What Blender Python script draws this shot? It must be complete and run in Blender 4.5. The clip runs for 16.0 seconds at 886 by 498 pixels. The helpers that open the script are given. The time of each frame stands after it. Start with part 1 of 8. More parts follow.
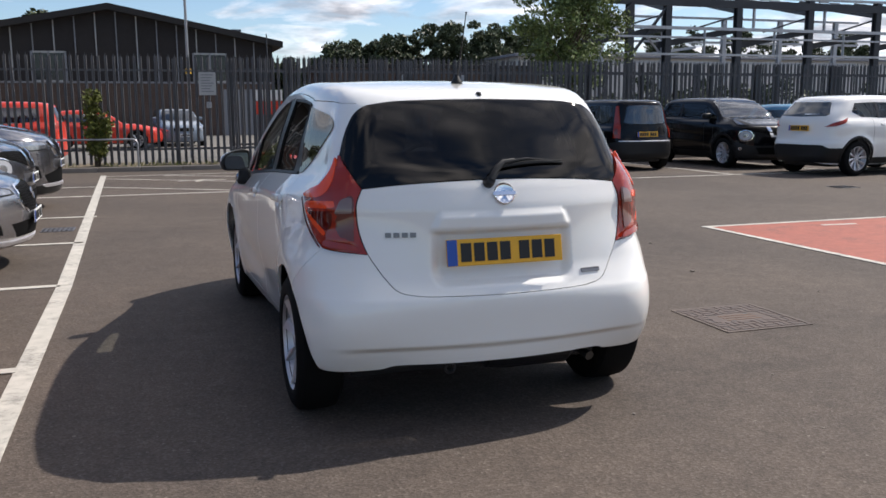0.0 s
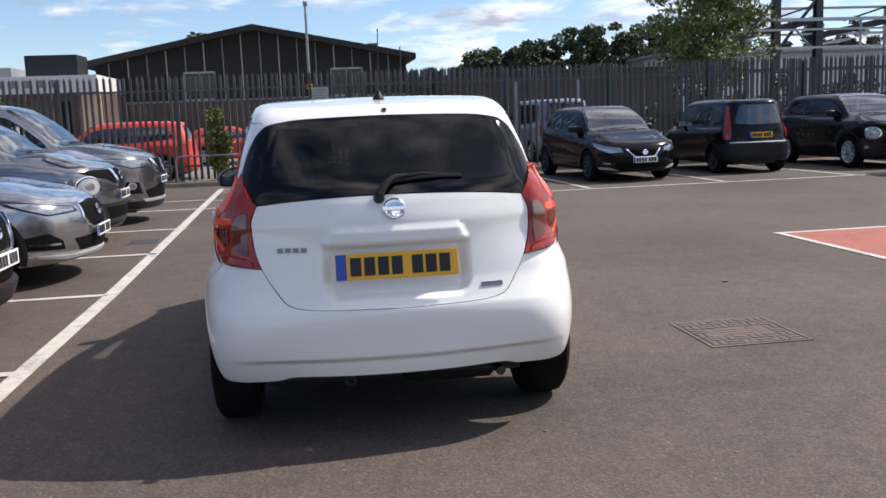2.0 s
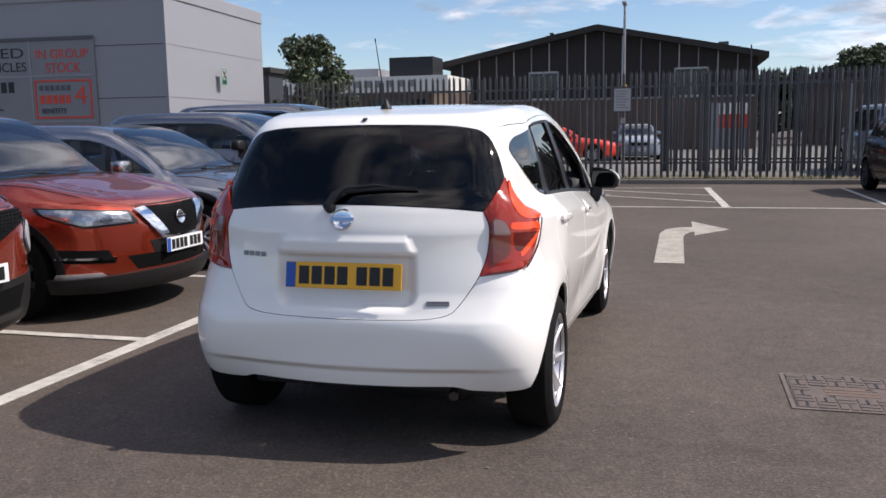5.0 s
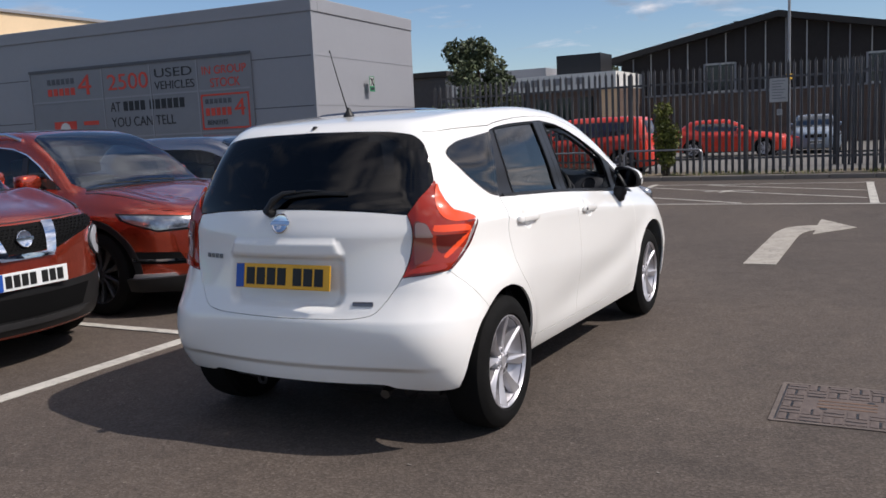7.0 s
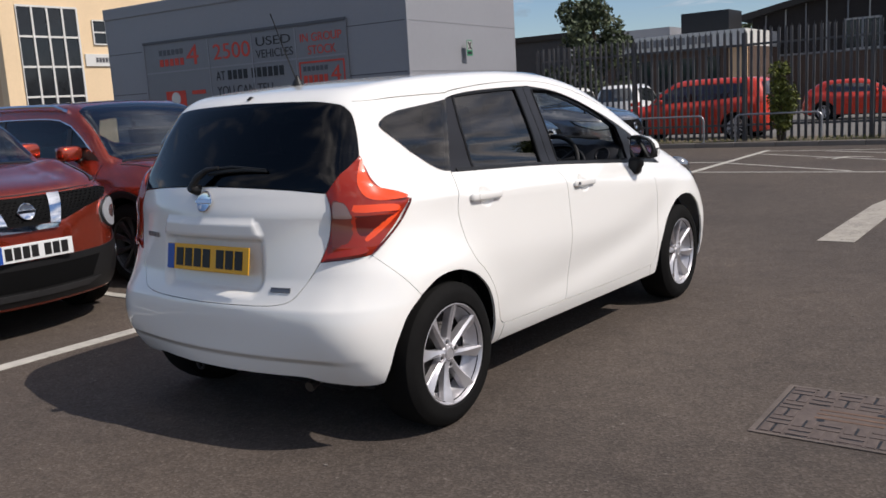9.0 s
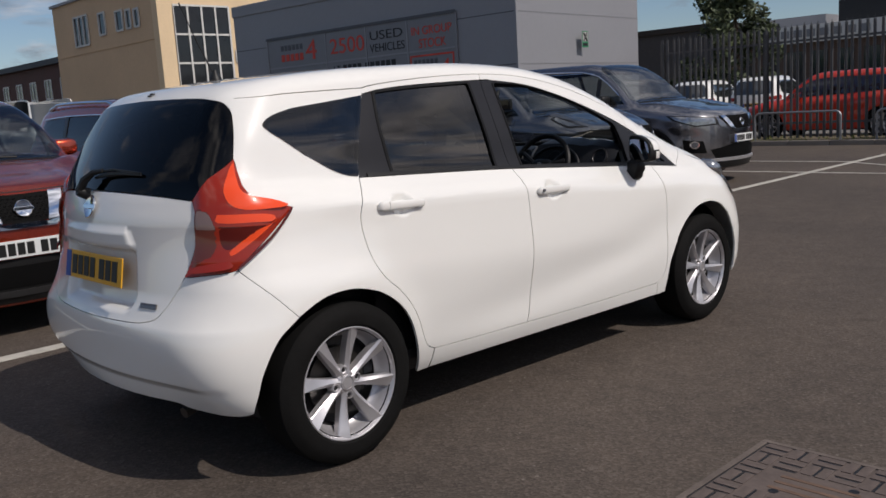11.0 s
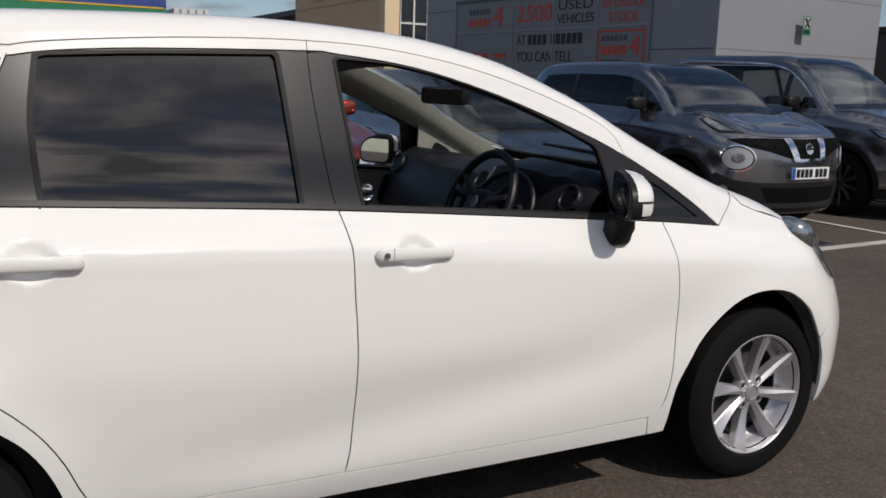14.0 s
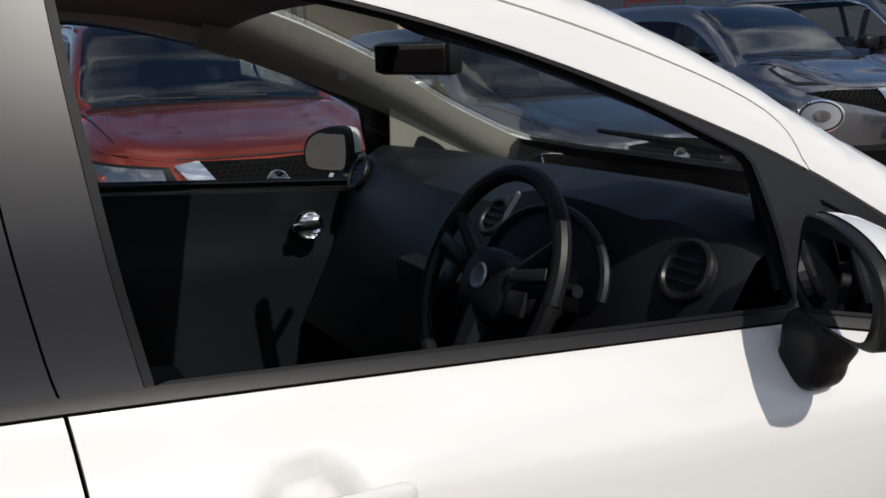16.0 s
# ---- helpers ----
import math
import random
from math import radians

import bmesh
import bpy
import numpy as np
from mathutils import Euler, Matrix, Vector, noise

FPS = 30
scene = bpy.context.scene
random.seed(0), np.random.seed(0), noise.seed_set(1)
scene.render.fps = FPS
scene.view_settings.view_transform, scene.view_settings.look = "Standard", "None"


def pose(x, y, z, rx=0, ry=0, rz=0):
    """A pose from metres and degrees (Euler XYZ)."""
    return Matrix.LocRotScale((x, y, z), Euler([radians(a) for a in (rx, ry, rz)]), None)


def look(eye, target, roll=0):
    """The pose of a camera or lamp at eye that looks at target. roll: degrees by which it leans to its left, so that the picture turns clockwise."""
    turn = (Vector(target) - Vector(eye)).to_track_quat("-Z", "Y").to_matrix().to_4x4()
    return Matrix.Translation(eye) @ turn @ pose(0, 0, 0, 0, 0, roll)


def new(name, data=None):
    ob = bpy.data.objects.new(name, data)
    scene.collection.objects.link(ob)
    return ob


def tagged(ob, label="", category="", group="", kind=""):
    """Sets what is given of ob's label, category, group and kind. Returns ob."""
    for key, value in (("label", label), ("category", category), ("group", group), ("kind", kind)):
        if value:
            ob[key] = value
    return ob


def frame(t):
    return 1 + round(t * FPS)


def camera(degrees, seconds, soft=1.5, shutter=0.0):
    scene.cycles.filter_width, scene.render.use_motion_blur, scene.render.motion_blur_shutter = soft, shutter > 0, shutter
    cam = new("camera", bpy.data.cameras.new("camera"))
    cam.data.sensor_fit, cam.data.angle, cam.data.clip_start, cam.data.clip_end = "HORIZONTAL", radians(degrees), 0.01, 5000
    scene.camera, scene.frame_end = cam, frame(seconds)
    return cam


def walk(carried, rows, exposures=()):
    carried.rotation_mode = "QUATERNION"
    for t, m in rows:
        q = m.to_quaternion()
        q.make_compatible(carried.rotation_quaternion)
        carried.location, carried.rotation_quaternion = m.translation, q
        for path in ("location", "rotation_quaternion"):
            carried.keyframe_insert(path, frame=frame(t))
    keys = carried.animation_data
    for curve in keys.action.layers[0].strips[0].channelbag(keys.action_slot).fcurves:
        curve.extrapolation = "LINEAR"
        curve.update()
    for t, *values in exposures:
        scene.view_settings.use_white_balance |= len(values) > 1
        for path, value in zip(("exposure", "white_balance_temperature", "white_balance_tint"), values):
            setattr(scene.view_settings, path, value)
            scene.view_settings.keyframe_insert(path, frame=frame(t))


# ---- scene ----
cam = camera(54.0, 16.0, soft=1.6)
PATH = [
    (0, (-1.372, -3.282, 1.364), (-0.753, -1.407, 1.047), -0.3),
    (0.5, (-1.12, -3.468, 1.372), (-0.598, -1.556, 1.098), -2.4),
    (1, (-0.866, -3.623, 1.4), (-0.431, -1.688, 1.137), -2.8),
    (1.5, (-0.598, -3.531, 1.371), (-0.226, -1.585, 1.094), -0.1),
    (2, (-0.321, -3.558, 1.381), (-0.04, -1.6, 1.085), -2.2),
    (2.5, (-0.01, -3.681, 1.398), (0.138, -1.706, 1.118), -2.3),
    (3, (0.26, -3.562, 1.378), (0.238, -1.581, 1.099), -0.7),
    (3.5, (0.544, -3.504, 1.385), (0.429, -1.531, 1.083), -1.6),
    (4, (0.879, -3.603, 1.398), (0.582, -1.645, 1.119), -1.7),
    (4.2, (0.966, -3.544, 1.397), (0.623, -1.594, 1.116), -1.7),
    (6.3, (2.027, -3.102, 1.383), (1.25, -1.278, 1.123), -0.6),
    (6.5, (2.11, -3.053, 1.386), (1.307, -1.242, 1.114), -1.2),
    (7, (2.427, -3.003, 1.381), (1.5, -1.25, 1.117), -2.7),
    (7.5, (2.605, -2.889, 1.376), (1.628, -1.164, 1.107), -3.8),
    (8, (2.704, -2.613, 1.364), (1.652, -0.942, 1.051), -1.0),
    (8.2, (2.754, -2.552, 1.37), (1.681, -0.894, 1.049), -1.8),
    (10.3, (3.357, -1.688, 1.332), (1.997, -0.256, 1.017), -4.4),
    (10.5, (3.423, -1.614, 1.346), (2.033, -0.209, 1.037), -4.9),
    (11, (3.365, -1.271, 1.315), (1.933, 0.088, 0.993), -3.5),
    (11.5, (3.294, -0.918, 1.331), (1.883, 0.453, 0.971), -3.6),
    (12, (3.341, -0.547, 1.333), (1.839, 0.726, 0.986), -3.9),
    (12.5, (3.251, -0.169, 1.32), (1.695, 1.043, 0.979), -1.9),
    (13, (3.173, 0.187, 1.34), (1.606, 1.377, 0.968), -1.3),
    (13.5, (3.103, 0.532, 1.362), (1.436, 1.574, 0.982), -0.3),
    (14, (2.82, 0.828, 1.353), (1.103, 1.787, 0.978), 1.7),
    (14.5, (2.597, 1.061, 1.347), (0.884, 2.025, 0.969), 0.1),
    (15, (2.292, 1.306, 1.349), (0.532, 2.169, 0.945), 0.7),
    (15.5, (1.889, 1.464, 1.342), (0.154, 2.364, 0.919), 1.2),
    (16, (1.533, 1.645, 1.328), (-0.198, 2.54, 0.875), -1.6),
]
EXPOSURES = [(0.0, 0.53, 6450, 13), (2.5, 0.71, 6350, 15), (4.2, 0.62, 6370, 16), (7.0, 0.17, 6300, 14.5), (10.5, -0.23, 6450, 14), (11.5, -0.46, 6450, 14.5), (13.0, -0.44, 6480, 14), (16.0, -0.34, 6350, 11)]
walk(cam, [(t, look(eye, target, roll)) for t, eye, target, roll in PATH], EXPOSURES)

# ---- world, sun ----
from math import pi, cos, sin, atan2, hypot
from mathutils.geometry import delaunay_2d_cdt

SUN_TO = Vector((0.91, 0.18, 1.0)).normalized()
world = bpy.data.worlds.new("world")
scene.world = world
world.use_nodes = True
wt = world.node_tree
wt.nodes.clear()
w_out = wt.nodes.new("ShaderNodeOutputWorld")
w_bg = wt.nodes.new("ShaderNodeBackground")
sky = wt.nodes.new("ShaderNodeTexSky")
sky.sky_type = "NISHITA"
sky.sun_disc = False
sky.sun_elevation = math.asin(SUN_TO.z)
sky.sun_rotation = atan2(SUN_TO.x, SUN_TO.y)
sky.dust_density = 0.15
sky.ozone_density = 4.5
w_bg.inputs["Strength"].default_value = 0.090
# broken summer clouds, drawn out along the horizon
w_co = wt.nodes.new("ShaderNodeTexCoord")
w_sep = wt.nodes.new("ShaderNodeSeparateXYZ")
w_add = wt.nodes.new("ShaderNodeMath")
w_add.operation = "MAXIMUM"
w_add.inputs[1].default_value = 0.0
w_add2 = wt.nodes.new("ShaderNodeMath")
w_add2.operation = "ADD"
w_add2.inputs[1].default_value = 0.16
w_div = wt.nodes.new("ShaderNodeVectorMath")
w_div.operation = "DIVIDE"
w_com = wt.nodes.new("ShaderNodeCombineXYZ")
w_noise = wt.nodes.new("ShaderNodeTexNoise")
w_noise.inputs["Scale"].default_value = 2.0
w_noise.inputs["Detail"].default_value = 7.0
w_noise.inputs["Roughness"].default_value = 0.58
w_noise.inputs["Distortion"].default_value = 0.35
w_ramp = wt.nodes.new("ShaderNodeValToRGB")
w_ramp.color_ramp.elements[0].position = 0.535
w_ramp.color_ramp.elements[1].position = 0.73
w_mix = wt.nodes.new("ShaderNodeMix")
w_mix.data_type = "RGBA"
w_cl = wt.nodes.new("ShaderNodeMix")
w_cl.data_type = "RGBA"
wt.links.new(w_co.outputs["Generated"], w_sep.inputs[0])
wt.links.new(w_sep.outputs["Z"], w_add.inputs[0])
wt.links.new(w_add.outputs[0], w_add2.inputs[0])
for i in range(3):
    wt.links.new(w_add2.outputs[0], w_com.inputs[i])
wt.links.new(w_co.outputs["Generated"], w_div.inputs[0])
wt.links.new(w_com.outputs[0], w_div.inputs[1])
wt.links.new(w_div.outputs[0], w_noise.inputs["Vector"])
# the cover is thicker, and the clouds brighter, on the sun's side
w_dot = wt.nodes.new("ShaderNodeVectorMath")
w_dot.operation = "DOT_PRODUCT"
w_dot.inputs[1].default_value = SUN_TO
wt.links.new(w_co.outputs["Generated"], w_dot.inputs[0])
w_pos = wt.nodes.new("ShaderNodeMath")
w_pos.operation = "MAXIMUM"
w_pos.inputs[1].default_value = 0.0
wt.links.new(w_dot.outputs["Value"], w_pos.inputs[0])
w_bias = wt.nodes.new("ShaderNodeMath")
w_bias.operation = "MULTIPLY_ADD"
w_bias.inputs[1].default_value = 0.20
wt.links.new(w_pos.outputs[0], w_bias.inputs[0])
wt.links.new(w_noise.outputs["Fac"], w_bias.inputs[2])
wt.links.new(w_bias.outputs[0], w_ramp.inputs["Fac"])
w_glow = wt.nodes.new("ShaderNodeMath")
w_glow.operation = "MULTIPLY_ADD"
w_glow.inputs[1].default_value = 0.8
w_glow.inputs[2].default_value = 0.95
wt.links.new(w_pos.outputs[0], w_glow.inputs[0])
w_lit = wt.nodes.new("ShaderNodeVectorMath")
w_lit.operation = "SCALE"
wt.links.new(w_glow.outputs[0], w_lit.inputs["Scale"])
w_hard = wt.nodes.new("ShaderNodeMapRange")
w_hard.inputs["From Min"].default_value = 0.39
w_hard.inputs["From Max"].default_value = 0.62
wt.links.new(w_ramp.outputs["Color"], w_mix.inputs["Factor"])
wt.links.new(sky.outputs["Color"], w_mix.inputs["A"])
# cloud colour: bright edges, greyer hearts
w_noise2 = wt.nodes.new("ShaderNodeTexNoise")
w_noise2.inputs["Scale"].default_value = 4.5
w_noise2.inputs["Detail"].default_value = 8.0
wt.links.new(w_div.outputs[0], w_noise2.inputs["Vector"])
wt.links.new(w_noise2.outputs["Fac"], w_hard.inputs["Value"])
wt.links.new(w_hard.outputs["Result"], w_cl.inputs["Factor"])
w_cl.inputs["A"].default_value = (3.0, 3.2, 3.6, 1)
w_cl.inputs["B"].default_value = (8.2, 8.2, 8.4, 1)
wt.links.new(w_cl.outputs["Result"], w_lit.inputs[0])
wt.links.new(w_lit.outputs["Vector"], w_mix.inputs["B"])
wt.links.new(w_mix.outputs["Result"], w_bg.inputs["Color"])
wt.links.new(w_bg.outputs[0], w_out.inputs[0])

sun = new("sun", bpy.data.lights.new("sun", "SUN"))
sun.data.energy = 3.8
sun.data.angle = radians(0.55)
sun.data.color = (1.0, 0.935, 0.835)
sun.matrix_world = look((20, 6, 18), Vector((20, 6, 18)) - SUN_TO)


# ---- materials ----
class Nodes:
    """A small writer of node materials."""
    def __init__(self, name):
        self.m = bpy.data.materials.new(name)
        self.m.use_nodes = True
        self.t = self.m.node_tree
        self.b = self.t.nodes["Principled BSDF"]
        self.out = self.t.nodes["Material Output"]
        self.co = self.t.nodes.new("ShaderNodeTexCoord")

    def node(self, kind, **ins):
        n = self.t.nodes.new(kind)
        for k, v in ins.items():
            n.inputs[k.replace("_", " ")].default_value = v
        return n

    def link(self, a, b):
        self.t.links.new(a, b)

    def noise(self, scale, detail=4.0, rough=0.55, space="Object"):
        n = self.node("ShaderNodeTexNoise", Scale=scale, Detail=detail, Roughness=rough)
        self.link(self.co.outputs[space], n.inputs["Vector"])
        return n.outputs["Fac"]

    def ramp(self, fac, stops):
        r = self.t.nodes.new("ShaderNodeValToRGB")
        e = r.color_ramp.elements
        while len(e) < len(stops):
            e.new(0.5)
        for el, (pos, col) in zip(e, stops):
            el.position = pos
            el.color = (*col, 1) if len(col) == 3 else col
        self.link(fac, r.inputs["Fac"])
        return r.outputs["Color"]

    def mix(self, fac, a, b, mode="MIX"):
        n = self.t.nodes.new("ShaderNodeMix")
        n.data_type = "RGBA"
        n.blend_type = mode
        for sock, val in (("Factor", fac), ("A", a), ("B", b)):
            if isinstance(val, (int, float)):
                n.inputs[sock].default_value = val
            elif isinstance(val, tuple):
                n.inputs[sock].default_value = (*val, 1) if len(val) == 3 else val
            else:
                self.link(val, n.inputs[sock])
        return n.outputs["Result"]

    def bump(self, height, strength=0.3, dist=0.01):
        n = self.node("ShaderNodeBump", Strength=strength, Distance=dist)
        self.link(height, n.inputs["Height"])
        self.link(n.outputs["Normal"], self.b.inputs["Normal"])

    def set(self, **kw):
        for k, v in kw.items():
            s = self.b.inputs[k.replace("_", " ")]
            if isinstance(v, tuple):
                s.default_value = (*v, 1) if len(v) == 3 else v
            elif isinstance(v, (int, float)):
                s.default_value = v
            else:
                self.link(v, s)
        return self


def rough_mat(name, col, rough=0.6, metal=0.0, var=0.18, scale=3.0, fine=60.0, bump=0.05, coat=0.0, spec=0.5):
    """A plain surface with wear at two scales."""
    n = Nodes(name)
    dark = tuple(c * (1 - var) for c in col)
    light = tuple(min(1, c * (1 + var * 0.7)) for c in col)
    big = n.ramp(n.noise(scale), [(0.3, dark), (0.7, light)])
    f = n.noise(fine, 3.0)
    c = n.mix(0.35, big, n.ramp(f, [(0.3, dark), (0.7, light)]))
    n.set(Base_Color=c, Roughness=rough, Metallic=metal, Coat_Weight=coat, Specular_IOR_Level=spec)
    if bump:
        n.bump(f, bump, 0.004)
    return n.m


def paint_mat(name, col, flake=0.0, rough=0.35, dirt=0.04, metal=0.0, coat=1.0, gloss=1.5):
    """Car paint under clear lacquer."""
    n = Nodes(name)
    big = n.noise(1.3, 3.0)
    base = n.mix(big, tuple(c * (1 - dirt) for c in col), tuple(min(1.0, c * (1 + dirt)) for c in col))
    if flake:
        fl = n.noise(900.0, 1.0)
        base = n.mix(n.ramp(fl, [(0.45, (0, 0, 0)), (0.7, (flake,) * 3)]), base, (0.75, 0.75, 0.78))
    n.set(Base_Color=base, Roughness=rough, Metallic=metal, Coat_Weight=coat, Coat_Roughness=0.03, Coat_IOR=gloss, Specular_IOR_Level=0.12)
    return n.m


def glass_mat(name, tint, gloss=(1.0, 1.0, 1.0), rough=0.008, ior=1.52):
    """A thin pane: tinted see-through with a true mirror gloss."""
    n = Nodes(name)
    n.t.nodes.remove(n.b)
    tr = n.node("ShaderNodeBsdfTransparent", Color=(*tint, 1))
    gl = n.node("ShaderNodeBsdfGlossy", Color=(*gloss, 1), Roughness=rough)
    lw = n.node("ShaderNodeLayerWeight", Blend=0.5)
    p5 = n.t.nodes.new("ShaderNodeMath")
    p5.operation = "POWER"
    p5.inputs[1].default_value = 5.0
    n.link(lw.outputs["Facing"], p5.inputs[0])
    f0 = ((ior - 1) / (ior + 1)) ** 2
    fr = n.t.nodes.new("ShaderNodeMath")
    fr.operation = "MULTIPLY_ADD"
    fr.inputs[1].default_value = 1.0 - f0
    fr.inputs[2].default_value = f0
    n.link(p5.outputs[0], fr.inputs[0])
    mx = n.t.nodes.new("ShaderNodeMixShader")
    n.link(fr.outputs[0], mx.inputs[0])
    n.link(tr.outputs[0], mx.inputs[1])
    n.link(gl.outputs[0], mx.inputs[2])
    n.link(mx.outputs[0], n.out.inputs["Surface"])
    return n.m


def asphalt_mat():
    n = Nodes("asphalt")
    stones = n.node("ShaderNodeTexVoronoi", Scale=95.0)
    n.link(n.co.outputs["Object"], stones.inputs["Vector"])
    stone_col = n.ramp(stones.outputs["Color"], [(0.0, (0.060, 0.047, 0.038)), (0.6, (0.091, 0.073, 0.060)), (0.93, (0.126, 0.104, 0.087)), (1.0, (0.215, 0.187, 0.160))])
    patch_n = n.noise(0.32, 5.0, 0.6)
    fine = n.noise(6.0, 6.0, 0.65)
    worn = n.ramp(patch_n, [(0.33, (0.72, 0.72, 0.73)), (0.50, (0.95, 0.94, 0.93)), (0.70, (1.16, 1.13, 1.09))])
    c = n.mix(1.0, stone_col, worn, "MULTIPLY")
    c = n.mix(1.0, c, n.ramp(fine, [(0.3, (0.82, 0.82, 0.83)), (0.7, (1.12, 1.11, 1.1))]), "MULTIPLY")
    spots = n.node("ShaderNodeTexVoronoi", Scale=1.7)
    n.link(n.co.outputs["Object"], spots.inputs["Vector"])
    stain = n.ramp(spots.outputs["Distance"], [(0.0, (0.62, 0.61, 0.6)), (0.055, (0.72, 0.71, 0.7)), (0.085, (1, 1, 1))])
    c = n.mix(0.55, c, n.mix(1.0, c, stain, "MULTIPLY"))
    n.set(Base_Color=c, Roughness=0.88, Specular_IOR_Level=0.35)
    h = n.mix(0.5, stones.outputs["Distance"], n.noise(140.0, 3.0))
    n.bump(h, 0.55, 0.006)
    return n.m


def line_mat(name, col, worn=0.5):
    """Road paint, rubbed through in places."""
    n = Nodes(name)
    a = n.noise(26.0, 6.0, 0.7)
    b = n.noise(3.0, 4.0)
    gone = n.ramp(n.mix(0.45, a, b), [(0.40 - 0.06 * (1 - worn), (0.0, 0.0, 0.0)), (0.50, (1, 1, 1))])
    dirt = n.ramp(n.noise(9.0, 5.0), [(0.3, tuple(c * 0.72 for c in col)), (0.75, col)])
    c = n.mix(gone, tuple(c * 0.42 + 0.02 for c in col), dirt)
    n.set(Base_Color=c, Roughness=0.8)
    n.bump(a, 0.3, 0.003)
    return n.m


def brick_mat(name, c1, c2, mortar, scale=1.0):
    n = Nodes(name)
    br = n.node("ShaderNodeTexBrick", Scale=scale, Mortar_Size=0.012, Brick_Width=0.225, Row_Height=0.075)
    br.inputs["Color1"].default_value = (*c1, 1)
    br.inputs["Color2"].default_value = (*c2, 1)
    br.inputs["Mortar"].default_value = (*mortar, 1)
    mp = n.node("ShaderNodeMapping")
    mp.inputs["Rotation"].default_value = (radians(90), 0, 0)
    n.link(n.co.outputs["Object"], mp.inputs["Vector"])
    n.link(mp.outputs[0], br.inputs["Vector"])
    c = n.mix(0.4, br.outputs["Color"], n.ramp(n.noise(0.8, 5.0), [(0.3, tuple(x * 0.6 for x in c1)), (0.7, c2)]))
    n.set(Base_Color=c, Roughness=0.9)
    n.bump(br.outputs["Fac"], 0.3, 0.01)
    return n.m


def leaf_mat(name, dark, light):
    n = Nodes(name)
    oi = n.node("ShaderNodeNewGeometry")
    c = n.ramp(oi.outputs["Random Per Island"], [(0.0, dark), (0.7, light), (1.0, tuple(min(1, x * 1.5) for x in light))])
    n.set(Base_Color=c, Roughness=0.55, Specular_IOR_Level=0.35)
    n.set(Subsurface_Weight=0.0)
    return n.m


M = {}
M["white"] = paint_mat("white_paint", (0.81, 0.80, 0.765), rough=0.3, dirt=0.015, gloss=1.6)
M["red"] = paint_mat("copper_red_paint", (0.44, 0.052, 0.018), flake=0.03, metal=0.8, rough=0.27, gloss=1.6)
M["dark_red"] = paint_mat("dark_red_paint", (0.16, 0.016, 0.012), flake=0.05, metal=0.3)
M["scarlet"] = paint_mat("scarlet_paint", (0.55, 0.04, 0.02))
M["grey"] = paint_mat("grey_paint", (0.34, 0.332, 0.345), flake=0.06, metal=0.92, rough=0.23, gloss=1.7)
M["dgrey"] = paint_mat("dark_grey_paint", (0.215, 0.211, 0.226), flake=0.06, metal=0.92, rough=0.22, gloss=1.75)
M["black"] = paint_mat("black_paint", (0.004, 0.004, 0.005), rough=0.14, coat=0.3)
M["blue"] = paint_mat("blue_paint", (0.10, 0.28, 0.42))
M["bluegrey"] = paint_mat("blue_grey_paint", (0.14, 0.18, 0.23), flake=0.1)
M["trim"] = rough_mat("black_plastic", (0.012, 0.012, 0.0125), 0.45, bump=0.03, spec=0.3)
M["satin"] = rough_mat("satin_black", (0.015, 0.0142, 0.016), 0.34, bump=0.0, spec=0.36)
M["rubber"] = rough_mat("tyre_rubber", (0.007, 0.0068, 0.0066), 0.8, var=0.3, scale=9.0, bump=0.1, spec=0.12)
M["alloy"] = rough_mat("silver_alloy", (0.57, 0.555, 0.57), 0.40, 0.72, var=0.07, bump=0.01)
M["alloy_dark"] = rough_mat("dark_alloy", (0.055, 0.055, 0.058), 0.45, 0.6, bump=0.0)
M["steel_disc"] = rough_mat("brake_disc", (0.10, 0.095, 0.09), 0.45, 0.9, bump=0.02)
M["chrome"] = rough_mat("chrome", (0.83, 0.83, 0.85), 0.07, 1.0, var=0.03, bump=0.0)
M["badge"] = rough_mat("dull_chrome", (0.22, 0.215, 0.22), 0.32, 0.8, var=0.1, bump=0.0)
M["glass"] = glass_mat("clear_glass", (0.82, 0.86, 0.84), (1.0, 1.0, 1.0), 0.008, 1.6)
M["privacy"] = glass_mat("privacy_glass", (0.065, 0.063, 0.062), (1.0, 0.93, 0.86), 0.0, 1.9)
M["rear_glass"] = glass_mat("tinted_rear_glass", (0.05, 0.05, 0.052), (1.0, 0.94, 0.88), 0.035, 1.5)
M["cabin_glass"] = glass_mat("parked_glass", (0.16, 0.18, 0.19), (1.0, 1.0, 1.0), 0.0, 2.1)
M["screen_glass"] = glass_mat("screen_glass", (0.55, 0.60, 0.60), (1.0, 1.0, 1.0), 0.0, 2.3)
M["side_glass"] = glass_mat("side_glass", (0.42, 0.45, 0.45), (1.0, 1.0, 1.0), 0.0, 1.55)
M["lamp_glass"] = glass_mat("lamp_glass", (0.86, 0.88, 0.9))
M["mirror"] = rough_mat("mirror", (0.85, 0.87, 0.88), 0.02, 1.0, var=0.0, bump=0.0)
M["rubber_seal"] = rough_mat("rubber_seal", (0.006, 0.006, 0.0065), 0.5, bump=0.0, spec=0.2)
M["grille"] = rough_mat("grille_black", (0.004, 0.004, 0.0042), 0.7, bump=0.0, spec=0.08)
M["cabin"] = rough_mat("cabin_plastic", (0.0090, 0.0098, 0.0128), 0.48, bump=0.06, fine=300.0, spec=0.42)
M["cloth"] = rough_mat("seat_cloth", (0.020, 0.0195, 0.021), 0.9, bump=0.15, fine=400.0)
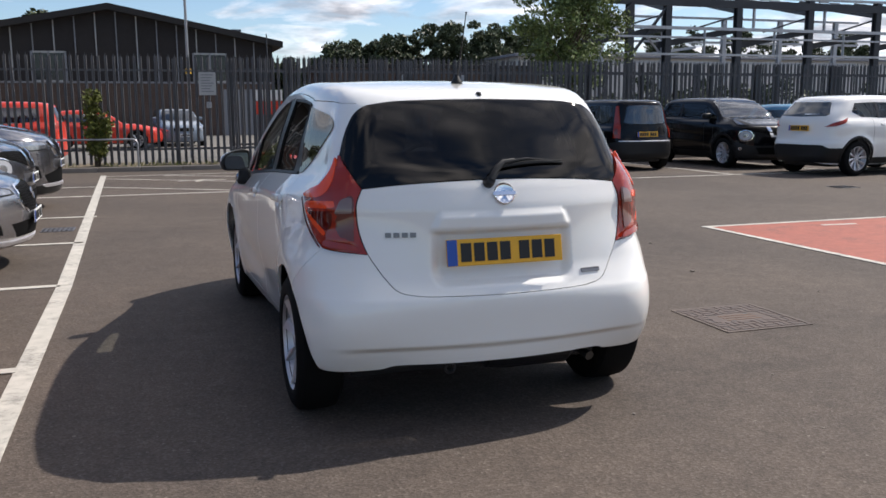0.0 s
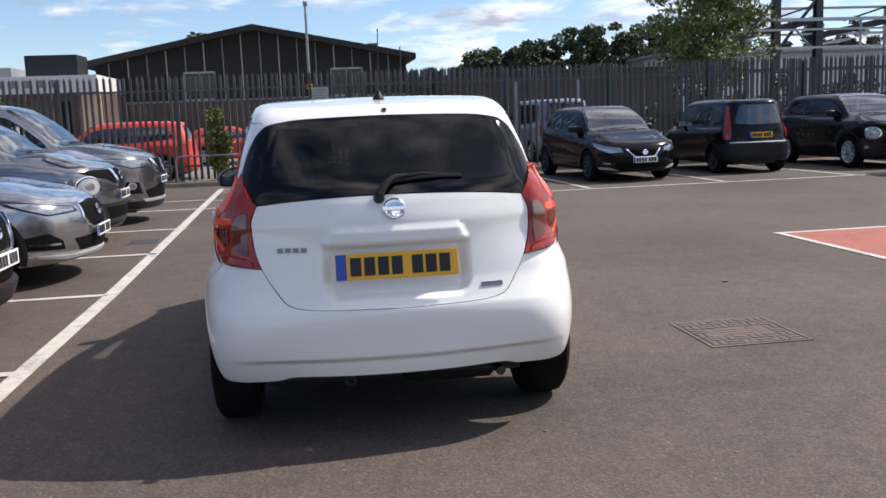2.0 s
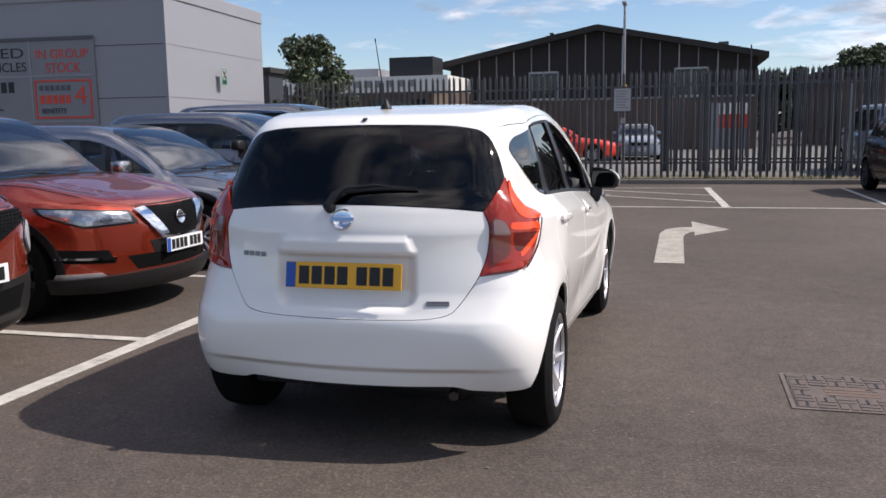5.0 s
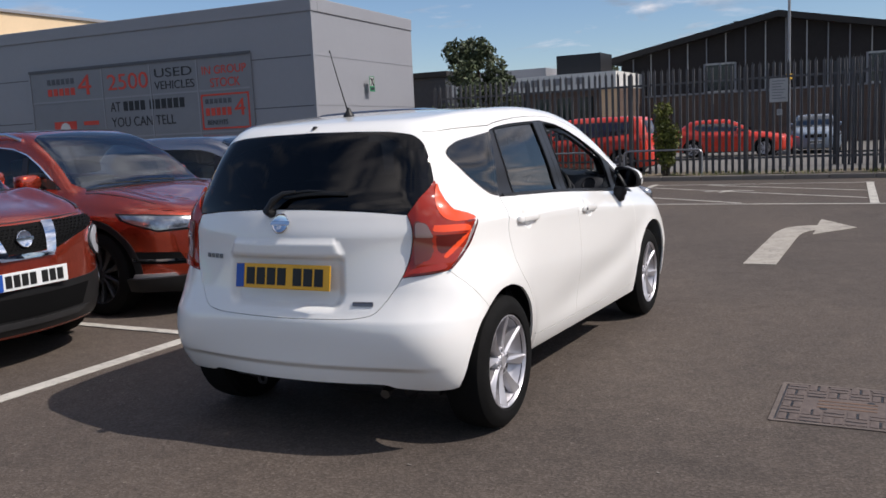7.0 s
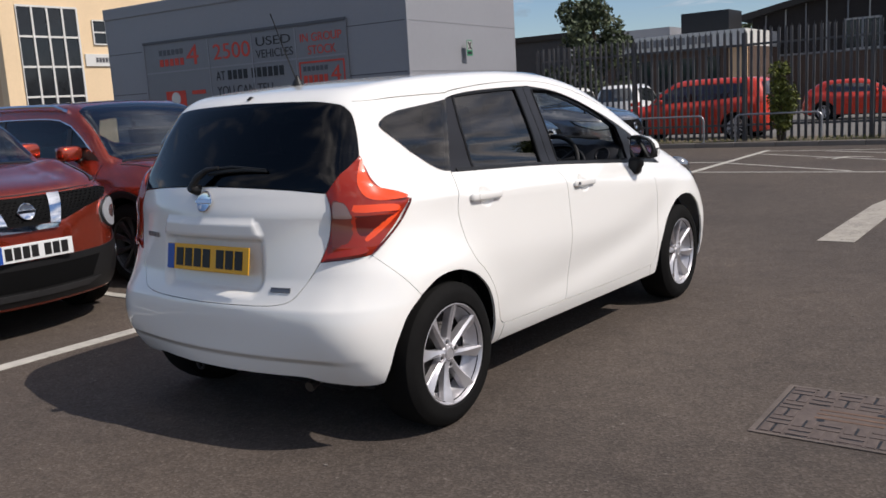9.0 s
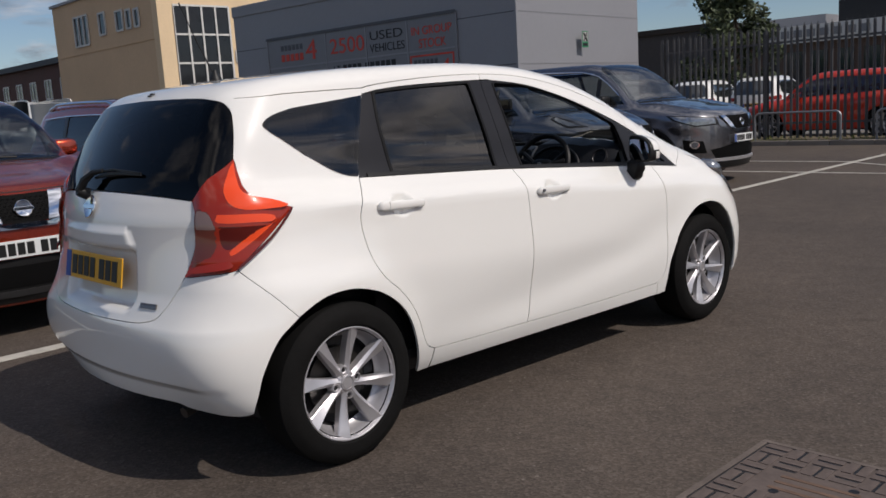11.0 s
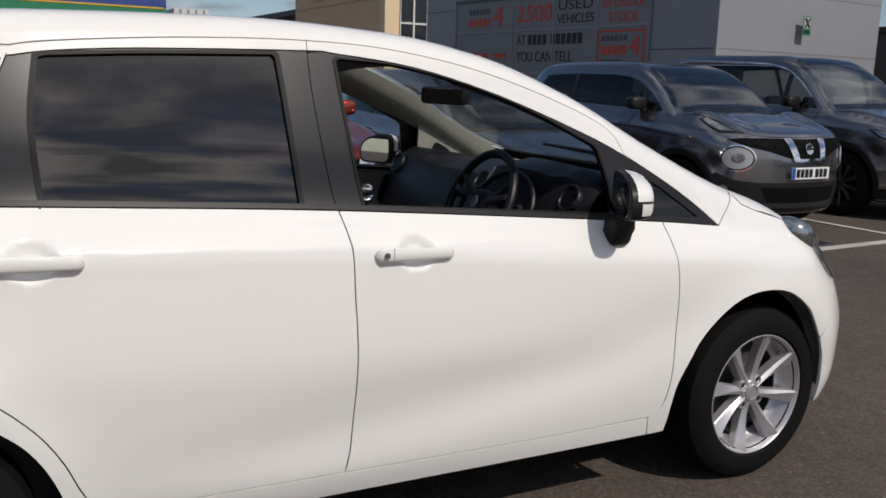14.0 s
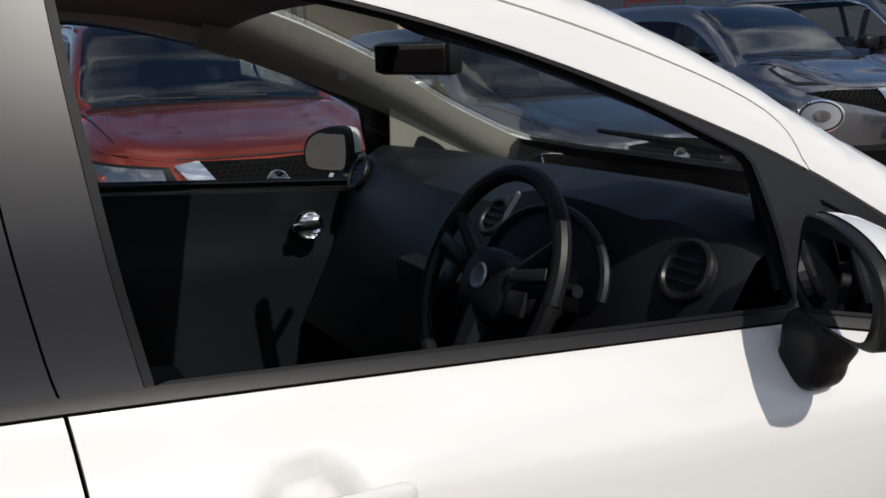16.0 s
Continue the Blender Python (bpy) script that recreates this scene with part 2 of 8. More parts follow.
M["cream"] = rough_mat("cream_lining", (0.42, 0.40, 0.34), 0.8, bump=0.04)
M["asphalt"] = asphalt_mat()
M["line"] = line_mat("white_road_paint", (0.55, 0.52, 0.46))
M["arrow"] = line_mat("faded_road_paint", (0.42, 0.38, 0.32), 0.9)
M["redpaint"] = line_mat("red_road_paint", (0.36, 0.10, 0.065), 0.2)
M["iron"] = rough_mat("cast_iron", (0.030, 0.025, 0.021), 0.9, var=0.3, scale=8, bump=0.25)
M["fill"] = rough_mat("cover_concrete", (0.118, 0.094, 0.081), 0.9, var=0.35, scale=6, bump=0.3)
M["cover"] = rough_mat("worn_cover", (0.105, 0.080, 0.070), 0.85, var=0.35, scale=7, fine=40, bump=0.25)
M["rust"] = rough_mat("rusty_iron", (0.135, 0.082, 0.055), 0.9, var=0.4, scale=9, fine=50, bump=0.2)
M["kerb"] = rough_mat("kerb_concrete", (0.20, 0.175, 0.15), 0.9, var=0.25, scale=2, bump=0.3)
M["verge"] = rough_mat("dry_verge", (0.13, 0.105, 0.065), 0.95, var=0.5, scale=1.5, fine=14, bump=0.6)
M["yard"] = rough_mat("pale_yard", (0.15, 0.14, 0.125), 0.9, var=0.2, scale=0.4, bump=0.2)
M["galv"] = rough_mat("galvanised_steel", (0.098, 0.098, 0.103), 0.55, 0.5, var=0.22, scale=1.2, fine=30, bump=0.05)
M["galv2"] = rough_mat("weathered_steel", (0.060, 0.062, 0.066), 0.6, 0.4, var=0.25, scale=1.2, fine=30, bump=0.05)
M["tube"] = rough_mat("galvanised_tube", (0.33, 0.33, 0.34), 0.4, 0.7, var=0.15, scale=4, bump=0.03)
M["panel"] = rough_mat("grey_cladding", (0.255, 0.258, 0.276), 0.5, var=0.05, scale=0.6, fine=8, bump=0.02)
M["signgrey"] = rough_mat("sign_backing", (0.195, 0.198, 0.212), 0.45, var=0.05, bump=0.0)
M["signdark"] = rough_mat("sign_frame", (0.08, 0.08, 0.09), 0.5, bump=0.0)
M["signred"] = rough_mat("sign_red", (0.60, 0.055, 0.03), 0.5, bump=0.0)
M["signblack"] = rough_mat("sign_black", (0.012, 0.012, 0.014), 0.5, bump=0.0)
M["offwhite"] = rough_mat("off_white", (0.62, 0.61, 0.58), 0.6, var=0.08, bump=0.02)
M["notice"] = rough_mat("dull_notice", (0.36, 0.36, 0.35), 0.6, var=0.12, bump=0.0)
M["brownclad"] = rough_mat("brown_cladding", (0.034, 0.030, 0.029), 0.8, var=0.2, scale=0.3, fine=5, bump=0.05, spec=0.2)
M["fascia"] = rough_mat("roof_fascia", (0.030, 0.027, 0.025), 0.7, var=0.2, scale=0.3, bump=0.0, spec=0.3)
M["brick"] = brick_mat("brown_brick", (0.075, 0.044, 0.032), (0.105, 0.060, 0.043), (0.12, 0.105, 0.09))
M["redbrick"] = brick_mat("red_brick", (0.085, 0.035, 0.03), (0.12, 0.05, 0.04), (0.14, 0.12, 0.1))
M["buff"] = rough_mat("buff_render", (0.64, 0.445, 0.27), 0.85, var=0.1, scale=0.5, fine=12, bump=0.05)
# the sun's brightness on the office's +x wall, put into a paler buff
M["buff2"] = rough_mat("sunlit_render", (0.72, 0.545, 0.345), 0.85, var=0.08, scale=0.5, fine=12, bump=0.05)
M["darkglass"] = rough_mat("dark_window", (0.015, 0.017, 0.02), 0.08, var=0.3, bump=0.0)
M["yellow"] = rough_mat("plate_yellow", (0.78, 0.40, 0.016), 0.4, var=0.04, bump=0.0)
M["platewhite"] = rough_mat("plate_white", (0.74, 0.75, 0.74), 0.4, var=0.03, bump=0.0)
M["plateblue"] = rough_mat("plate_blue", (0.015, 0.075, 0.36), 0.4, var=0.03, bump=0.0)
M["ink"] = rough_mat("plate_ink", (0.008, 0.008, 0.008), 0.5, var=0.0, bump=0.0)
M["lampred"] = paint_mat("lamp_red", (0.30, 0.022, 0.008), rough=0.15, dirt=0.3)
M["lampdeep"] = paint_mat("lamp_deep_red", (0.085, 0.005, 0.003), rough=0.15, dirt=0.2)
M["lamporange"] = paint_mat("lamp_bright_red", (0.85, 0.075, 0.014), rough=0.25, dirt=0.06)
M["lampclear"] = paint_mat("lamp_clear", (0.13, 0.032, 0.022), rough=0.12, dirt=0.15)
M["lampgrey"] = paint_mat("lamp_smoked", (0.20, 0.135, 0.125), rough=0.12, dirt=0.1)
M["lamp"] = rough_mat("lamp_reflector", (0.36, 0.37, 0.39), 0.16, 0.85, var=0.45, scale=22, bump=0.0)
M["steel_dark"] = rough_mat("dark_steel", (0.045, 0.048, 0.055), 0.6, 0.3, var=0.15, bump=0.0)
M["steel_pale"] = rough_mat("pale_steel", (0.42, 0.43, 0.45), 0.5, 0.4, var=0.1, bump=0.0)
M["bark"] = rough_mat("bark", (0.09, 0.065, 0.045), 0.95, var=0.4, scale=5, bump=0.5)
M["leaf"] = leaf_mat("leaves", (0.045, 0.070, 0.018), (0.15, 0.19, 0.058))
M["leaf_far"] = leaf_mat("far_leaves", (0.024, 0.034, 0.016), (0.070, 0.088, 0.042))
M["leaf_bush"] = leaf_mat("shrub_leaves", (0.035, 0.05, 0.008), (0.14, 0.15, 0.03))
M["green"] = rough_mat("sign_green", (0.02, 0.19, 0.085), 0.5, bump=0.0)
M["royal"] = rough_mat("sign_blue", (0.03, 0.06, 0.24), 0.5, bump=0.0)
M["amber"] = rough_mat("amber", (0.62, 0.36, 0.03), 0.5, bump=0.0)


# ---- mesh tools ----
def mesh_of(name, verts, faces, material, smooth=False, normals=None):
    me = bpy.data.meshes.new(name)
    me.from_pydata([tuple(map(float, v)) for v in verts], [], [tuple(map(int, f)) for f in faces])
    for m in (material if isinstance(material, (list, tuple)) else [material]):
        me.materials.append(M[m] if isinstance(m, str) else m)
    if smooth or normals is not None:
        me.polygons.foreach_set("use_smooth", [True] * len(me.polygons))
    if normals is not None:
        me.normals_split_custom_set_from_vertices([tuple(map(float, n)) for n in normals])
    me.update()
    return me


def link_part(name, me, parent=None, label="", m=None):
    ob = new(name, me)
    if parent is not None:
        ob.parent = parent
    if m is not None:
        ob.matrix_basis = m
    if label:
        tagged(ob, label)
    return ob


def from_bm(name, bm, material, smooth=False):
    bmesh.ops.recalc_face_normals(bm, faces=bm.faces)
    me = bpy.data.meshes.new(name)
    bm.to_mesh(me)
    bm.free()
    for m in (material if isinstance(material, (list, tuple)) else [material]):
        me.materials.append(M[m] if isinstance(m, str) else m)
    if smooth:
        me.polygons.foreach_set("use_smooth", [True] * len(me.polygons))
        me.set_sharp_from_angle(angle=radians(35))
    return me


def part(name, bm, material, parent, label="", smooth=False, m=None):
    return link_part(name, from_bm(name, bm, material, smooth), parent, label, m)


def thing(name, label, category, m=None, group="", kind=""):
    """An empty at a thing's base, to which its parts belong."""
    ob = new(name)
    ob.empty_display_size = 0.2
    if m is not None:
        ob.matrix_basis = m
    return tagged(ob, label, category, group, kind)


def add_box(bm, lo, hi, bevel=0.0, m=None):
    v = [bm.verts.new((x, y, z)) for x in (lo[0], hi[0]) for y in (lo[1], hi[1]) for z in (lo[2], hi[2])]
    fs = [bm.faces.new([v[i] for i in f]) for f in ((0, 1, 3, 2), (4, 6, 7, 5), (0, 4, 5, 1), (2, 3, 7, 6), (0, 2, 6, 4), (1, 5, 7, 3))]
    if bevel:
        es = list({e for f in fs for e in f.edges})
        r = bmesh.ops.bevel(bm, geom=es, offset=bevel, segments=2, affect="EDGES", profile=0.6)
        v = list({x for f in r["faces"] for x in f.verts} | {x for x in v if x.is_valid})
    if m is not None:
        bmesh.ops.transform(bm, matrix=m, verts=[x for x in v if x.is_valid])
    return v


def box(lo, hi, bevel=0.0, m=None):
    bm = bmesh.new()
    add_box(bm, lo, hi, bevel, m)
    return bm


def add_tube(bm, pts, radii, n=8, cap=True):
    """A round bar along points."""
    pts = [Vector(p) for p in pts]
    if isinstance(radii, (int, float)):
        radii = [radii] * len(pts)
    rings = []
    up = None
    for i, p in enumerate(pts):
        d = (pts[min(i + 1, len(pts) - 1)] - pts[max(i - 1, 0)]).normalized()
        if up is None:
            up = d.orthogonal().normalized()
        up = (up - d * up.dot(d)).normalized()
        s = d.cross(up)
        rings.append([bm.verts.new(p + (up * cos(2 * pi * k / n) + s * sin(2 * pi * k / n)) * radii[i]) for k in range(n)])
    for a, b in zip(rings, rings[1:]):
        for k in range(n):
            bm.faces.new((a[k], a[(k + 1) % n], b[(k + 1) % n], b[k]))
    if cap:
        bm.faces.new(rings[0][::-1])
        bm.faces.new(rings[-1])


def tube(pts, radii, n=8, cap=True):
    bm = bmesh.new()
    add_tube(bm, pts, radii, n, cap)
    return bm


def add_lathe(bm, profile, n=32, axis="X", m=None, cap=True):
    """A turned shape: profile of (radius, along)."""
    rings = []
    made = []
    for r, h in profile:
        ring = []
        for k in range(n):
            a = 2 * pi * k / n
            c, s = r * cos(a), r * sin(a)
            p = (h, c, s) if axis == "X" else (c, s, h) if axis == "Z" else (c, h, s)
            ring.append(bm.verts.new(p))
        rings.append(ring)
        made += ring
    for a, b in zip(rings, rings[1:]):
        for k in range(n):
            bm.faces.new((a[k], a[(k + 1) % n], b[(k + 1) % n], b[k]))
    if cap and profile[0][0] > 1e-4:
        bm.faces.new(rings[0][::-1])
    if cap and profile[-1][0] > 1e-4:
        bm.faces.new(rings[-1])
    if m is not None:
        bmesh.ops.transform(bm, matrix=m, verts=made)


def lathe(profile, n=32, axis="X", m=None, cap=True):
    bm = bmesh.new()
    add_lathe(bm, profile, n, axis, m, cap)
    return bm


def prism(outline, depth, axis="Y", bevel=0.0):
    """A flat outline of 2D points given a depth along an axis."""
    bm = bmesh.new()
    def at(p, d):
        return (p[0], d, p[1]) if axis == "Y" else (d, p[0], p[1]) if axis == "X" else (p[0], p[1], d)
    a = [bm.verts.new(at(p, 0.0)) for p in outline]
    b = [bm.verts.new(at(p, depth)) for p in outline]
    bm.faces.new(a)
    bm.faces.new(b[::-1])
    for i in range(len(a)):
        j = (i + 1) % len(a)
        bm.faces.new((a[i], b[i], b[j], a[j]))
    if bevel:
        bmesh.ops.recalc_face_normals(bm, faces=bm.faces)
        bmesh.ops.bevel(bm, geom=list(bm.edges), offset=bevel, segments=2, affect="EDGES")
    return bm


def letters(name, text, size, material, parent, m, depth=0.004, align="LEFT", width=None):
    """A word in the built-in font, as a mesh."""
    cu = bpy.data.curves.new(name, "FONT")
    cu.body, cu.size, cu.extrude, cu.align_x = text, size, depth, align
    tmp = bpy.data.objects.new(name, cu)
    scene.collection.objects.link(tmp)
    dg = bpy.context.evaluated_depsgraph_get()
    me = bpy.data.meshes.new_from_object(tmp.evaluated_get(dg))
    bpy.data.objects.remove(tmp)
    bpy.data.curves.remove(cu)
    if width:
        xs = [v.co.x for v in me.vertices]
        k = width / max(1e-4, max(xs) - min(xs))
        for v in me.vertices:
            v.co.x *= k
    # each letter becomes a piece of its own
    bm = bmesh.new()
    bm.from_mesh(me)
    bm.verts.index_update()
    seen, k = set(), 0
    for v0 in bm.verts:
        if v0.index in seen:
            continue
        stack, island = [v0], []
        seen.add(v0.index)
        while stack:
            v = stack.pop()
            island.append(v)
            for e in v.link_edges:
                o = e.other_vert(v)
                if o.index not in seen:
                    seen.add(o.index)
                    stack.append(o)
        ids = {v: i for i, v in enumerate(island)}
        faces = {f for v in island for f in v.link_faces}
        one = mesh_of("letter", [tuple(v.co) for v in island], [tuple(ids[v] for v in f.verts) for f in faces], material)
        link_part("letter", one, parent, "", m)
    bm.free()

def smax(a, b, k):
    h = np.maximum(k - np.abs(a - b), 0.0) / k
    return np.maximum(a, b) + h * h * k * 0.25

def smooth_curve(pts):
    """Monotone cubic through (u, v) pairs, as a function of u."""
    u = np.array([p[0] for p in pts], float); v = np.array([p[1] for p in pts], float)
    h = np.diff(u); d = np.diff(v) / h
    m = np.zeros(len(u)); m[0], m[-1] = d[0], d[-1]
    for i in range(1, len(u) - 1):
        if d[i - 1] * d[i] > 0:
            w1, w2 = 2 * h[i] + h[i - 1], h[i] + 2 * h[i - 1]
            m[i] = (w1 + w2) / (w1 / d[i - 1] + w2 / d[i])
    def f(q):
        q = np.asarray(q, float)
        i = np.clip(np.searchsorted(u, q) - 1, 0, len(u) - 2)
        s = (q - u[i]) / h[i]
        inner = ((1 + 2 * s) * (1 - s) ** 2 * v[i] + s * (1 - s) ** 2 * h[i] * m[i]
                 + s * s * (3 - 2 * s) * v[i + 1] + s * s * (s - 1) * h[i] * m[i + 1])
        return np.where(q < u[0], v[0] + m[0] * (q - u[0]), np.where(q > u[-1], v[-1] + m[-1] * (q - u[-1]), inner))
    return f

class Body:
    """A car body as a solid: side, rear, front and top surfaces met with rounded edges."""
    def __init__(self, rear, front, top, belt, side, beltx, rk=0.26, fk=0.7, tk=0.12, round_top=0.13, round_rear=0.25, round_front=0.3, extra=None, a=0.40, b=0.60, R=0.40, a2=0.35, b2=3.45, R2=0.45, rkt=None, rrt=None, rtt=None, hump=None):
        self.rear, self.front, self.top, self.belt = map(smooth_curve, (rear, front, top, belt))
        self.side, self.beltx = smooth_curve(side), smooth_curve(beltx)
        self.rk, self.fk, self.tk = rk, fk, tk
        self.rt, self.rr, self.rf = round_top, round_rear, round_front
        self.extra = extra
        self.a, self.b, self.R, self.a2, self.b2, self.R2 = a, b, R, a2, b2, R2
        self.v1 = a + R * pi / 2; self.v2 = self.v1 + b2 - b; self.v3 = self.v2 + R2 * pi / 2; self.v4 = self.v3 + a2
        self.rkt = smooth_curve(rkt) if rkt else None
        self.rrt = smooth_curve(rrt) if rrt else None
        self.rtt = smooth_curve(rtt) if rtt else None
        self.hump = hump
    def halfwidth(self, y, z):
        w = self.beltx(y) + self.side(z - self.belt(y))
        if self.extra is not None: w = w + self.extra(y, z)
        return w
    def F(self, x, y, z):
        x = np.abs(x)
        s = (x - self.halfwidth(y, z)) * 0.97
        rk = self.rkt(z) if self.rkt else self.rk
        r = (self.rear(z) + rk * x * x - y) * 0.95
        f = (y - self.front(z) + self.fk * x * x) * 0.9
        dt = (self.top(y + 0.01) - self.top(y - 0.01)) / 0.02
        t = (z - self.top(y) + self.tk * x * x - (self.hump(x, y) if self.hump else 0.0)) / np.sqrt(1 + dt * dt)
        rr = self.rrt(np.clip(z, 0.3, 0.95)) if self.rrt else self.rr
        rt = self.rtt(np.clip(y, 2.8, 3.5)) if self.rtt else self.rt
        return smax(smax(smax(s, r, rr), f, self.rf), t, rt)
    def normal(self, p):
        e = 0.002; x, y, z = p[:, 0], p[:, 1], p[:, 2]
        g = np.stack([self.F(x + e, y, z) - self.F(x - e, y, z), self.F(x, y + e, z) - self.F(x, y - e, z), self.F(x, y, z + e) - self.F(x, y, z - e)], 1)
        return g / np.linalg.norm(g, axis=1)[:, None]
    def solve(self, o, d, far=1.6):
        """Points on the surface on the rays from o (inside) along d."""
        lo = np.zeros(len(o)); hi = np.full(len(o), far)
        for _ in range(40):
            mid = (lo + hi) / 2; p = o + d * mid[:, None]
            ins = self.F(p[:, 0], p[:, 1], p[:, 2]) < 0
            lo = np.where(ins, mid, lo); hi = np.where(ins, hi, mid)
        return o + d * lo[:, None]
    def wall(self, v, z):
        """The point at the way v round the body (from the rear's middle over its right side) and the height z."""
        v = np.asarray(v, float); z = np.asarray(z, float) + 0 * v
        sg = np.where(v < 0, -1.0, 1.0); u = np.abs(v)
        ox = np.zeros_like(u); oy = np.zeros_like(u); dx = np.zeros_like(u); dy = np.zeros_like(u)
        a, b, R, a2, b2, R2 = self.a, self.b, self.R, self.a2, self.b2, self.R2
        c = [u < a, (u >= a) & (u < self.v1), (u >= self.v1) & (u < self.v2), (u >= self.v2) & (u < self.v3), u >= self.v3]
        an = (u - a) / R; an2 = (u - self.v2) / R2
        ox = np.select(c, [u, a + 0 * u, 0 * u, a2 + 0 * u, self.v4 - u]); oy = np.select(c, [b + 0 * u, b + 0 * u, b + u - self.v1, b2 + 0 * u, b2 + 0 * u])
        dx = np.select(c, [0 * u, np.sin(an), 1 + 0 * u, np.cos(an2), 0 * u]); dy = np.select(c, [-1 + 0 * u, -np.cos(an), 0 * u, np.sin(an2), 1 + 0 * u])
        p = self.solve(np.stack([ox, oy, z], 1), np.stack([dx, dy, 0 * z], 1))
        p[:, 0] *= sg
        return p
    def chart(self, p):
        x, y, z = p; s = -1 if x < 0 else 1; x = abs(x)
        if y >= self.b and y <= self.b2: v = self.v1 + y - self.b
        elif y < self.b: v = x if x < self.a else self.a + self.R * (atan2(x - self.a, self.b - y))
        else: v = self.v4 - x if x < self.a2 else self.v2 + self.R2 * atan2(y - self.b2, x - self.a2)
        return s * v, z
    def lid(self, x, y):
        """The top surface over the place (x, y)."""
        o = np.stack([x, y, np.full(len(x), 0.6)], 1); d = np.zeros_like(o); d[:, 2] = 1
        return self.solve(o, d)


def curve(pts, n=8):
    """Catmull-Rom through points, n steps a stretch."""
    p = [np.array(q, float) for q in pts]
    if len(p) == 2:
        return [tuple(p[0] + (p[1] - p[0]) * i / n) for i in range(n + 1)]
    p = [2 * p[0] - p[1]] + p + [2 * p[-1] - p[-2]]
    out = []
    for i in range(1, len(p) - 2):
        a, b, c, d = p[i - 1:i + 3]
        for k in range(n):
            s = k / n
            out.append(tuple(0.5 * (2 * b + (c - a) * s + (2 * a - 5 * b + 4 * c - d) * s * s + (3 * b - a - 3 * c + d) * s ** 3)))
    out.append(tuple(p[-2]))
    return out


def join(*runs):
    out = []
    for r in runs:
        for q in r:
            if not out or hypot(out[-1][0] - q[0], out[-1][1] - q[1]) > 1e-4:
                out.append((float(q[0]), float(q[1])))
    if hypot(out[0][0] - out[-1][0], out[0][1] - out[-1][1]) < 1e-4:
        out.pop()
    return out


def densify(poly, step):
    out = []
    for a, b in zip(poly, poly[1:] + poly[:1]):
        k = max(1, int(math.ceil(hypot(b[0] - a[0], b[1] - a[1]) / step)))
        out += [(a[0] + (b[0] - a[0]) * i / k, a[1] + (b[1] - a[1]) * i / k) for i in range(k)]
    return out


def inset(poly, d):
    p = np.array(poly)
    area = np.sum(p[:, 0] * np.roll(p[:, 1], -1) - np.roll(p[:, 0], -1) * p[:, 1])
    e1 = p - np.roll(p, 1, 0)
    e2 = np.roll(p, -1, 0) - p
    e1 /= np.linalg.norm(e1, axis=1)[:, None] + 1e-9
    e2 /= np.linalg.norm(e2, axis=1)[:, None] + 1e-9
    s = 1.0 if area > 0 else -1.0
    n1 = np.stack([-e1[:, 1], e1[:, 0]], 1) * s
    n2 = np.stack([-e2[:, 1], e2[:, 0]], 1) * s
    n = n1 + n2
    ln = np.maximum((n * n).sum(1), 0.5)
    return p + n * (d * 2.0 / ln)[:, None]


def inside(poly, q):
    p = np.array(poly)
    r = np.zeros(len(q), bool)
    for (x1, y1), (x2, y2) in zip(p, np.roll(p, -1, 0)):
        hit = ((y1 > q[:, 1]) != (y2 > q[:, 1])) & (q[:, 0] < (x2 - x1) * (q[:, 1] - y1) / (y2 - y1 + 1e-12) + x1)
        r ^= hit
    return r


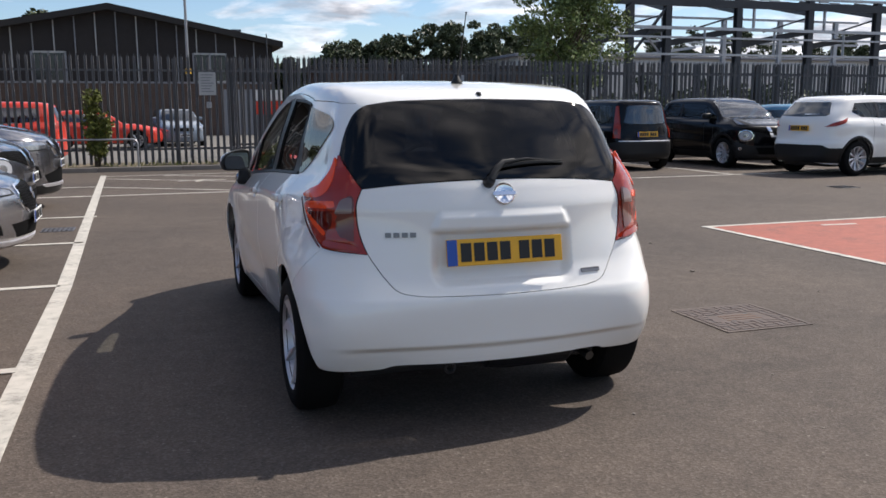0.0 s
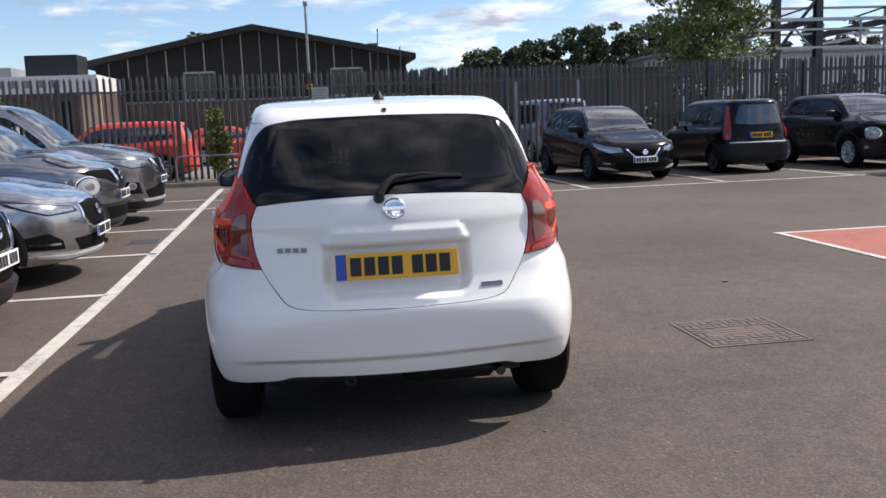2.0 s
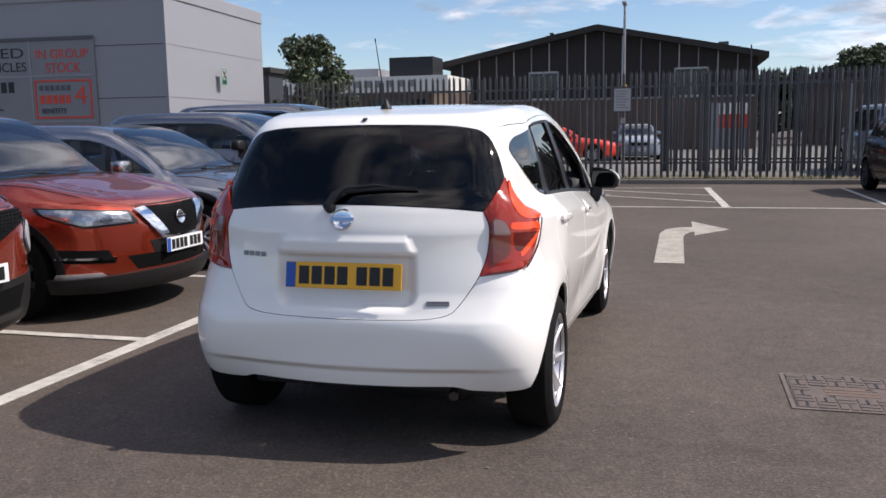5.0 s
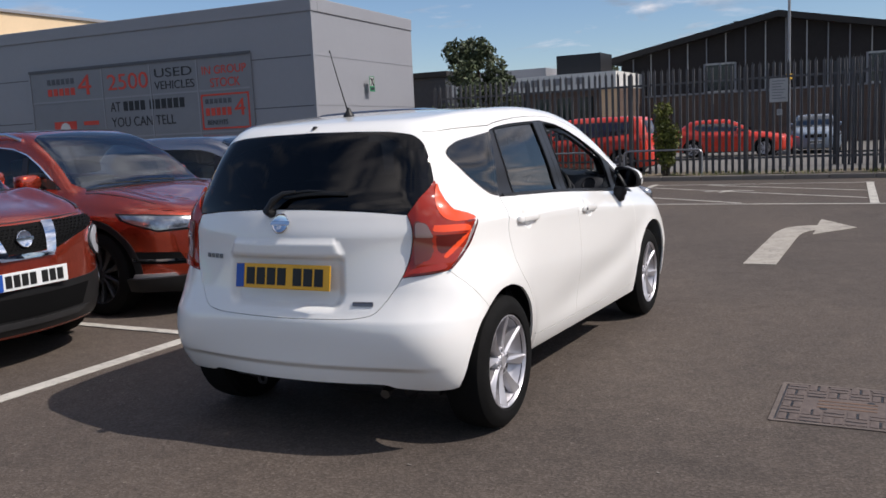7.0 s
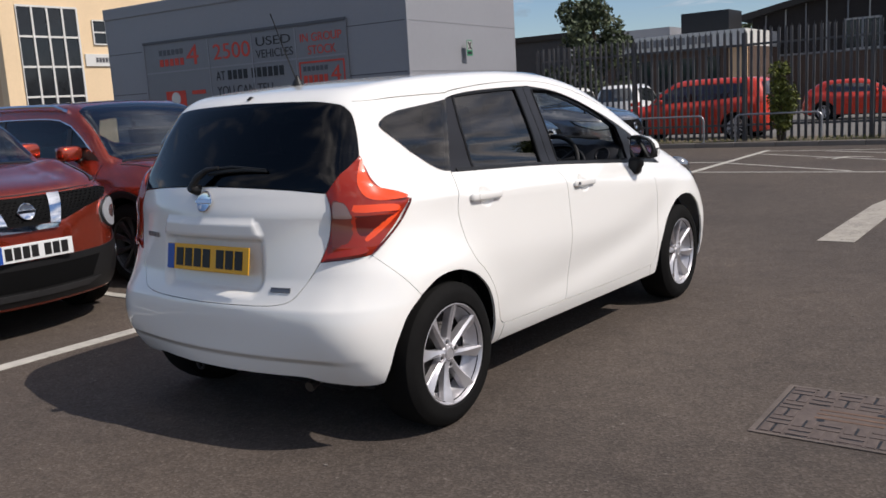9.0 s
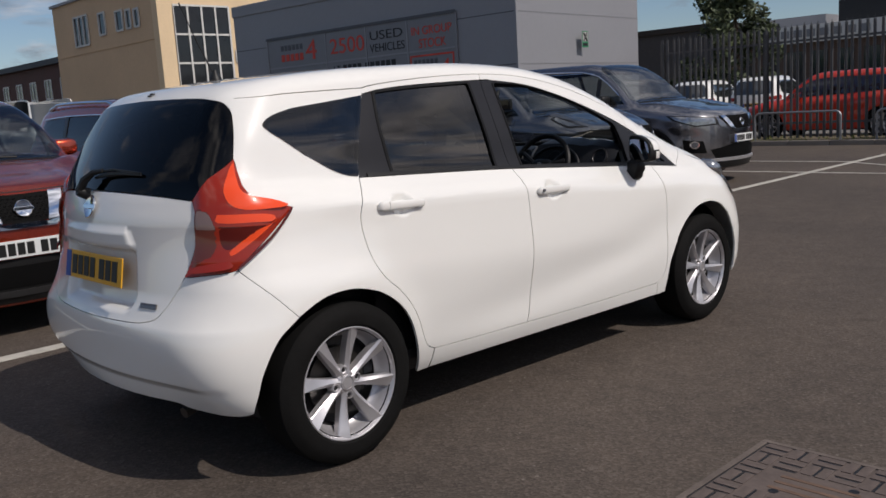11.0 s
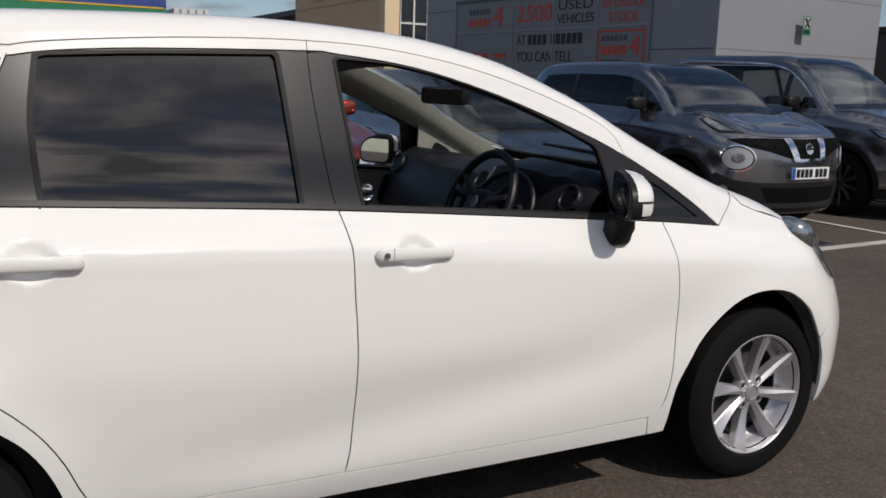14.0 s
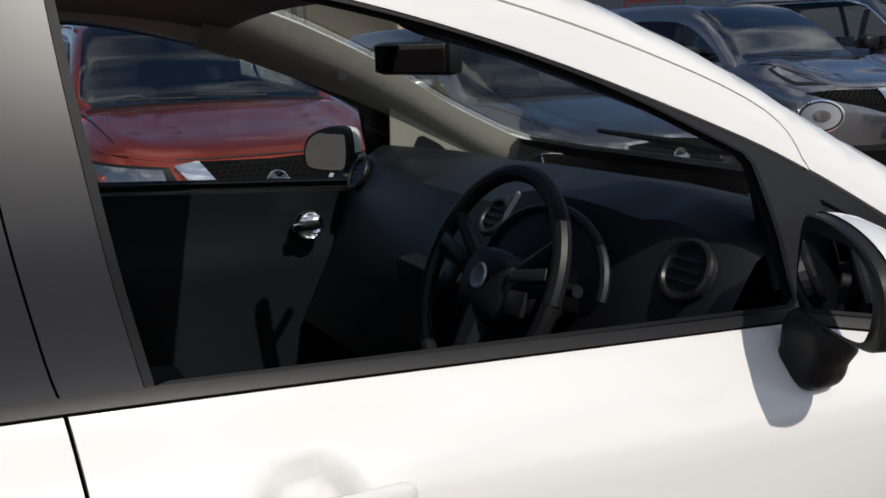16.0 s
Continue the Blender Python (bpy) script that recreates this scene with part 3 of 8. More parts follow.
def patch(name, body, poly, material, parent, kind="wall", step=0.03, off=0.0, rim=0.012, gap=0.002, edge=0.0025, holes=(), disp=None, label="", smooth_edge=0.005):
    """A pressed panel: the part of a body's surface within an outline, with rounded and turned-in edges."""
    surf = body.wall if kind == "wall" else body.lid
    polys = [densify(list(map(tuple, inset(densify(poly, step), gap) if gap else poly)), step)]
    for h in holes:
        h = densify(h, step)
        polys.append(list(map(tuple, inset(h, -gap))) if gap else h)
    pts, edges, ring_of = [], [], []
    def ring(loop, tag):
        s = len(pts)
        pts.extend(loop)
        ring_of.extend([tag] * len(loop))
        edges.extend([(s + i, s + (i + 1) % len(loop)) for i in range(len(loop))])
        return list(range(s, s + len(loop)))
    outer = [ring(list(map(tuple, p)), 0) for p in polys]
    bound = np.array(polys[0])
    for k, p in enumerate(polys):
        if smooth_edge:
            q = inset(p, smooth_edge if k == 0 else -smooth_edge)
            pts.extend(map(tuple, q))
            ring_of.extend([1] * len(q))
    lo, hi = bound.min(0), bound.max(0)
    gx = np.arange(lo[0] + step * 0.37, hi[0], step)
    gy = np.arange(lo[1] + step * 0.37, hi[1], step)
    g = np.stack(np.meshgrid(gx, gy), -1).reshape(-1, 2)
    g[:, 0] += np.where((np.round((g[:, 1] - lo[1]) / step).astype(int) % 2) == 0, 0, step * 0.5)
    keep = inside(polys[0], g)
    for h in polys[1:]:
        keep &= ~inside(h, g)
    g = g[keep]
    allb = np.concatenate([np.array(p) for p in polys])
    if len(g):
        d = np.full(len(g), 9.0)
        for s in range(0, len(allb), 64):
            d = np.minimum(d, np.sqrt(((g[:, None] - allb[None, s:s + 64]) ** 2).sum(-1)).min(1))
        g = g[d > max(0.45 * step, smooth_edge * 1.6)]
    pts.extend(map(tuple, g))
    ring_of.extend([2] * len(g))
    cv, ce, cf, ov, oe, of = delaunay_2d_cdt([Vector(p) for p in pts], edges, [], 1 if len(polys) == 1 else 2, 1e-6)
    uv = np.array([(v.x, v.y) for v in cv])
    tris = [list(f) for f in cf]
    if len(polys) > 1:
        cen = np.array([uv[f].mean(0) for f in tris])
        ok = inside(polys[0], cen)
        for h in polys[1:]:
            ok &= ~inside(h, cen)
        tris = [f for f, k in zip(tris, ok) if k]
    used = sorted({i for f in tris for i in f})
    remap = {o: n for n, o in enumerate(used)}
    uv = uv[used]
    tris = [[remap[i] for i in f] for f in tris]
    tag = np.array([min([ring_of[o] for o in ov[i] if o < len(ring_of)] or [2]) for i in used])
    p3 = surf(uv[:, 0], uv[:, 1])
    nor = body.normal(p3)
    base = p3.copy()
    if disp is not None:
        dd = disp(uv[:, 0], uv[:, 1])
        p3 = p3 + nor * dd[:, None]
        h = 0.003
        pu = surf(uv[:, 0] + h, uv[:, 1]); pv = surf(uv[:, 0], uv[:, 1] + h)
        pu = pu + nor * disp(uv[:, 0] + h, uv[:, 1])[:, None]; pv = pv + nor * disp(uv[:, 0], uv[:, 1] + h)[:, None]
        nn = np.cross(pu - p3, pv - p3)
        ln = np.linalg.norm(nn, axis=1)
        nn /= np.maximum(ln, 1e-12)[:, None]
        nn *= np.sign((nn * nor).sum(1))[:, None]
        nn[ln < 1e-9] = nor[ln < 1e-9]
        shade = nn
    else:
        shade = nor.copy()
    p3 = p3 + nor * off
    cnt = {}
    for f in tris:
        for i in range(3):
            e = (f[i], f[(i + 1) % 3])
            cnt[tuple(sorted(e))] = cnt.get(tuple(sorted(e)), 0) + 1
    bd = [(f[i], f[(i + 1) % 3]) for f in tris for i in range(3) if cnt[tuple(sorted((f[i], f[(i + 1) % 3])))] == 1]
    if edge:
        bset = sorted({i for e in bd for i in e})
        p3[bset] -= nor[bset] * edge
    # keep the faces looking outwards
    flips = 0.0
    for f in tris[:200]:
        flips += float(np.dot(np.cross(p3[f[1]] - p3[f[0]], p3[f[2]] - p3[f[0]]), nor[f[0]]))
    if flips < 0:
        tris = [f[::-1] for f in tris]
        bd = [(b, a) for a, b in bd]
    verts = [tuple(p) for p in p3]
    norms = [tuple(n) for n in shade]
    faces = [tuple(f) for f in tris]
    if rim:
        top, low = {}, {}
        for a, b in bd:
            for i in (a, b):
                if i not in top:
                    top[i] = len(verts)
                    verts.append(tuple(p3[i])); norms.append((0, 0, 0))
                    low[i] = len(verts)
                    verts.append(tuple(p3[i] - nor[i] * rim)); norms.append((0, 0, 0))
            faces.append((top[b], top[a], low[a], low[b]))
    me = mesh_of(name, verts, faces, material, normals=norms)
    return link_part(name, me, parent, label)



# ---- ground, paint on it, covers ----
def sheet(name, outline, z, material, parent=None, label="", thick=0.004):
    """A thin flat layer."""
    return link_part(name, from_bm(name, prism([(x, y) for x, y in outline], thick, "Z"), material), parent, label, pose(0, 0, z))


gbm = bmesh.new()
G = 600.0
gv = [gbm.verts.new(p) for p in ((-G, -G, 0), (G, -G, 0), (G, G, 0), (-G, G, 0))]
gbm.faces.new(gv)
ground = tagged(link_part("ground", from_bm("ground", gbm, "asphalt")), "worn grey asphalt of the car park", "ground", kind="structure")


def stripe(a, b, w, material="line"):
    a, b = Vector((*a, 0)), Vector((*b, 0))
    d = (b - a).normalized()
    s = Vector((-d.y, d.x, 0)) * w / 2
    return [(p.x, p.y) for p in (a - s, b - s, b + s, a + s)]


def painted(name, outlines, label, material="line"):
    root = tagged(new(name), label, "road marking", kind="structure")
    for k, o in enumerate(outlines):
        sheet("stripe", o, 0.002 + 0.0012 * (k % 3), material, root)
    return root


BAYS_Y = [-3.13, -0.73, 1.67, 4.07, 6.47, 8.87]
long_line = painted("bay_end_line", [stripe((-2.0, -9.0), (-2.10, 4.07), 0.115), stripe((-2.10, 4.07), (-2.42, 16.6), 0.115)], "long worn white line along the parking bays")
bay_lines = painted("bay_lines", [stripe((-2.13, y), (-7.0, y), 0.09) for y in BAYS_Y] + [stripe((-2.25, 11.85), (-7.0, 11.95), 0.09), stripe((-2.4, 13.7), (-6.4, 13.8), 0.08)], "white lines between the parking bays")
far_line = painted("cross_line", [stripe((-2.3, 11.82), (30.0, 12.0), 0.09)], "white line along the bays by the fence")
far_bays = painted("far_bay_lines", [stripe((2.10, 11.95), (1.90, 16.6), 0.13)] + [stripe((4.7 + 2.65 * i, 11.97), (4.63 + 2.65 * i, 16.5), 0.085) for i in range(9)], "white lines of the bays by the fence")
hatch = painted("hatched_bay", [stripe((-2.36, 13.6), (0.1, 12.0), 0.07), stripe((-2.38, 15.65), (1.95, 12.9), 0.07), stripe((-2.4, 16.3), (2.0, 16.45), 0.07), stripe((-1.2, 16.2), (1.98, 14.4), 0.07)], "thin white hatching in an unused bay")
# wheelchair mark, worn to a small squiggle
mark = painted("bay_mark", [stripe((-0.95, 14.45), (-0.45, 14.75), 0.07), stripe((-0.45, 14.75), (-0.05, 14.55), 0.07), stripe((-0.62, 14.2), (-0.45, 14.75), 0.07)], "worn white mark painted inside a bay")
arrow_out = join([(1.11, 5.63), (1.41, 5.63), (1.40, 7.5)], curve([(1.40, 7.5), (1.41, 7.95), (1.47, 8.25), (1.54, 8.40)], 4), [(1.54, 7.97), (1.98, 8.68), (1.51, 9.60), (1.52, 8.86)], curve([(1.52, 8.86), (1.35, 8.80), (1.18, 8.55), (1.11, 8.1)], 4))
arrow = painted("turn_arrow", [arrow_out], "faded white turn arrow painted on the asphalt", "arrow")
red_patch = painted("red_bay", [[(4.70, 5.20), (4.70, -6.0), (12.5, -6.0), (12.5, 5.20)]], "faded red painted area on the asphalt", "redpaint")
red_edge = painted("red_bay_edge", [stripe((4.62, 5.26), (12.6, 5.26), 0.08), stripe((4.66, 5.22), (4.66, -6.1), 0.08), stripe((6.0, 4.9), (6.45, 4.86), 0.07)], "white edging of the red painted area")


def manhole(name, x0, y0, x1, y1):
    root = thing(name, "worn rusty inspection cover with staggered slots, set in the asphalt", "manhole cover", pose(0, 0, 0))
    for a, b in (((x0, y0), (x1, y0 + 0.022)), ((x0, y1 - 0.022), (x1, y1)), ((x0, y0 + 0.022), (x0 + 0.022, y1 - 0.022)), ((x1 - 0.022, y0 + 0.022), (x1, y1 - 0.022))):
        part("frame_rail", box((*a, 0.001), (*b, 0.006), 0.002), "fill", root)
    part("joint", box((x0 + 0.022, y0 + 0.022, 0.0005), (x1 - 0.022, y1 - 0.022, 0.0016)), "signblack", root)
    part("plate", box((x0 + 0.030, y0 + 0.030, 0.001), (x1 - 0.030, y1 - 0.030, 0.0035)), "cover", root)
    mx, my = (x0 + x1) / 2, (y0 + y1) / 2
    # raised blocks in a basket weave round a rusty middle, with dark slots between them
    block = from_bm("tread_block", box((-0.044, -0.017, 0), (0.044, 0.017, 0.003), 0.0012), "cover")
    slot = from_bm("tread_slot", box((-0.040, -0.0042, 0), (0.040, 0.0042, 0.0008)), "ink")
    r = random.Random(12)
    n = 6
    pitch = (x1 - x0 - 0.06) / n
    for i in range(n):
        for j in range(n):
            x, y = x0 + 0.03 + pitch * (i + 0.5), y0 + 0.03 + pitch * (j + 0.5)
            if abs(x - mx) < 0.16 and abs(y - my) < 0.085:
                continue
            turn = 0 if (i + j) % 2 else 90
            c, d = (0.0, 0.024) if turn == 0 else (0.024, 0.0)
            for k in (-1, 1):
                link_part("tread_block", block, root, "", pose(x + k * c, y + k * d, 0.0035, 0, 0, turn))
            if r.random() < 0.86:
                link_part("tread_slot", slot, root, "", pose(x, y, 0.0038, 0, 0, turn))
            if turn == 0 and r.random() < 0.8:
                link_part("tread_slot", slot, root, "", pose(x, y - pitch / 2, 0.0038, 0, 0, 0))
    for dx in (-0.10, 0.10):
        part("lifting_hole", lathe([(0.0, 0.0008), (0.017, 0.0008), (0.017, 0.0)], 12, "Z", pose(mx + dx, my + dx * 0.75, 0.0036)), "ink", root)
    for dy in (-0.05, 0.0, 0.05):
        part("name_bar", box((mx - 0.13, my + dy - 0.009, 0.0035), (mx + 0.13, my + dy + 0.009, 0.0052), 0.0008), "rust", root)
    return root


manhole("inspection_cover", 1.91, 1.09, 2.55, 1.72)


def gully(name, x0, y0, x1, y1):
    root = thing(name, "dark iron drain grating in the asphalt", "drain", group="drain gratings")
    part("frame", box((x0, y0, 0.001), (x1, y1, 0.006), 0.002), "signdark", root)
    n = 7
    for i in range(n):
        x = x0 + 0.03 + (x1 - x0 - 0.06) * i / (n - 1)
        part("bar", box((x - 0.01, y0 + 0.03, 0.006), (x + 0.01, y1 - 0.03, 0.012), 0.002), "signblack", root)
    return root


gully("drain_grating", -2.66, 7.48, -2.30, 7.84)
gully("drain_grating", 9.72, 8.62, 10.12, 9.0)

# small litter and chips of stone
rng = random.Random(4)
chip = bmesh.new()
bmesh.ops.create_icosphere(chip, subdivisions=1, radius=1.0)
for v in chip.verts:
    v.co *= rng.uniform(0.7, 1.2)
chip_me = from_bm("chip", chip, "kerb")
for x, y, s in ((2.89, 2.91, 0.03), (0.62, 0.02, 0.012), (1.6, 0.3, 0.01), (2.9, 0.4, 0.011), (1.3, -0.4, 0.009), (2.2, 2.6, 0.01), (3.3, 1.9, 0.012), (1.9, 3.1, 0.009), (2.6, -0.2, 0.01), (3.4, 4.4, 0.02), (3.9, 3.6, 0.012)):
    c = link_part("stone_chip", chip_me, None, "", Matrix.Translation((x, y, s * 0.25)) @ Matrix.Diagonal((s, s * 0.7, s * 0.35, 1)))
    tagged(c, "pale chip of stone lying on the asphalt", "stone", group="loose stone chips")

# ---- kerb, verge, yard beyond ----
KERB_Y = 17.75
kerb = tagged(new("kerb"), "low concrete kerb edging the car park", "kerb", kind="structure")
kme = from_bm("kerb_stone", box((0.004, 0, -0.1), (0.911, 0.125, 0.11), 0.018), "kerb")
for i in range(46):
    link_part("kerb_stone", kme, kerb, "", pose(-9.0 + 0.915 * i, KERB_Y, 0))
vb = bmesh.new()
for i in range(60):
    for j in range(6):
        x, y = -9.0 + 42.0 * i / 59, KERB_Y + 0.12 + 1.9 * j / 5
        vb.verts.new((x, y, 0.085 + 0.05 * noise.noise((x * 1.3, y * 1.7, 0)) * (0 < j)))
vb.verts.ensure_lookup_table()
for i in range(59):
    for j in range(5):
        vb.faces.new([vb.verts[k] for k in (i * 6 + j, (i + 1) * 6 + j, (i + 1) * 6 + j + 1, i * 6 + j + 1)])
verge = tagged(link_part("verge", from_bm("verge", vb, "verge", True)), "dry earth verge under the fence", "verge", kind="structure")
yard = tagged(sheet("yard", [(-40, 19.7), (60, 19.7), (60, 60), (-40, 60)], 0.02, "yard"), "pale concrete yard beyond the fence", "yard", kind="structure")


def tufts(name, spots, material, label, h=0.12, seed=1):
    """Weeds and dry grass, as many thin blades."""
    r = random.Random(seed)
    v, f = [], []
    for x, y, z, n, spread in spots:
        for _ in range(n):
            bx, by = x + r.gauss(0, spread), y + r.gauss(0, spread * 0.4)
            a, l = r.uniform(0, 2 * pi), h * r.uniform(0.5, 1.4)
            w = 0.006
            dx, dy = cos(a), sin(a)
            s = len(v)
            lean = r.uniform(0.1, 0.6) * l
            v += [(bx - dy * w, by + dx * w, z), (bx + dy * w, by - dx * w, z), (bx + dx * lean * 0.5, by + dy * lean * 0.5, z + l * 0.7), (bx + dx * lean, by + dy * lean, z + l)]
            f += [(s, s + 1, s + 2), (s, s + 2, s + 3)]
    return tagged(link_part(name, mesh_of(name, v, f, material)), label, "weeds", kind="stuff")


r0 = random.Random(7)
tufts("dry_grass", [(r0.uniform(-9, 12), r0.uniform(17.95, 18.5), 0.06, 26, 0.16) for _ in range(75)], "leaf_bush", "dry grass and weeds along the fence foot")

# ---- palisade fence ----
FENCE_Y, FENCE_BASE, FENCE_TOP = 18.6, 0.12, 2.70


def pale_mesh(h, w=0.068):
    """One pressed pale: a W in section, with a three-pointed top."""
    xs = [-w / 2, -w * 0.28, 0, w * 0.28, w / 2]
    ys = [0.0, -0.016, -0.004, -0.016, 0.0]
    tops = [h - 0.055, h - 0.16 + 0.06, h, h - 0.10, h - 0.055]
    v = []
    for d in (0.0, 0.004):
        v += [(x, y + d, 0) for x, y in zip(xs, ys)]
        v += [(x, y + d, t) for x, y, t in zip(xs, ys, tops)]
    f = []
    for i in range(4):
        f += [(i, i + 1, 6 + i, 5 + i), (11 + i, 10 + i, 15 + i, 16 + i), (5 + i, 6 + i, 16 + i, 15 + i)]
    f += [(0, 5, 15, 10), (4, 14, 19, 9)]
    return mesh_of("pale", v, f, "galv")


def fence_run(name, x0, x1, y, label, pitch=0.152, base=FENCE_BASE, top=FENCE_TOP, mat="galv", skip=None):
    root = tagged(new(name), label, "fence", kind="structure")
    me = pale_mesh(top - base)
    me.materials.clear()
    me.materials.append(M[mat])
    rr = random.Random(3)
    n = int((x1 - x0) / pitch)
    for i in range(n):
        x = x0 + pitch * i
        if skip and skip(x):
            continue
        link_part("pale", me, root, "", pose(x, y, base + rr.uniform(-0.012, 0.012), rr.uniform(-0.4, 0.4), rr.uniform(-0.5, 0.5), rr.uniform(-4, 4)))
    for z in (base + 0.32, top - 0.42):
        bm = bmesh.new()
        add_box(bm, (x0 - 0.1, y + 0.006, z), (x1 + 0.05, y + 0.012, z + 0.05))
        add_box(bm, (x0 - 0.1, y + 0.012, z + 0.044), (x1 + 0.05, y + 0.055, z + 0.05))
        part("rail", bm, mat, root)
    k = 0
    while x0 + 2.75 * k < x1 + 0.5:
        x = x0 + 2.75 * k - 0.06
        bm = bmesh.new()
        add_box(bm, (x - 0.05, y + 0.058, 0.0), (x + 0.05, y + 0.064, top - 0.12))
        add_box(bm, (x - 0.05, y + 0.16, 0.0), (x + 0.05, y + 0.166, top - 0.12))
        add_box(bm, (x - 0.003, y + 0.064, 0.0), (x + 0.003, y + 0.16, top - 0.12))
        part("post", bm, mat, root)
        k += 1
    return root


fence = fence_run("fence", -9.0, 32.0, FENCE_Y, "galvanised steel palisade fence with pointed pales")
fence2 = fence_run("yard_fence", 0.9, 36.0, 23.2, "second weathered palisade fence across the neighbouring yard", pitch=0.152, base=0.03, top=2.95, mat="galv2")


def board(name, x, z, w, h, label):
    root = thing(name, label, "sign", pose(x, FENCE_Y - 0.028, z))
    part("plate", box((-w / 2, -0.006, -h / 2), (w / 2, 0.0, h / 2), 0.002), "notice", root)
    for k in range(7):
        part("text_bar", box((-w * 0.36, -0.0085, h * (0.36 - 0.12 * k)), (w * (0.36 - 0.1 * (k % 3)), -0.0065, h * (0.36 - 0.12 * k) + h * 0.045)), "signgrey", root)
    return root


board("fence_sign", -0.07, 2.0, 0.40, 0.54, "small white notice board fixed to the fence")
board("fence_sign", -0.05, 1.5, 0.12, 0.14, "small white notice board fixed to the fence")


def hoop(x0, x1, y, h=0.72, r=0.025):
    root = thing("hoop_rail", "galvanised tubular hoop barrier before the fence", "barrier", group="hoop barriers")
    c = 0.12
    pts = [(x0, y, 0.0), (x0, y, h - c)] + [(x0 + c * (1 - cos(a)), y, h - c + c * sin(a)) for a in np.linspace(0.3, pi / 2, 5)]
    pts += [(x1 - c * (1 - cos(a)), y, h - c + c * sin(a)) for a in np.linspace(pi / 2, 0.3, 5)] + [(x1, y, h - c), (x1, y, 0.0)]
    part("tube", tube(pts, r, 10), "tube", root, smooth=True)
    for x in (x0, x1):
        part("foot_plate", box((x - 0.07, y - 0.07, 0.06), (x + 0.07, y + 0.07, 0.095), 0.004), "tube", root)
    return root


hoop(-3.6, -1.72, 18.15)
hoop(-6.3, -4.35, 18.15)
hoop(-9.0, -7.0, 18.15)


# ---- trees and shrubs ----
def leaf_cloud(name, clumps, size, material, parent, seed=0, per=120, label=""):
    """A crown of many small folded leaves in clumps."""
    r = np.random.RandomState(seed)
    V, F = [], []
    for (x, y, z, rx, rz) in clumps:
        d = r.normal(size=(per, 3))
        d /= np.linalg.norm(d, axis=1)[:, None]
        rad = r.uniform(0.35, 1.0, per) ** 0.6
        p = d * rad[:, None] * np.array([rx, rx, rz]) + np.array([x, y, z])
        for q in p:
            a = r.normal(size=3)
            a /= np.linalg.norm(a)
            b = np.cross(a, r.normal(size=3))
            b /= np.linalg.norm(b) + 1e-9
            s = size * r.uniform(0.6, 1.4)
            k = len(V)
            V += [q - a * s, q + b * s * 0.5, q + a * s, q - b * s * 0.5]
            F += [(k, k + 1, k + 2), (k, k + 2, k + 3)]
    return link_part(name, mesh_of(name, V, F, material), parent, label)


def tree(name, x, y, h, w, label, seed=0, trunk=0.2, n=46, leaf=0.16, material="leaf", base=0.3, per=120, narrow=0.75):
    root = thing(name, label, "tree", pose(x, y, 0))
    r = random.Random(seed)
    bm = bmesh.new()
    bend = [(0, 0, 0), (r.uniform(-.2, .2), r.uniform(-.2, .2), h * 0.35), (r.uniform(-.4, .4), r.uniform(-.3, .3), h * 0.7), (r.uniform(-.4, .4), 0, h * 0.93)]
    add_tube(bm, bend, [trunk, trunk * 0.75, trunk * 0.4, trunk * 0.12], 8)
    clumps = []
    for i in range(n):
        a, u = r.uniform(0, 2 * pi), r.uniform(base, 1.0)
        env = w * (sin(pi * min(1, (u - base) / (1 - base) * narrow + 0.18)) ** 0.7)
        rad = env * r.uniform(0.25, 1.0)
        c = Vector((cos(a) * rad, sin(a) * rad, h * u * 0.95))
        clumps.append((*c, w * r.uniform(0.16, 0.34), w * r.uniform(0.13, 0.26)))
        if i % 3 == 0:
            s = Vector((0, 0, h * u * 0.6))
            add_tube(bm, [s, (s + c) / 2 + Vector((0, 0, 0.1 * h * 0.2)), c], [trunk * 0.3, trunk * 0.18, trunk * 0.05], 5)
    part("trunk", bm, "bark", root, smooth=True)
    leaf_cloud("crown", clumps, leaf, material, root, seed, per)
    return root


def shrub():
    root = thing("shrub", "ragged green and yellow shrub growing at the fence", "shrub", pose(-2.62, 18.25, 0.08))
    r = random.Random(5)
    bm = bmesh.new()
    clumps = []
    for i in range(13):
        a = r.uniform(0, 2 * pi)
        top = Vector((cos(a) * r.uniform(0.05, 0.34), sin(a) * r.uniform(0.02, 0.16), r.uniform(0.7, 1.75)))
        add_tube(bm, [(cos(a) * 0.05, sin(a) * 0.04, 0), top * 0.5 + Vector((0.03, 0, 0)), top], [0.016, 0.011, 0.004], 5)
        for u in (0.35, 0.55, 0.75, 0.95):
            clumps.append((*(top * u + Vector((r.uniform(-.06, .06), r.uniform(-.04, .04), 0))), 0.13, 0.16))
    part("stem_cluster", bm, "bark", root)
    leaf_cloud("leaves", clumps, 0.045, "leaf_bush", root, 9, 55)
    return root


shrub()

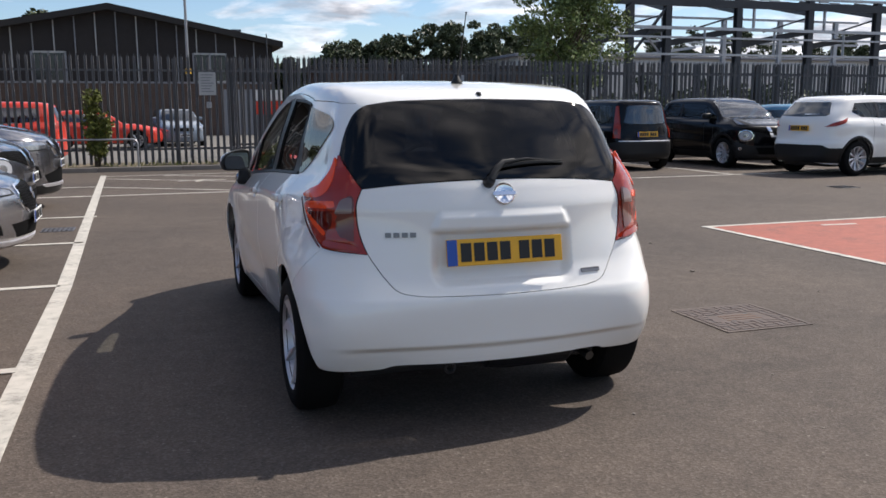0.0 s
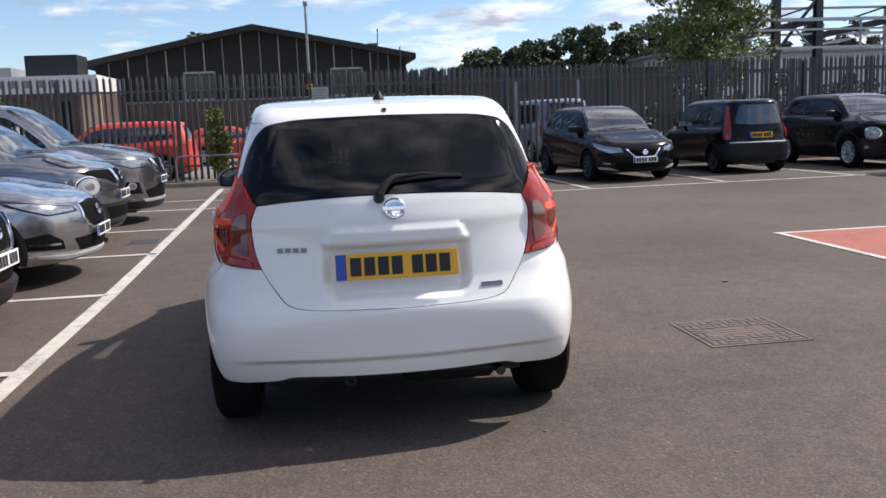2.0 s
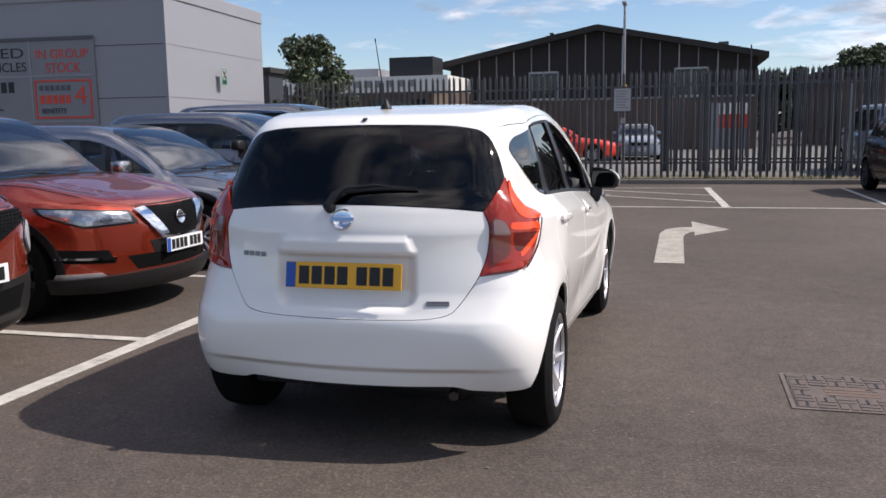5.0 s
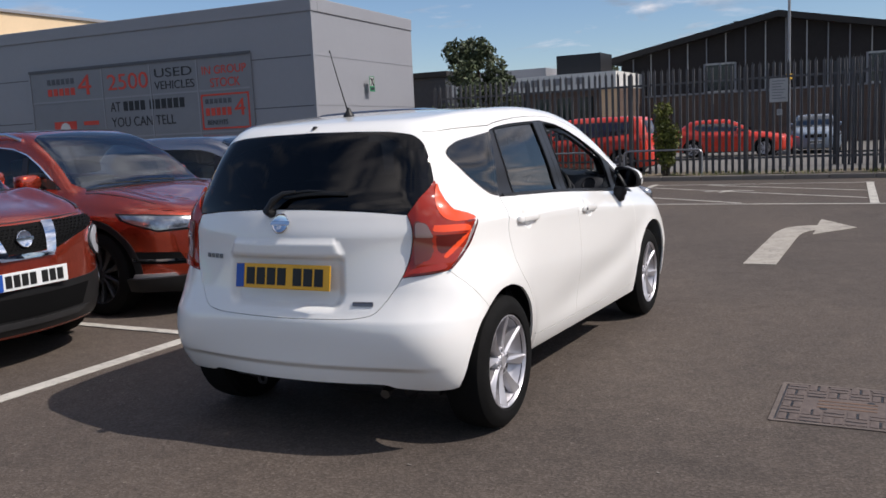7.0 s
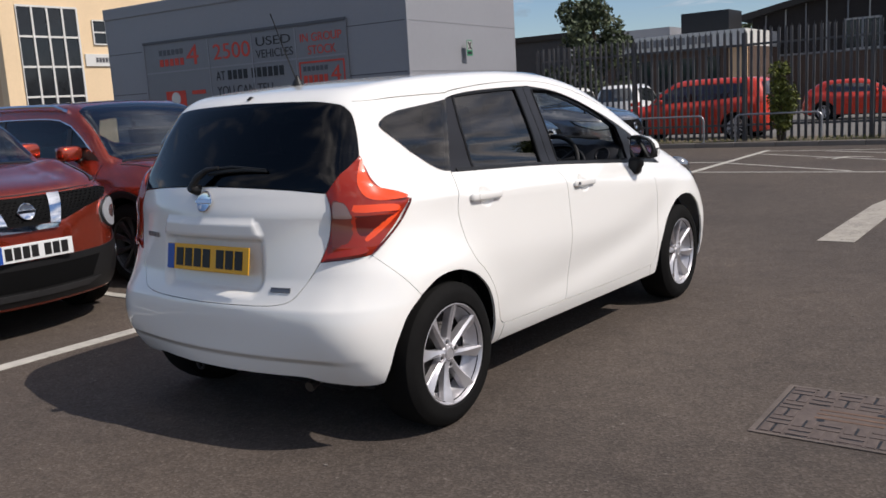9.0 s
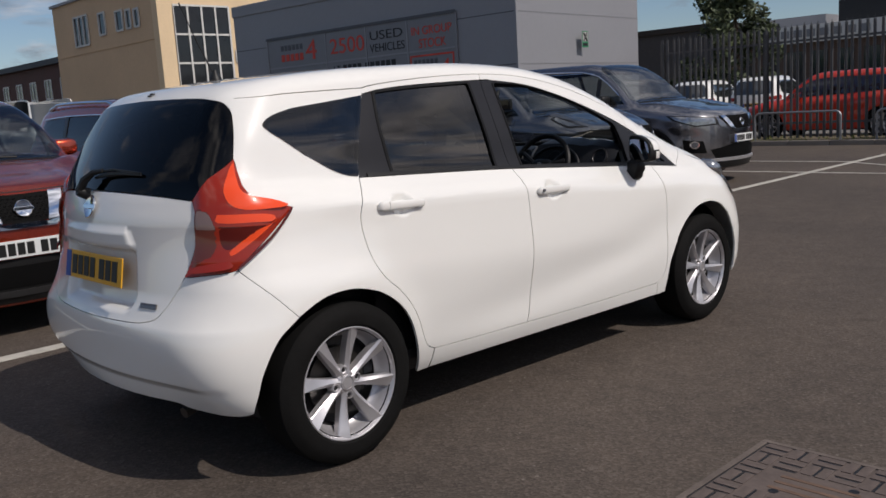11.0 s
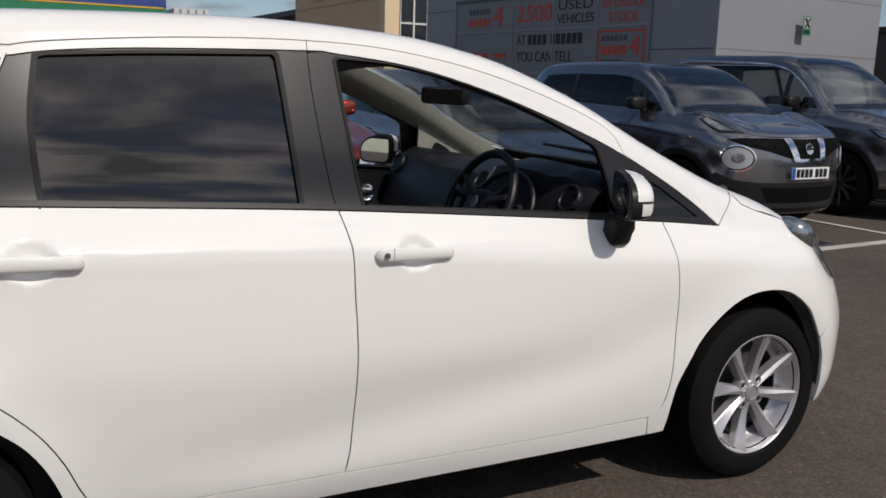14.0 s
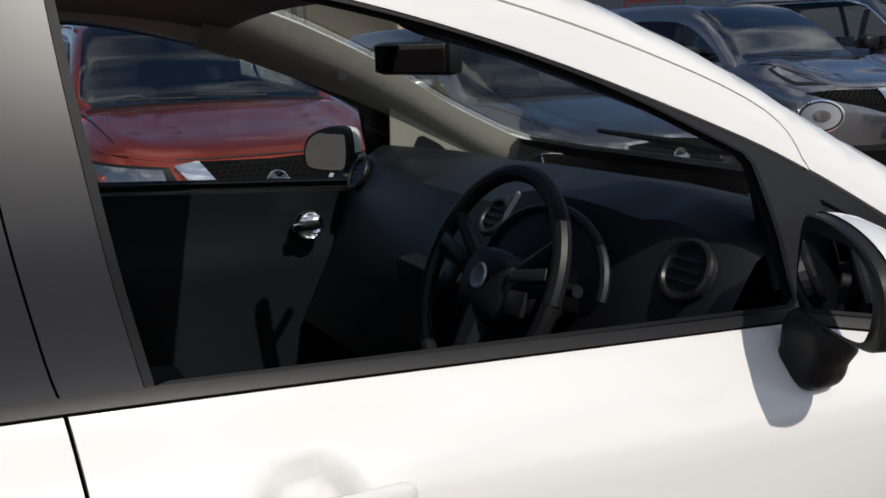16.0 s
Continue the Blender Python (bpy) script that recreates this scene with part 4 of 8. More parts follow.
# ---- grey showroom building ----
def showroom():
    root = thing("showroom", "grey clad single-storey showroom with large sale posters", "building", pose(-9.1, 13.1, 0, 0, 0, 4.0) @ pose(9.1, -13.1, 0))
    X0, X1, Y0, Y1, H = -19.2, -9.1, 13.1, 18.2, 4.48
    t = 0.25
    part("wall", box((X0, Y0, 0), (X1, Y0 + t, H - 0.3)), "panel", root)
    part("wall", box((X1 - t, Y0 + t, 0), (X1, Y1, H - 0.3)), "panel", root)
    part("wall", box((X0, Y0 + t, 0), (X0 + t, Y1, H - 0.3)), "panel", root)
    part("wall", box((X0 + t, Y1 - t, 0), (X1 - t, Y1, H - 0.3)), "panel", root)
    part("roof", box((X0 + t, Y0 + t, H - 0.5), (X1 - t, Y1 - t, H - 0.35)), "fascia", root)
    for lo, hi in (((X0 - 0.03, Y0 - 0.03, H - 0.3), (X1 + 0.03, Y0 + t, H)), ((X1 - t, Y0 + t, H - 0.3), (X1 + 0.03, Y1, H)), ((X0 - 0.03, Y0 + t, H - 0.3), (X0 + t, Y1, H))):
        part("parapet", box(lo, hi, 0.02), "panel", root)
    # recessed joints between the cladding sheets
    for z in (1.0, 2.12, 3.22):
        part("joint", box((X0, Y0 - 0.004, z), (X1 - 0.002, Y0 - 0.001, z + 0.022)), "signdark", root)
        part("joint", box((X1 + 0.001, Y0, z), (X1 + 0.004, Y1, z + 0.022)), "signgrey", root)
    part("corner_trim", box((X1 - 0.05, Y0 - 0.012, 0), (X1 + 0.012, Y0 + 0.05, H - 0.3), 0.006), "panel", root)
    # posters in their frame
    sx0, sx1, sz0, sz1 = -17.62, -10.80, 0.35, 3.36
    part("poster_frame", box((sx0 - 0.06, Y0 - 0.05, sz0 - 0.06), (sx1 + 0.06, Y0 - 0.006, sz1 + 0.06), 0.01), "signgrey", root)
    cols = [sx0, -15.22, -13.70, -12.28, sx1]
    rows = [sz1, 2.63, 1.66, sz0]
    for z in rows[1:3]:
        part("frame_bar", box((sx0, Y0 - 0.062, z - 0.02), (sx1, Y0 - 0.052, z + 0.02)), "panel", root)
    for x in cols[1:4]:
        part("frame_bar", box((x - 0.02, Y0 - 0.066, sz0), (x + 0.02, Y0 - 0.0525, sz1)), "panel", root)
    part("frame_bar", box((sx0 - 0.06, Y0 - 0.075, sz1 + 0.02), (sx1 + 0.06, Y0 - 0.053, sz1 + 0.09)), "signdark", root)
    part("frame_bar", box((sx0 - 0.08, Y0 - 0.075, sz0), (sx0 - 0.02, Y0 - 0.053, sz1 + 0.02)), "panel", root)
    def word(txt, x, z, size, mat, width):
        letters("lettering", txt, size, mat, root, pose(x, Y0 - 0.056, z, 90, 0, 0), 0.003, width=width)
    def bar(x0, z0, x1, z1, mat):
        part("lettering_bar", box((x0, Y0 - 0.060, z0), (x1, Y0 - 0.0515, z1)), mat, root)
    # brand words as bars
    for i in range(6):
        bar(sx0 + 0.55 + i * 0.16, 3.06, sx0 + 0.55 + i * 0.16 + 0.11, 3.20, "signdark")
    for i in range(5):
        bar(sx0 + 0.55 + i * 0.195, 2.78, sx0 + 0.55 + i * 0.195 + 0.14, 2.96, "signred")
    word("4", -16.05, 2.76, 0.72, "signred", 0.45)
    word("2500", -15.07, 2.82, 0.54, "signred", 1.28)
    word("USED", -13.58, 3.03, 0.30, "signblack", 1.12)
    word("VEHICLES", -13.58, 2.74, 0.28, "signblack", 1.20)
    word("IN GROUP", -12.15, 3.00, 0.27, "signred", 1.25)
    word("STOCK", -11.92, 2.70, 0.29, "signred", 0.84)
    word("AT", -15.02, 2.29, 0.33, "signblack", 0.32)
    for i in range(4):
        bar(-14.60 + i * 0.18, 2.29, -14.60 + i * 0.18 + 0.13, 2.52, "signblack")
    for i in range(6):
        bar(-13.78 + i * 0.185, 2.29, -13.78 + i * 0.185 + 0.135, 2.52, "signblack")
    word("YOU CAN TELL", -15.02, 1.91, 0.33, "signblack", 2.0)
    # small red framed card
    for lo, hi in (((-12.22, 1.72), (-10.85, 1.76)), ((-12.22, 2.50), (-10.85, 2.54)), ((-12.22, 1.76), (-12.18, 2.50)), ((-10.89, 1.76), (-10.85, 2.50))):
        bar(*lo, *hi, "signred")
    for i in range(6):
        bar(-12.10 + i * 0.13, 2.32, -12.10 + i * 0.13 + 0.09, 2.43, "signdark")
    for i in range(5):
        bar(-12.10 + i * 0.155, 2.04, -12.10 + i * 0.155 + 0.11, 2.22, "signred")
    word("4", -11.28, 2.02, 0.56, "signred", 0.30)
    word("BENEFITS", -12.08, 1.83, 0.16, "signblack", 0.58)
    # lower cards: a red emblem block and grey text
    bar(-16.95, 1.72, -16.2, 2.12, "signred")
    part("emblem", lathe([(0.0, -0.004), (0.17, -0.004), (0.17, 0.0)], 24, "Y", pose(-16.57, Y0 - 0.066, 1.92)), "offwhite", root)
    bar(-15.95, 2.0, -15.45, 2.1, "signred")
    return root


showroom()


def wall_box(name, label, category, x, y, z, material, m=None):
    root = thing(name, label, category, pose(x, y, z))
    part("body", box((-0.09, -0.12, -0.11), (0.09, 0.0, 0.11), 0.02), material, root)
    part("lens", lathe([(0.0, -0.20), (0.055, -0.19), (0.06, -0.12)], 16, "Y"), "signdark", root)
    return root


wall_box("alarm_box", "white alarm box with a lens on the grey wall", "alarm", -18.75, 13.095, 3.55, "offwhite")
lv = thing("wall_vent", "dark louvred vent in the grey wall", "vent", pose(-18.75, 13.09, 4.0))
for k in range(6):
    part("slat", box((-0.12, -0.02, -0.22 + 0.075 * k), (0.12, 0.0, -0.17 + 0.075 * k)), "signdark", lv)
es = thing("exit_sign", "small green and white fire exit sign", "sign", pose(-9.112, 15.5, 2.66))
part("plate", box((0, -0.115, -0.185), (0.005, 0.115, 0.185), 0.002), "green", es)
part("pictogram", box((0.005, -0.095, -0.05), (0.007, 0.095, 0.165)), "notice", es)
part("arrow_field", box((0.005, -0.085, -0.15), (0.007, 0.085, -0.085)), "signblack", es)
for sgn in (1, -1):
    part("pictogram_stroke", tube([(0.007, -0.06 * sgn, -0.03), (0.007, 0.06 * sgn, 0.14)], 0.020, 6), "signblack", es)


# ---- brown warehouse beyond the fence ----
def warehouse():
    root = thing("warehouse", "brown clad industrial shed with a low-pitched gable over brick", "building")
    Y0, XL, XR, XA = 46.0, -11.6, 5.1, -3.22
    eave, apex, sill = 5.12, 6.82, 2.80
    part("brick_wall", box((XL, Y0, 0), (XR, Y0 + 0.3, sill)), "brick", root)
    gable = [(XL, sill + 0.1), (XR, sill + 0.1), (XR, eave - 0.2), (XA, apex - 0.25), (XL, eave - 0.2)]
    bm = prism(gable, 0.2, "Y")
    bmesh.ops.translate(bm, vec=(0, Y0 + 0.05, 0), verts=bm.verts)
    part("gable", bm, "brownclad", root)
    part("sill_band", box((XL, Y0 - 0.06, sill), (XR, Y0 + 0.3, sill + 0.1)), "signgrey", root)
    def rooftop(x):
        return eave + (apex - eave) * (1 - abs(x - XA) / ((XA - XL) if x < XA else (XR - XA)))
    # sloping roof with a deep fascia
    for xa, xb in ((XL - 0.5, XA), (XA, XR + 0.5)):
        za, zb = (eave - 0.06, apex) if xa < XA else (apex, eave - 0.06)
        bm = bmesh.new()
        vs = []
        for y in (Y0 - 0.6, Y0 + 30):
            vs.append([bm.verts.new(p) for p in ((xa, y, za - 0.32), (xb, y, zb - 0.32), (xb, y, zb), (xa, y, za))])
        a, b = vs
        bm.faces.new(a); bm.faces.new(b[::-1])
        for i in range(4):
            j = (i + 1) % 4
            bm.faces.new((a[i], b[i], b[j], a[j]))
        part("roof_slope", bm, "fascia", root)
    x = XL + 0.7
    while x < XR:
        part("cladding_rib", box((x - 0.03, Y0 - 0.02, sill + 0.1), (x + 0.03, Y0 + 0.05, rooftop(x) - 0.3)), "notice" if int(x * 3) % 2 else "signgrey", root)
        x += 1.0
    for x0, x1 in ((-7.0, -5.4), (0.9, 2.6)):
        w = part("window", box((x0, Y0 - 0.05, 2.92), (x1, Y0 + 0.05, 4.35)), "darkglass", root)
        for k in range(3):
            xx = x0 + (x1 - x0) * k / 2
            part("mullion", box((xx - 0.05, Y0 - 0.09, 2.88), (xx + 0.05, Y0 - 0.05, 4.40)), "signgrey", w)
        for z in (2.90, 4.36):
            part("frame", box((x0 + 0.05, Y0 - 0.088, z - 0.05), (x1 - 0.05, Y0 - 0.052, z + 0.05)), "notice", w)
    part("loading_door", box((2.4, Y0 - 0.05, 0), (4.6, Y0 + 0.02, 2.5)), "signgrey", root)
    part("side_wall", box((XL, Y0 + 0.3, 0), (XL + 0.3, Y0 + 30, eave - 0.4)), "brick", root)
    part("side_wall", box((XR - 0.3, Y0 + 0.3, 0), (XR, Y0 + 30, eave - 0.4)), "brick", root)
    part("vent_cowl", box((3.2, Y0 + 3, 4.9), (3.75, Y0 + 3.6, 5.95)), "signdark", root)
    return root


warehouse()


def low_office():
    root = thing("low_office", "low brick office with a pale fascia and strip windows", "building")
    x0, x1, y0 = -19.4, -10.25, 41.0
    part("brick_wall", box((x0, y0, 0), (x1, y0 + 8, 3.3)), "brick", root)
    part("fascia_board", box((x0 - 0.2, y0 - 0.35, 3.3), (x1 - 0.1, y0 + 8, 4.1)), "offwhite", root)
    for k in range(7):
        w = part("window", box((x0 + 1.0 + 1.2 * k, y0 - 0.04, 1.3), (x0 + 1.75 + 1.2 * k, y0 + 0.02, 2.9)), "darkglass", root)
        part("frame", box((x0 + 0.95 + 1.2 * k, y0 - 0.06, 1.22), (x0 + 1.8 + 1.2 * k, y0 - 0.01, 1.3)), "offwhite", w)
    for k in range(9):
        part("lettering_bar", box((x0 + 2 + 0.62 * k, y0 - 0.40, 3.55), (x0 + 2.4 + 0.62 * k, y0 - 0.36, 3.9)), "signgrey", root)
    part("door_surround", box((-11.2, y0 - 0.1, 0), (-10.3, y0 - 0.01, 3.25)), "buff", root)
    part("tank_house", box((-13.75, y0 + 0.4, 4.12), (-11.35, y0 + 2.4, 5.12)), "signblack", root)
    part("roof_unit", box((-18.6, y0 + 1.0, 4.12), (-14.6, y0 + 4.0, 4.62)), "panel", root)
    return root


low_office()


def dark_works():
    root = thing("works_building", "long low dark clad works building far behind", "building")
    part("wall", box((-62.0, 62.0, 0), (-31.0, 72.0, 6.0)), "steel_dark", root)
    part("roof_edge", box((-62.3, 61.7, 6.0), (-30.7, 72.3, 6.45), 0.04), "fascia", root)
    return root


dark_works()


# ---- buff office and neighbours on the far side of the showroom ----
def glazed(parent, x0, x1, y0, z0, z1, nx, nz, axis="y", frame=0.07, mat="offwhite"):
    """A window of panes in a frame, on a wall facing -y or +x."""
    def bx(a0, a1, d0, d1, c0, c1):
        return box((a0, y0 - d1, c0), (a1, y0 - d0, c1)) if axis == "y" else box((y0 + d0, a0, c0), (y0 + d1, a1, c1))
    w = part("window", bx(x0, x1, 0.005, 0.02, z0, z1), "darkglass", parent)
    for i in range(nx + 1):
        x = x0 + (x1 - x0) * i / nx
        part("mullion", bx(x - frame / 2, x + frame / 2, 0.022, 0.07, z0, z1), mat, w)
    for j in range(nz + 1):
        z = z0 + (z1 - z0) * j / nz
        part("transom", bx(x0, x1, 0.022, 0.06, z - frame / 2, z + frame / 2), mat, w)
    return w


def buff_office():
    root = thing("buff_office", "two-storey buff rendered office with a tall stair window", "building", Matrix.Translation((3.3, -0.9, 1.33)) @ Matrix.Scale(1.68, 4) @ Matrix.Translation((-3.3, 0.9, -1.33)))
    # sunward wall and pier take the paler buff, with sunlight in its colour
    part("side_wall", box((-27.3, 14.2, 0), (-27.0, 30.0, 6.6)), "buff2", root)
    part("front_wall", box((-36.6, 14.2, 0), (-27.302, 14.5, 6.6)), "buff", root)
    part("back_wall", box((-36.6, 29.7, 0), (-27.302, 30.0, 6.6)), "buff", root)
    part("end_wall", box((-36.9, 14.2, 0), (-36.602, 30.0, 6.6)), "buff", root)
    part("roof", box((-36.6, 14.5, 6.2), (-27.3, 29.7, 6.35)), "fascia", root)
    part("coping", box((-37.0, 14.1, 6.6), (-26.9, 30.1, 6.72), 0.02), "panel", root)
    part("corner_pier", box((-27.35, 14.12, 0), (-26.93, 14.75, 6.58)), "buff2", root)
    glazed(root, 14.75, 17.05, -27.0, 1.4, 5.6, 4, 4, "x", 0.07)
    glazed(root, -34.6, -33.2, 14.2, 4.75, 5.95, 3, 1)
    glazed(root, -32.1, -31.5, 14.2, 5.0, 5.85, 1, 1)
    glazed(root, -30.5, -29.9, 14.2, 5.0, 5.75, 1, 1)
    glazed(root, -29.6, -29.2, 14.2, 5.0, 5.7, 1, 1)
    glazed(root, -28.9, -28.5, 14.2, 5.0, 5.65, 1, 1)
    glazed(root, 17.65, 18.2, -27.0, 4.33, 5.2, 1, 2, "x", 0.05)
    part("ledge", box((-36.7, 14.17, 4.42), (-26.96, 14.199, 4.48)), "buff", root)
    part("sign_band", box((-26.99, 17.2, 3.52), (-26.93, 18.6, 3.97), 0.01), "offwhite", root)
    for k in range(7):
        part("lettering_bar", box((-26.925, 17.62 + 0.13 * k, 3.66), (-26.92, 17.72 + 0.13 * k, 3.84)), "signdark", root)
    return root


buff_office()


def brick_shed():
    root = thing("brick_shed", "long dark red brick works building with a blue-grey roof edge", "building")
    part("wall", box((-112.0, 30.0, 0), (-62.0, 36.0, 7.3)), "redbrick", root)
    part("roof_edge", box((-112.3, 29.6, 7.3), (-61.8, 36.2, 7.85), 0.05), "steel_dark", root)
    for k in range(12):
        glazed(root, -110 + 3.9 * k, -108.4 + 3.9 * k, 30.0, 2.6, 6.0, 2, 2, "y", 0.12)
    return root


brick_shed()


def tyre_shop():
    root = thing("tyre_shop", "pale ribbed shed with a blue and green shop fascia", "building")
    part("wall", box((-36.0, 7.9, 0), (-30.2, 9.15, 3.72)), "offwhite", root)
    for k in range(4):
        part("cladding_rib", box((-30.2, 8.1 + 0.28 * k, 0.2), (-30.15, 8.16 + 0.28 * k, 3.7)), "panel", root)
    part("wall", box((-36.0, -14.0, 0), (-30.4, 7.88, 2.96)), "signblack", root)
    part("fascia_board", box((-30.4, -14.0, 2.98), (-30.0, 7.6, 3.66), 0.02), "green", root)
    part("fascia_board", box((-30.4, -14.0, 3.68), (-30.02, 7.6, 3.98), 0.02), "royal", root)
    part("stripe", box((-29.998, -14.0, 3.64), (-29.985, 7.5, 3.70)), "amber", root)
    letters("lettering", "ALIGNMENT", 0.34, "offwhite", root, pose(-29.99, 4.55, 3.22, 90, 0, 90), 0.003, width=1.5)
    return root


tyre_shop()


# ---- bare steel frame of a new building ----
def steel_frame():
    root = thing("steel_frame", "bare steel frame of a building under construction", "building frame")
    Y = 48.0
    def col(x, y, z, mat="steel_dark", w=0.22):
        bm = bmesh.new()
        add_box(bm, (x - w, y - w, 0), (x + w, y - w + 0.06, z))
        add_box(bm, (x - w, y + w - 0.06, 0), (x + w, y + w, z))
        add_box(bm, (x - 0.04, y - w + 0.06, 0), (x + 0.04, y + w - 0.06, z))
        part("column", bm, mat, root)
    def beam(a, b, h=0.3, mat="steel_dark"):
        a, b = Vector(a), Vector(b)
        bm = bmesh.new()
        add_box(bm, (0, -0.1, -h / 2), ((b - a).length, 0.1, h / 2))
        m = Matrix.Translation(a) @ (b - a).to_track_quat("X", "Z").to_matrix().to_4x4()
        bmesh.ops.transform(bm, matrix=m, verts=bm.verts)
        part("beam", bm, mat, root)
    for x in (28.4, 31.2, 36.7, 42.6, 48.5, 54.5):
        col(x, Y, 8.7)
    for x in (33.9, 39.8, 45.7, 51.5, 57.5):
        col(x, Y + 14, 8.9, "steel_pale", 0.18)
    for x in (31.2, 36.7, 42.6, 48.5, 54.5):
        beam((x, Y, 7.9), (x + 5.0, Y + 14, 10.4), 0.5)
        beam((x, Y, 6.6), (x - 6.0, Y + 0.4, 5.5), 0.4)
    for z, mat, h in ((8.75, "steel_pale", 0.16), (8.25, "steel_dark", 0.5), (6.6, "steel_pale", 0.2), (6.0, "steel_pale", 0.12), (4.9, "steel_pale", 0.14)):
        beam((26.8, Y - 0.15, z), (58.0, Y - 0.15, z), h, mat)
    for z in (8.9, 6.9, 5.2):
        beam((32.0, Y + 14, z), (60.0, Y + 14, z), 0.18, "steel_pale")
    beam((28.4, Y, 4.6), (31.2, Y, 8.0), 0.14)
    for x in (37.9, 43.8, 49.7, 55.6):
        beam((x, Y - 0.1, 6.6), (x, Y - 0.1, 8.2), 0.10, "steel_pale")
    for x in (34.0, 39.6, 45.5, 51.4):
        beam((x, Y - 0.16, 4.9), (x, Y - 0.16, 6.6), 0.05, "steel_pale")
    for x in (31.2, 36.7, 42.6, 48.5):
        beam((x + 0.3, Y + 0.5, 7.6), (x - 3.4, Y + 0.5, 6.55), 0.10)
        for q in range(6):
            beam((x + 0.6 + 0.75 * q, Y + 1.6 + 2.1 * q, 8.55 + 0.375 * q), (x + 1.5 + 0.75 * q, Y + 1.6 + 2.1 * q, 8.55 + 0.375 * q), 0.14, "steel_pale")
    beam((29.0, Y + 0.3, 4.75), (33.6, Y + 0.3, 5.4), 0.16, "steel_pale")
    beam((29.3, Y + 0.2, 6.6), (30.9, Y + 0.2, 4.9), 0.05, "steel_pale")
    beam((28.4, Y - 0.3, 8.1), (26.2, Y - 0.3, 5.6), 0.14)
    for k in range(22):
        beam((28.5 + 1.35 * k, Y + 3.5, 8.6 + 0.02 * (k % 3)), (28.9 + 1.35 * k, Y + 3.5, 8.6), 0.12, "steel_pale")
    return root


steel_frame()
ws = thing("white_shed", "long low pale shed behind the steel frame", "building")
part("wall", box((30.0, 70.0, 0), (90.0, 80.0, 6.0)), "offwhite", ws)
part("roof", box((29.5, 69.5, 6.0), (90.5, 80.5, 6.25), 0.05), "panel", ws)
us = thing("brown_unit", "low brown brick unit behind the yard", "building")
part("wall", box((9.0, 52.0, 0), (24.0, 58.0, 4.0)), "brick", us)
part("roof", box((8.6, 51.6, 4.0), (24.4, 58.4, 4.25), 0.05), "fascia", us)


def street_lamp(x, y, h, label):
    root = thing("street_lamp", label, "lamp post", pose(x, y, 0))
    part("post", tube([(0, 0, 0), (0, 0, 1.2), (0, 0, h - 0.3), (0.0, -0.05, h)], [0.055, 0.05, 0.036, 0.03], 10), "tube", root, smooth=True)
    part("lantern", box((-0.06, -0.40, h - 0.05), (0.07, 0.05, h + 0.04), 0.03), "tube", root)
    part("band", tube([(0, 0, 2.4), (0, 0, 2.55)], 0.085, 10), "amber", root)
    return root


street_lamp(-0.32, 23.0, 4.85, "slim galvanised lamp post behind the fence")
thin = thing("mast", "thin dark mast behind the roof line", "mast", pose(4.7, 45.2, 0))
part("pole", tube([(0, 0, 0), (0, 0, 5.4)], [0.05, 0.035], 8), "steel_dark", thin)
for x in (4.9, 6.5):
    p = thing("yard_post", "pale steel post in the neighbouring yard", "post", pose(x * 1.13, 21.2, 0), group="yard posts")
    part("post", box((-0.05, -0.05, 0), (0.05, 0.05, 2.35), 0.008), "tube", p)

tree("tree", 20.3, 40.0, 10.0, 3.3, "green broadleaf tree behind the fence", 3, 0.16, 130, 0.105, "leaf", 0.30, 170)
tree("tree", -13.5, 30.4, 5.15, 2.0, "dark green bushy tree before the low office", 5, 0.14, 60, 0.10, "leaf_far", 0.06, 170)
tree("tree", -9.5, 75.0, 9.4, 2.6, "dark green tree behind the shed roof", 6, 0.25, 26, 0.26, "leaf_far", 0.3, 90)


def far_wood(name, spots, label, seed):
    """A far belt of trees: trunkless crowns that run together."""
    r = random.Random(seed)
    clumps = []
    for x, y, h, w in spots:
        for _ in range(22):
            a = r.uniform(0, 2 * pi)
            u = r.uniform(0.15, 1.0)
            rad = w * (1 - (u - 0.4) ** 2 * 1.6) * r.uniform(0.2, 1.0)
            clumps.append((x + cos(a) * rad, y + sin(a) * rad, h * u, w * r.uniform(0.2, 0.4), w * r.uniform(0.16, 0.3)))
    return tagged(leaf_cloud(name, clumps, 0.19, "leaf_far", None, seed, 130), label, "trees", kind="stuff")


rw = random.Random(12)
far_wood("far_trees", [(8 + 0.72 * i + rw.uniform(-0.5, 0.5), 80 + rw.uniform(-3, 4), (5.4 + 0.165 * i if i < 30 else 9.2) + rw.uniform(-0.8, 0.6), 1.5 + rw.uniform(0, 0.8)) for i in range(50)], "dark belt of distant trees", 2)
far_wood("far_trees", [(44 + 3.0 * i + rw.uniform(-1, 1), 96 + rw.uniform(-4, 6), 8.0 + rw.uniform(-1.6, 1.4), 2.6 + rw.uniform(0, 1.0)) for i in range(24)], "dark belt of distant trees", 3)
far_wood("far_trees", [(-30 + 3.0 * i, 92 + rw.uniform(-2, 3), 7.6 + rw.uniform(-1.4, 1.0), 2.2) for i in range(9)], "distant trees behind the sheds", 4)


def hedge(name, spots, label, seed, leaf=0.09):
    """A rough belt of low bushes."""
    r = random.Random(seed)
    clumps = []
    for x, y, h, w in spots:
        for _ in range(9):
            clumps.append((x + r.uniform(-w, w), y + r.uniform(-0.5, 0.5), h * r.uniform(0.1, 0.92), w * r.uniform(0.35, 0.6), w * r.uniform(0.3, 0.5)))
    return tagged(leaf_cloud(name, clumps, leaf, "leaf_far", None, seed, 90), label, "bushes", kind="stuff")


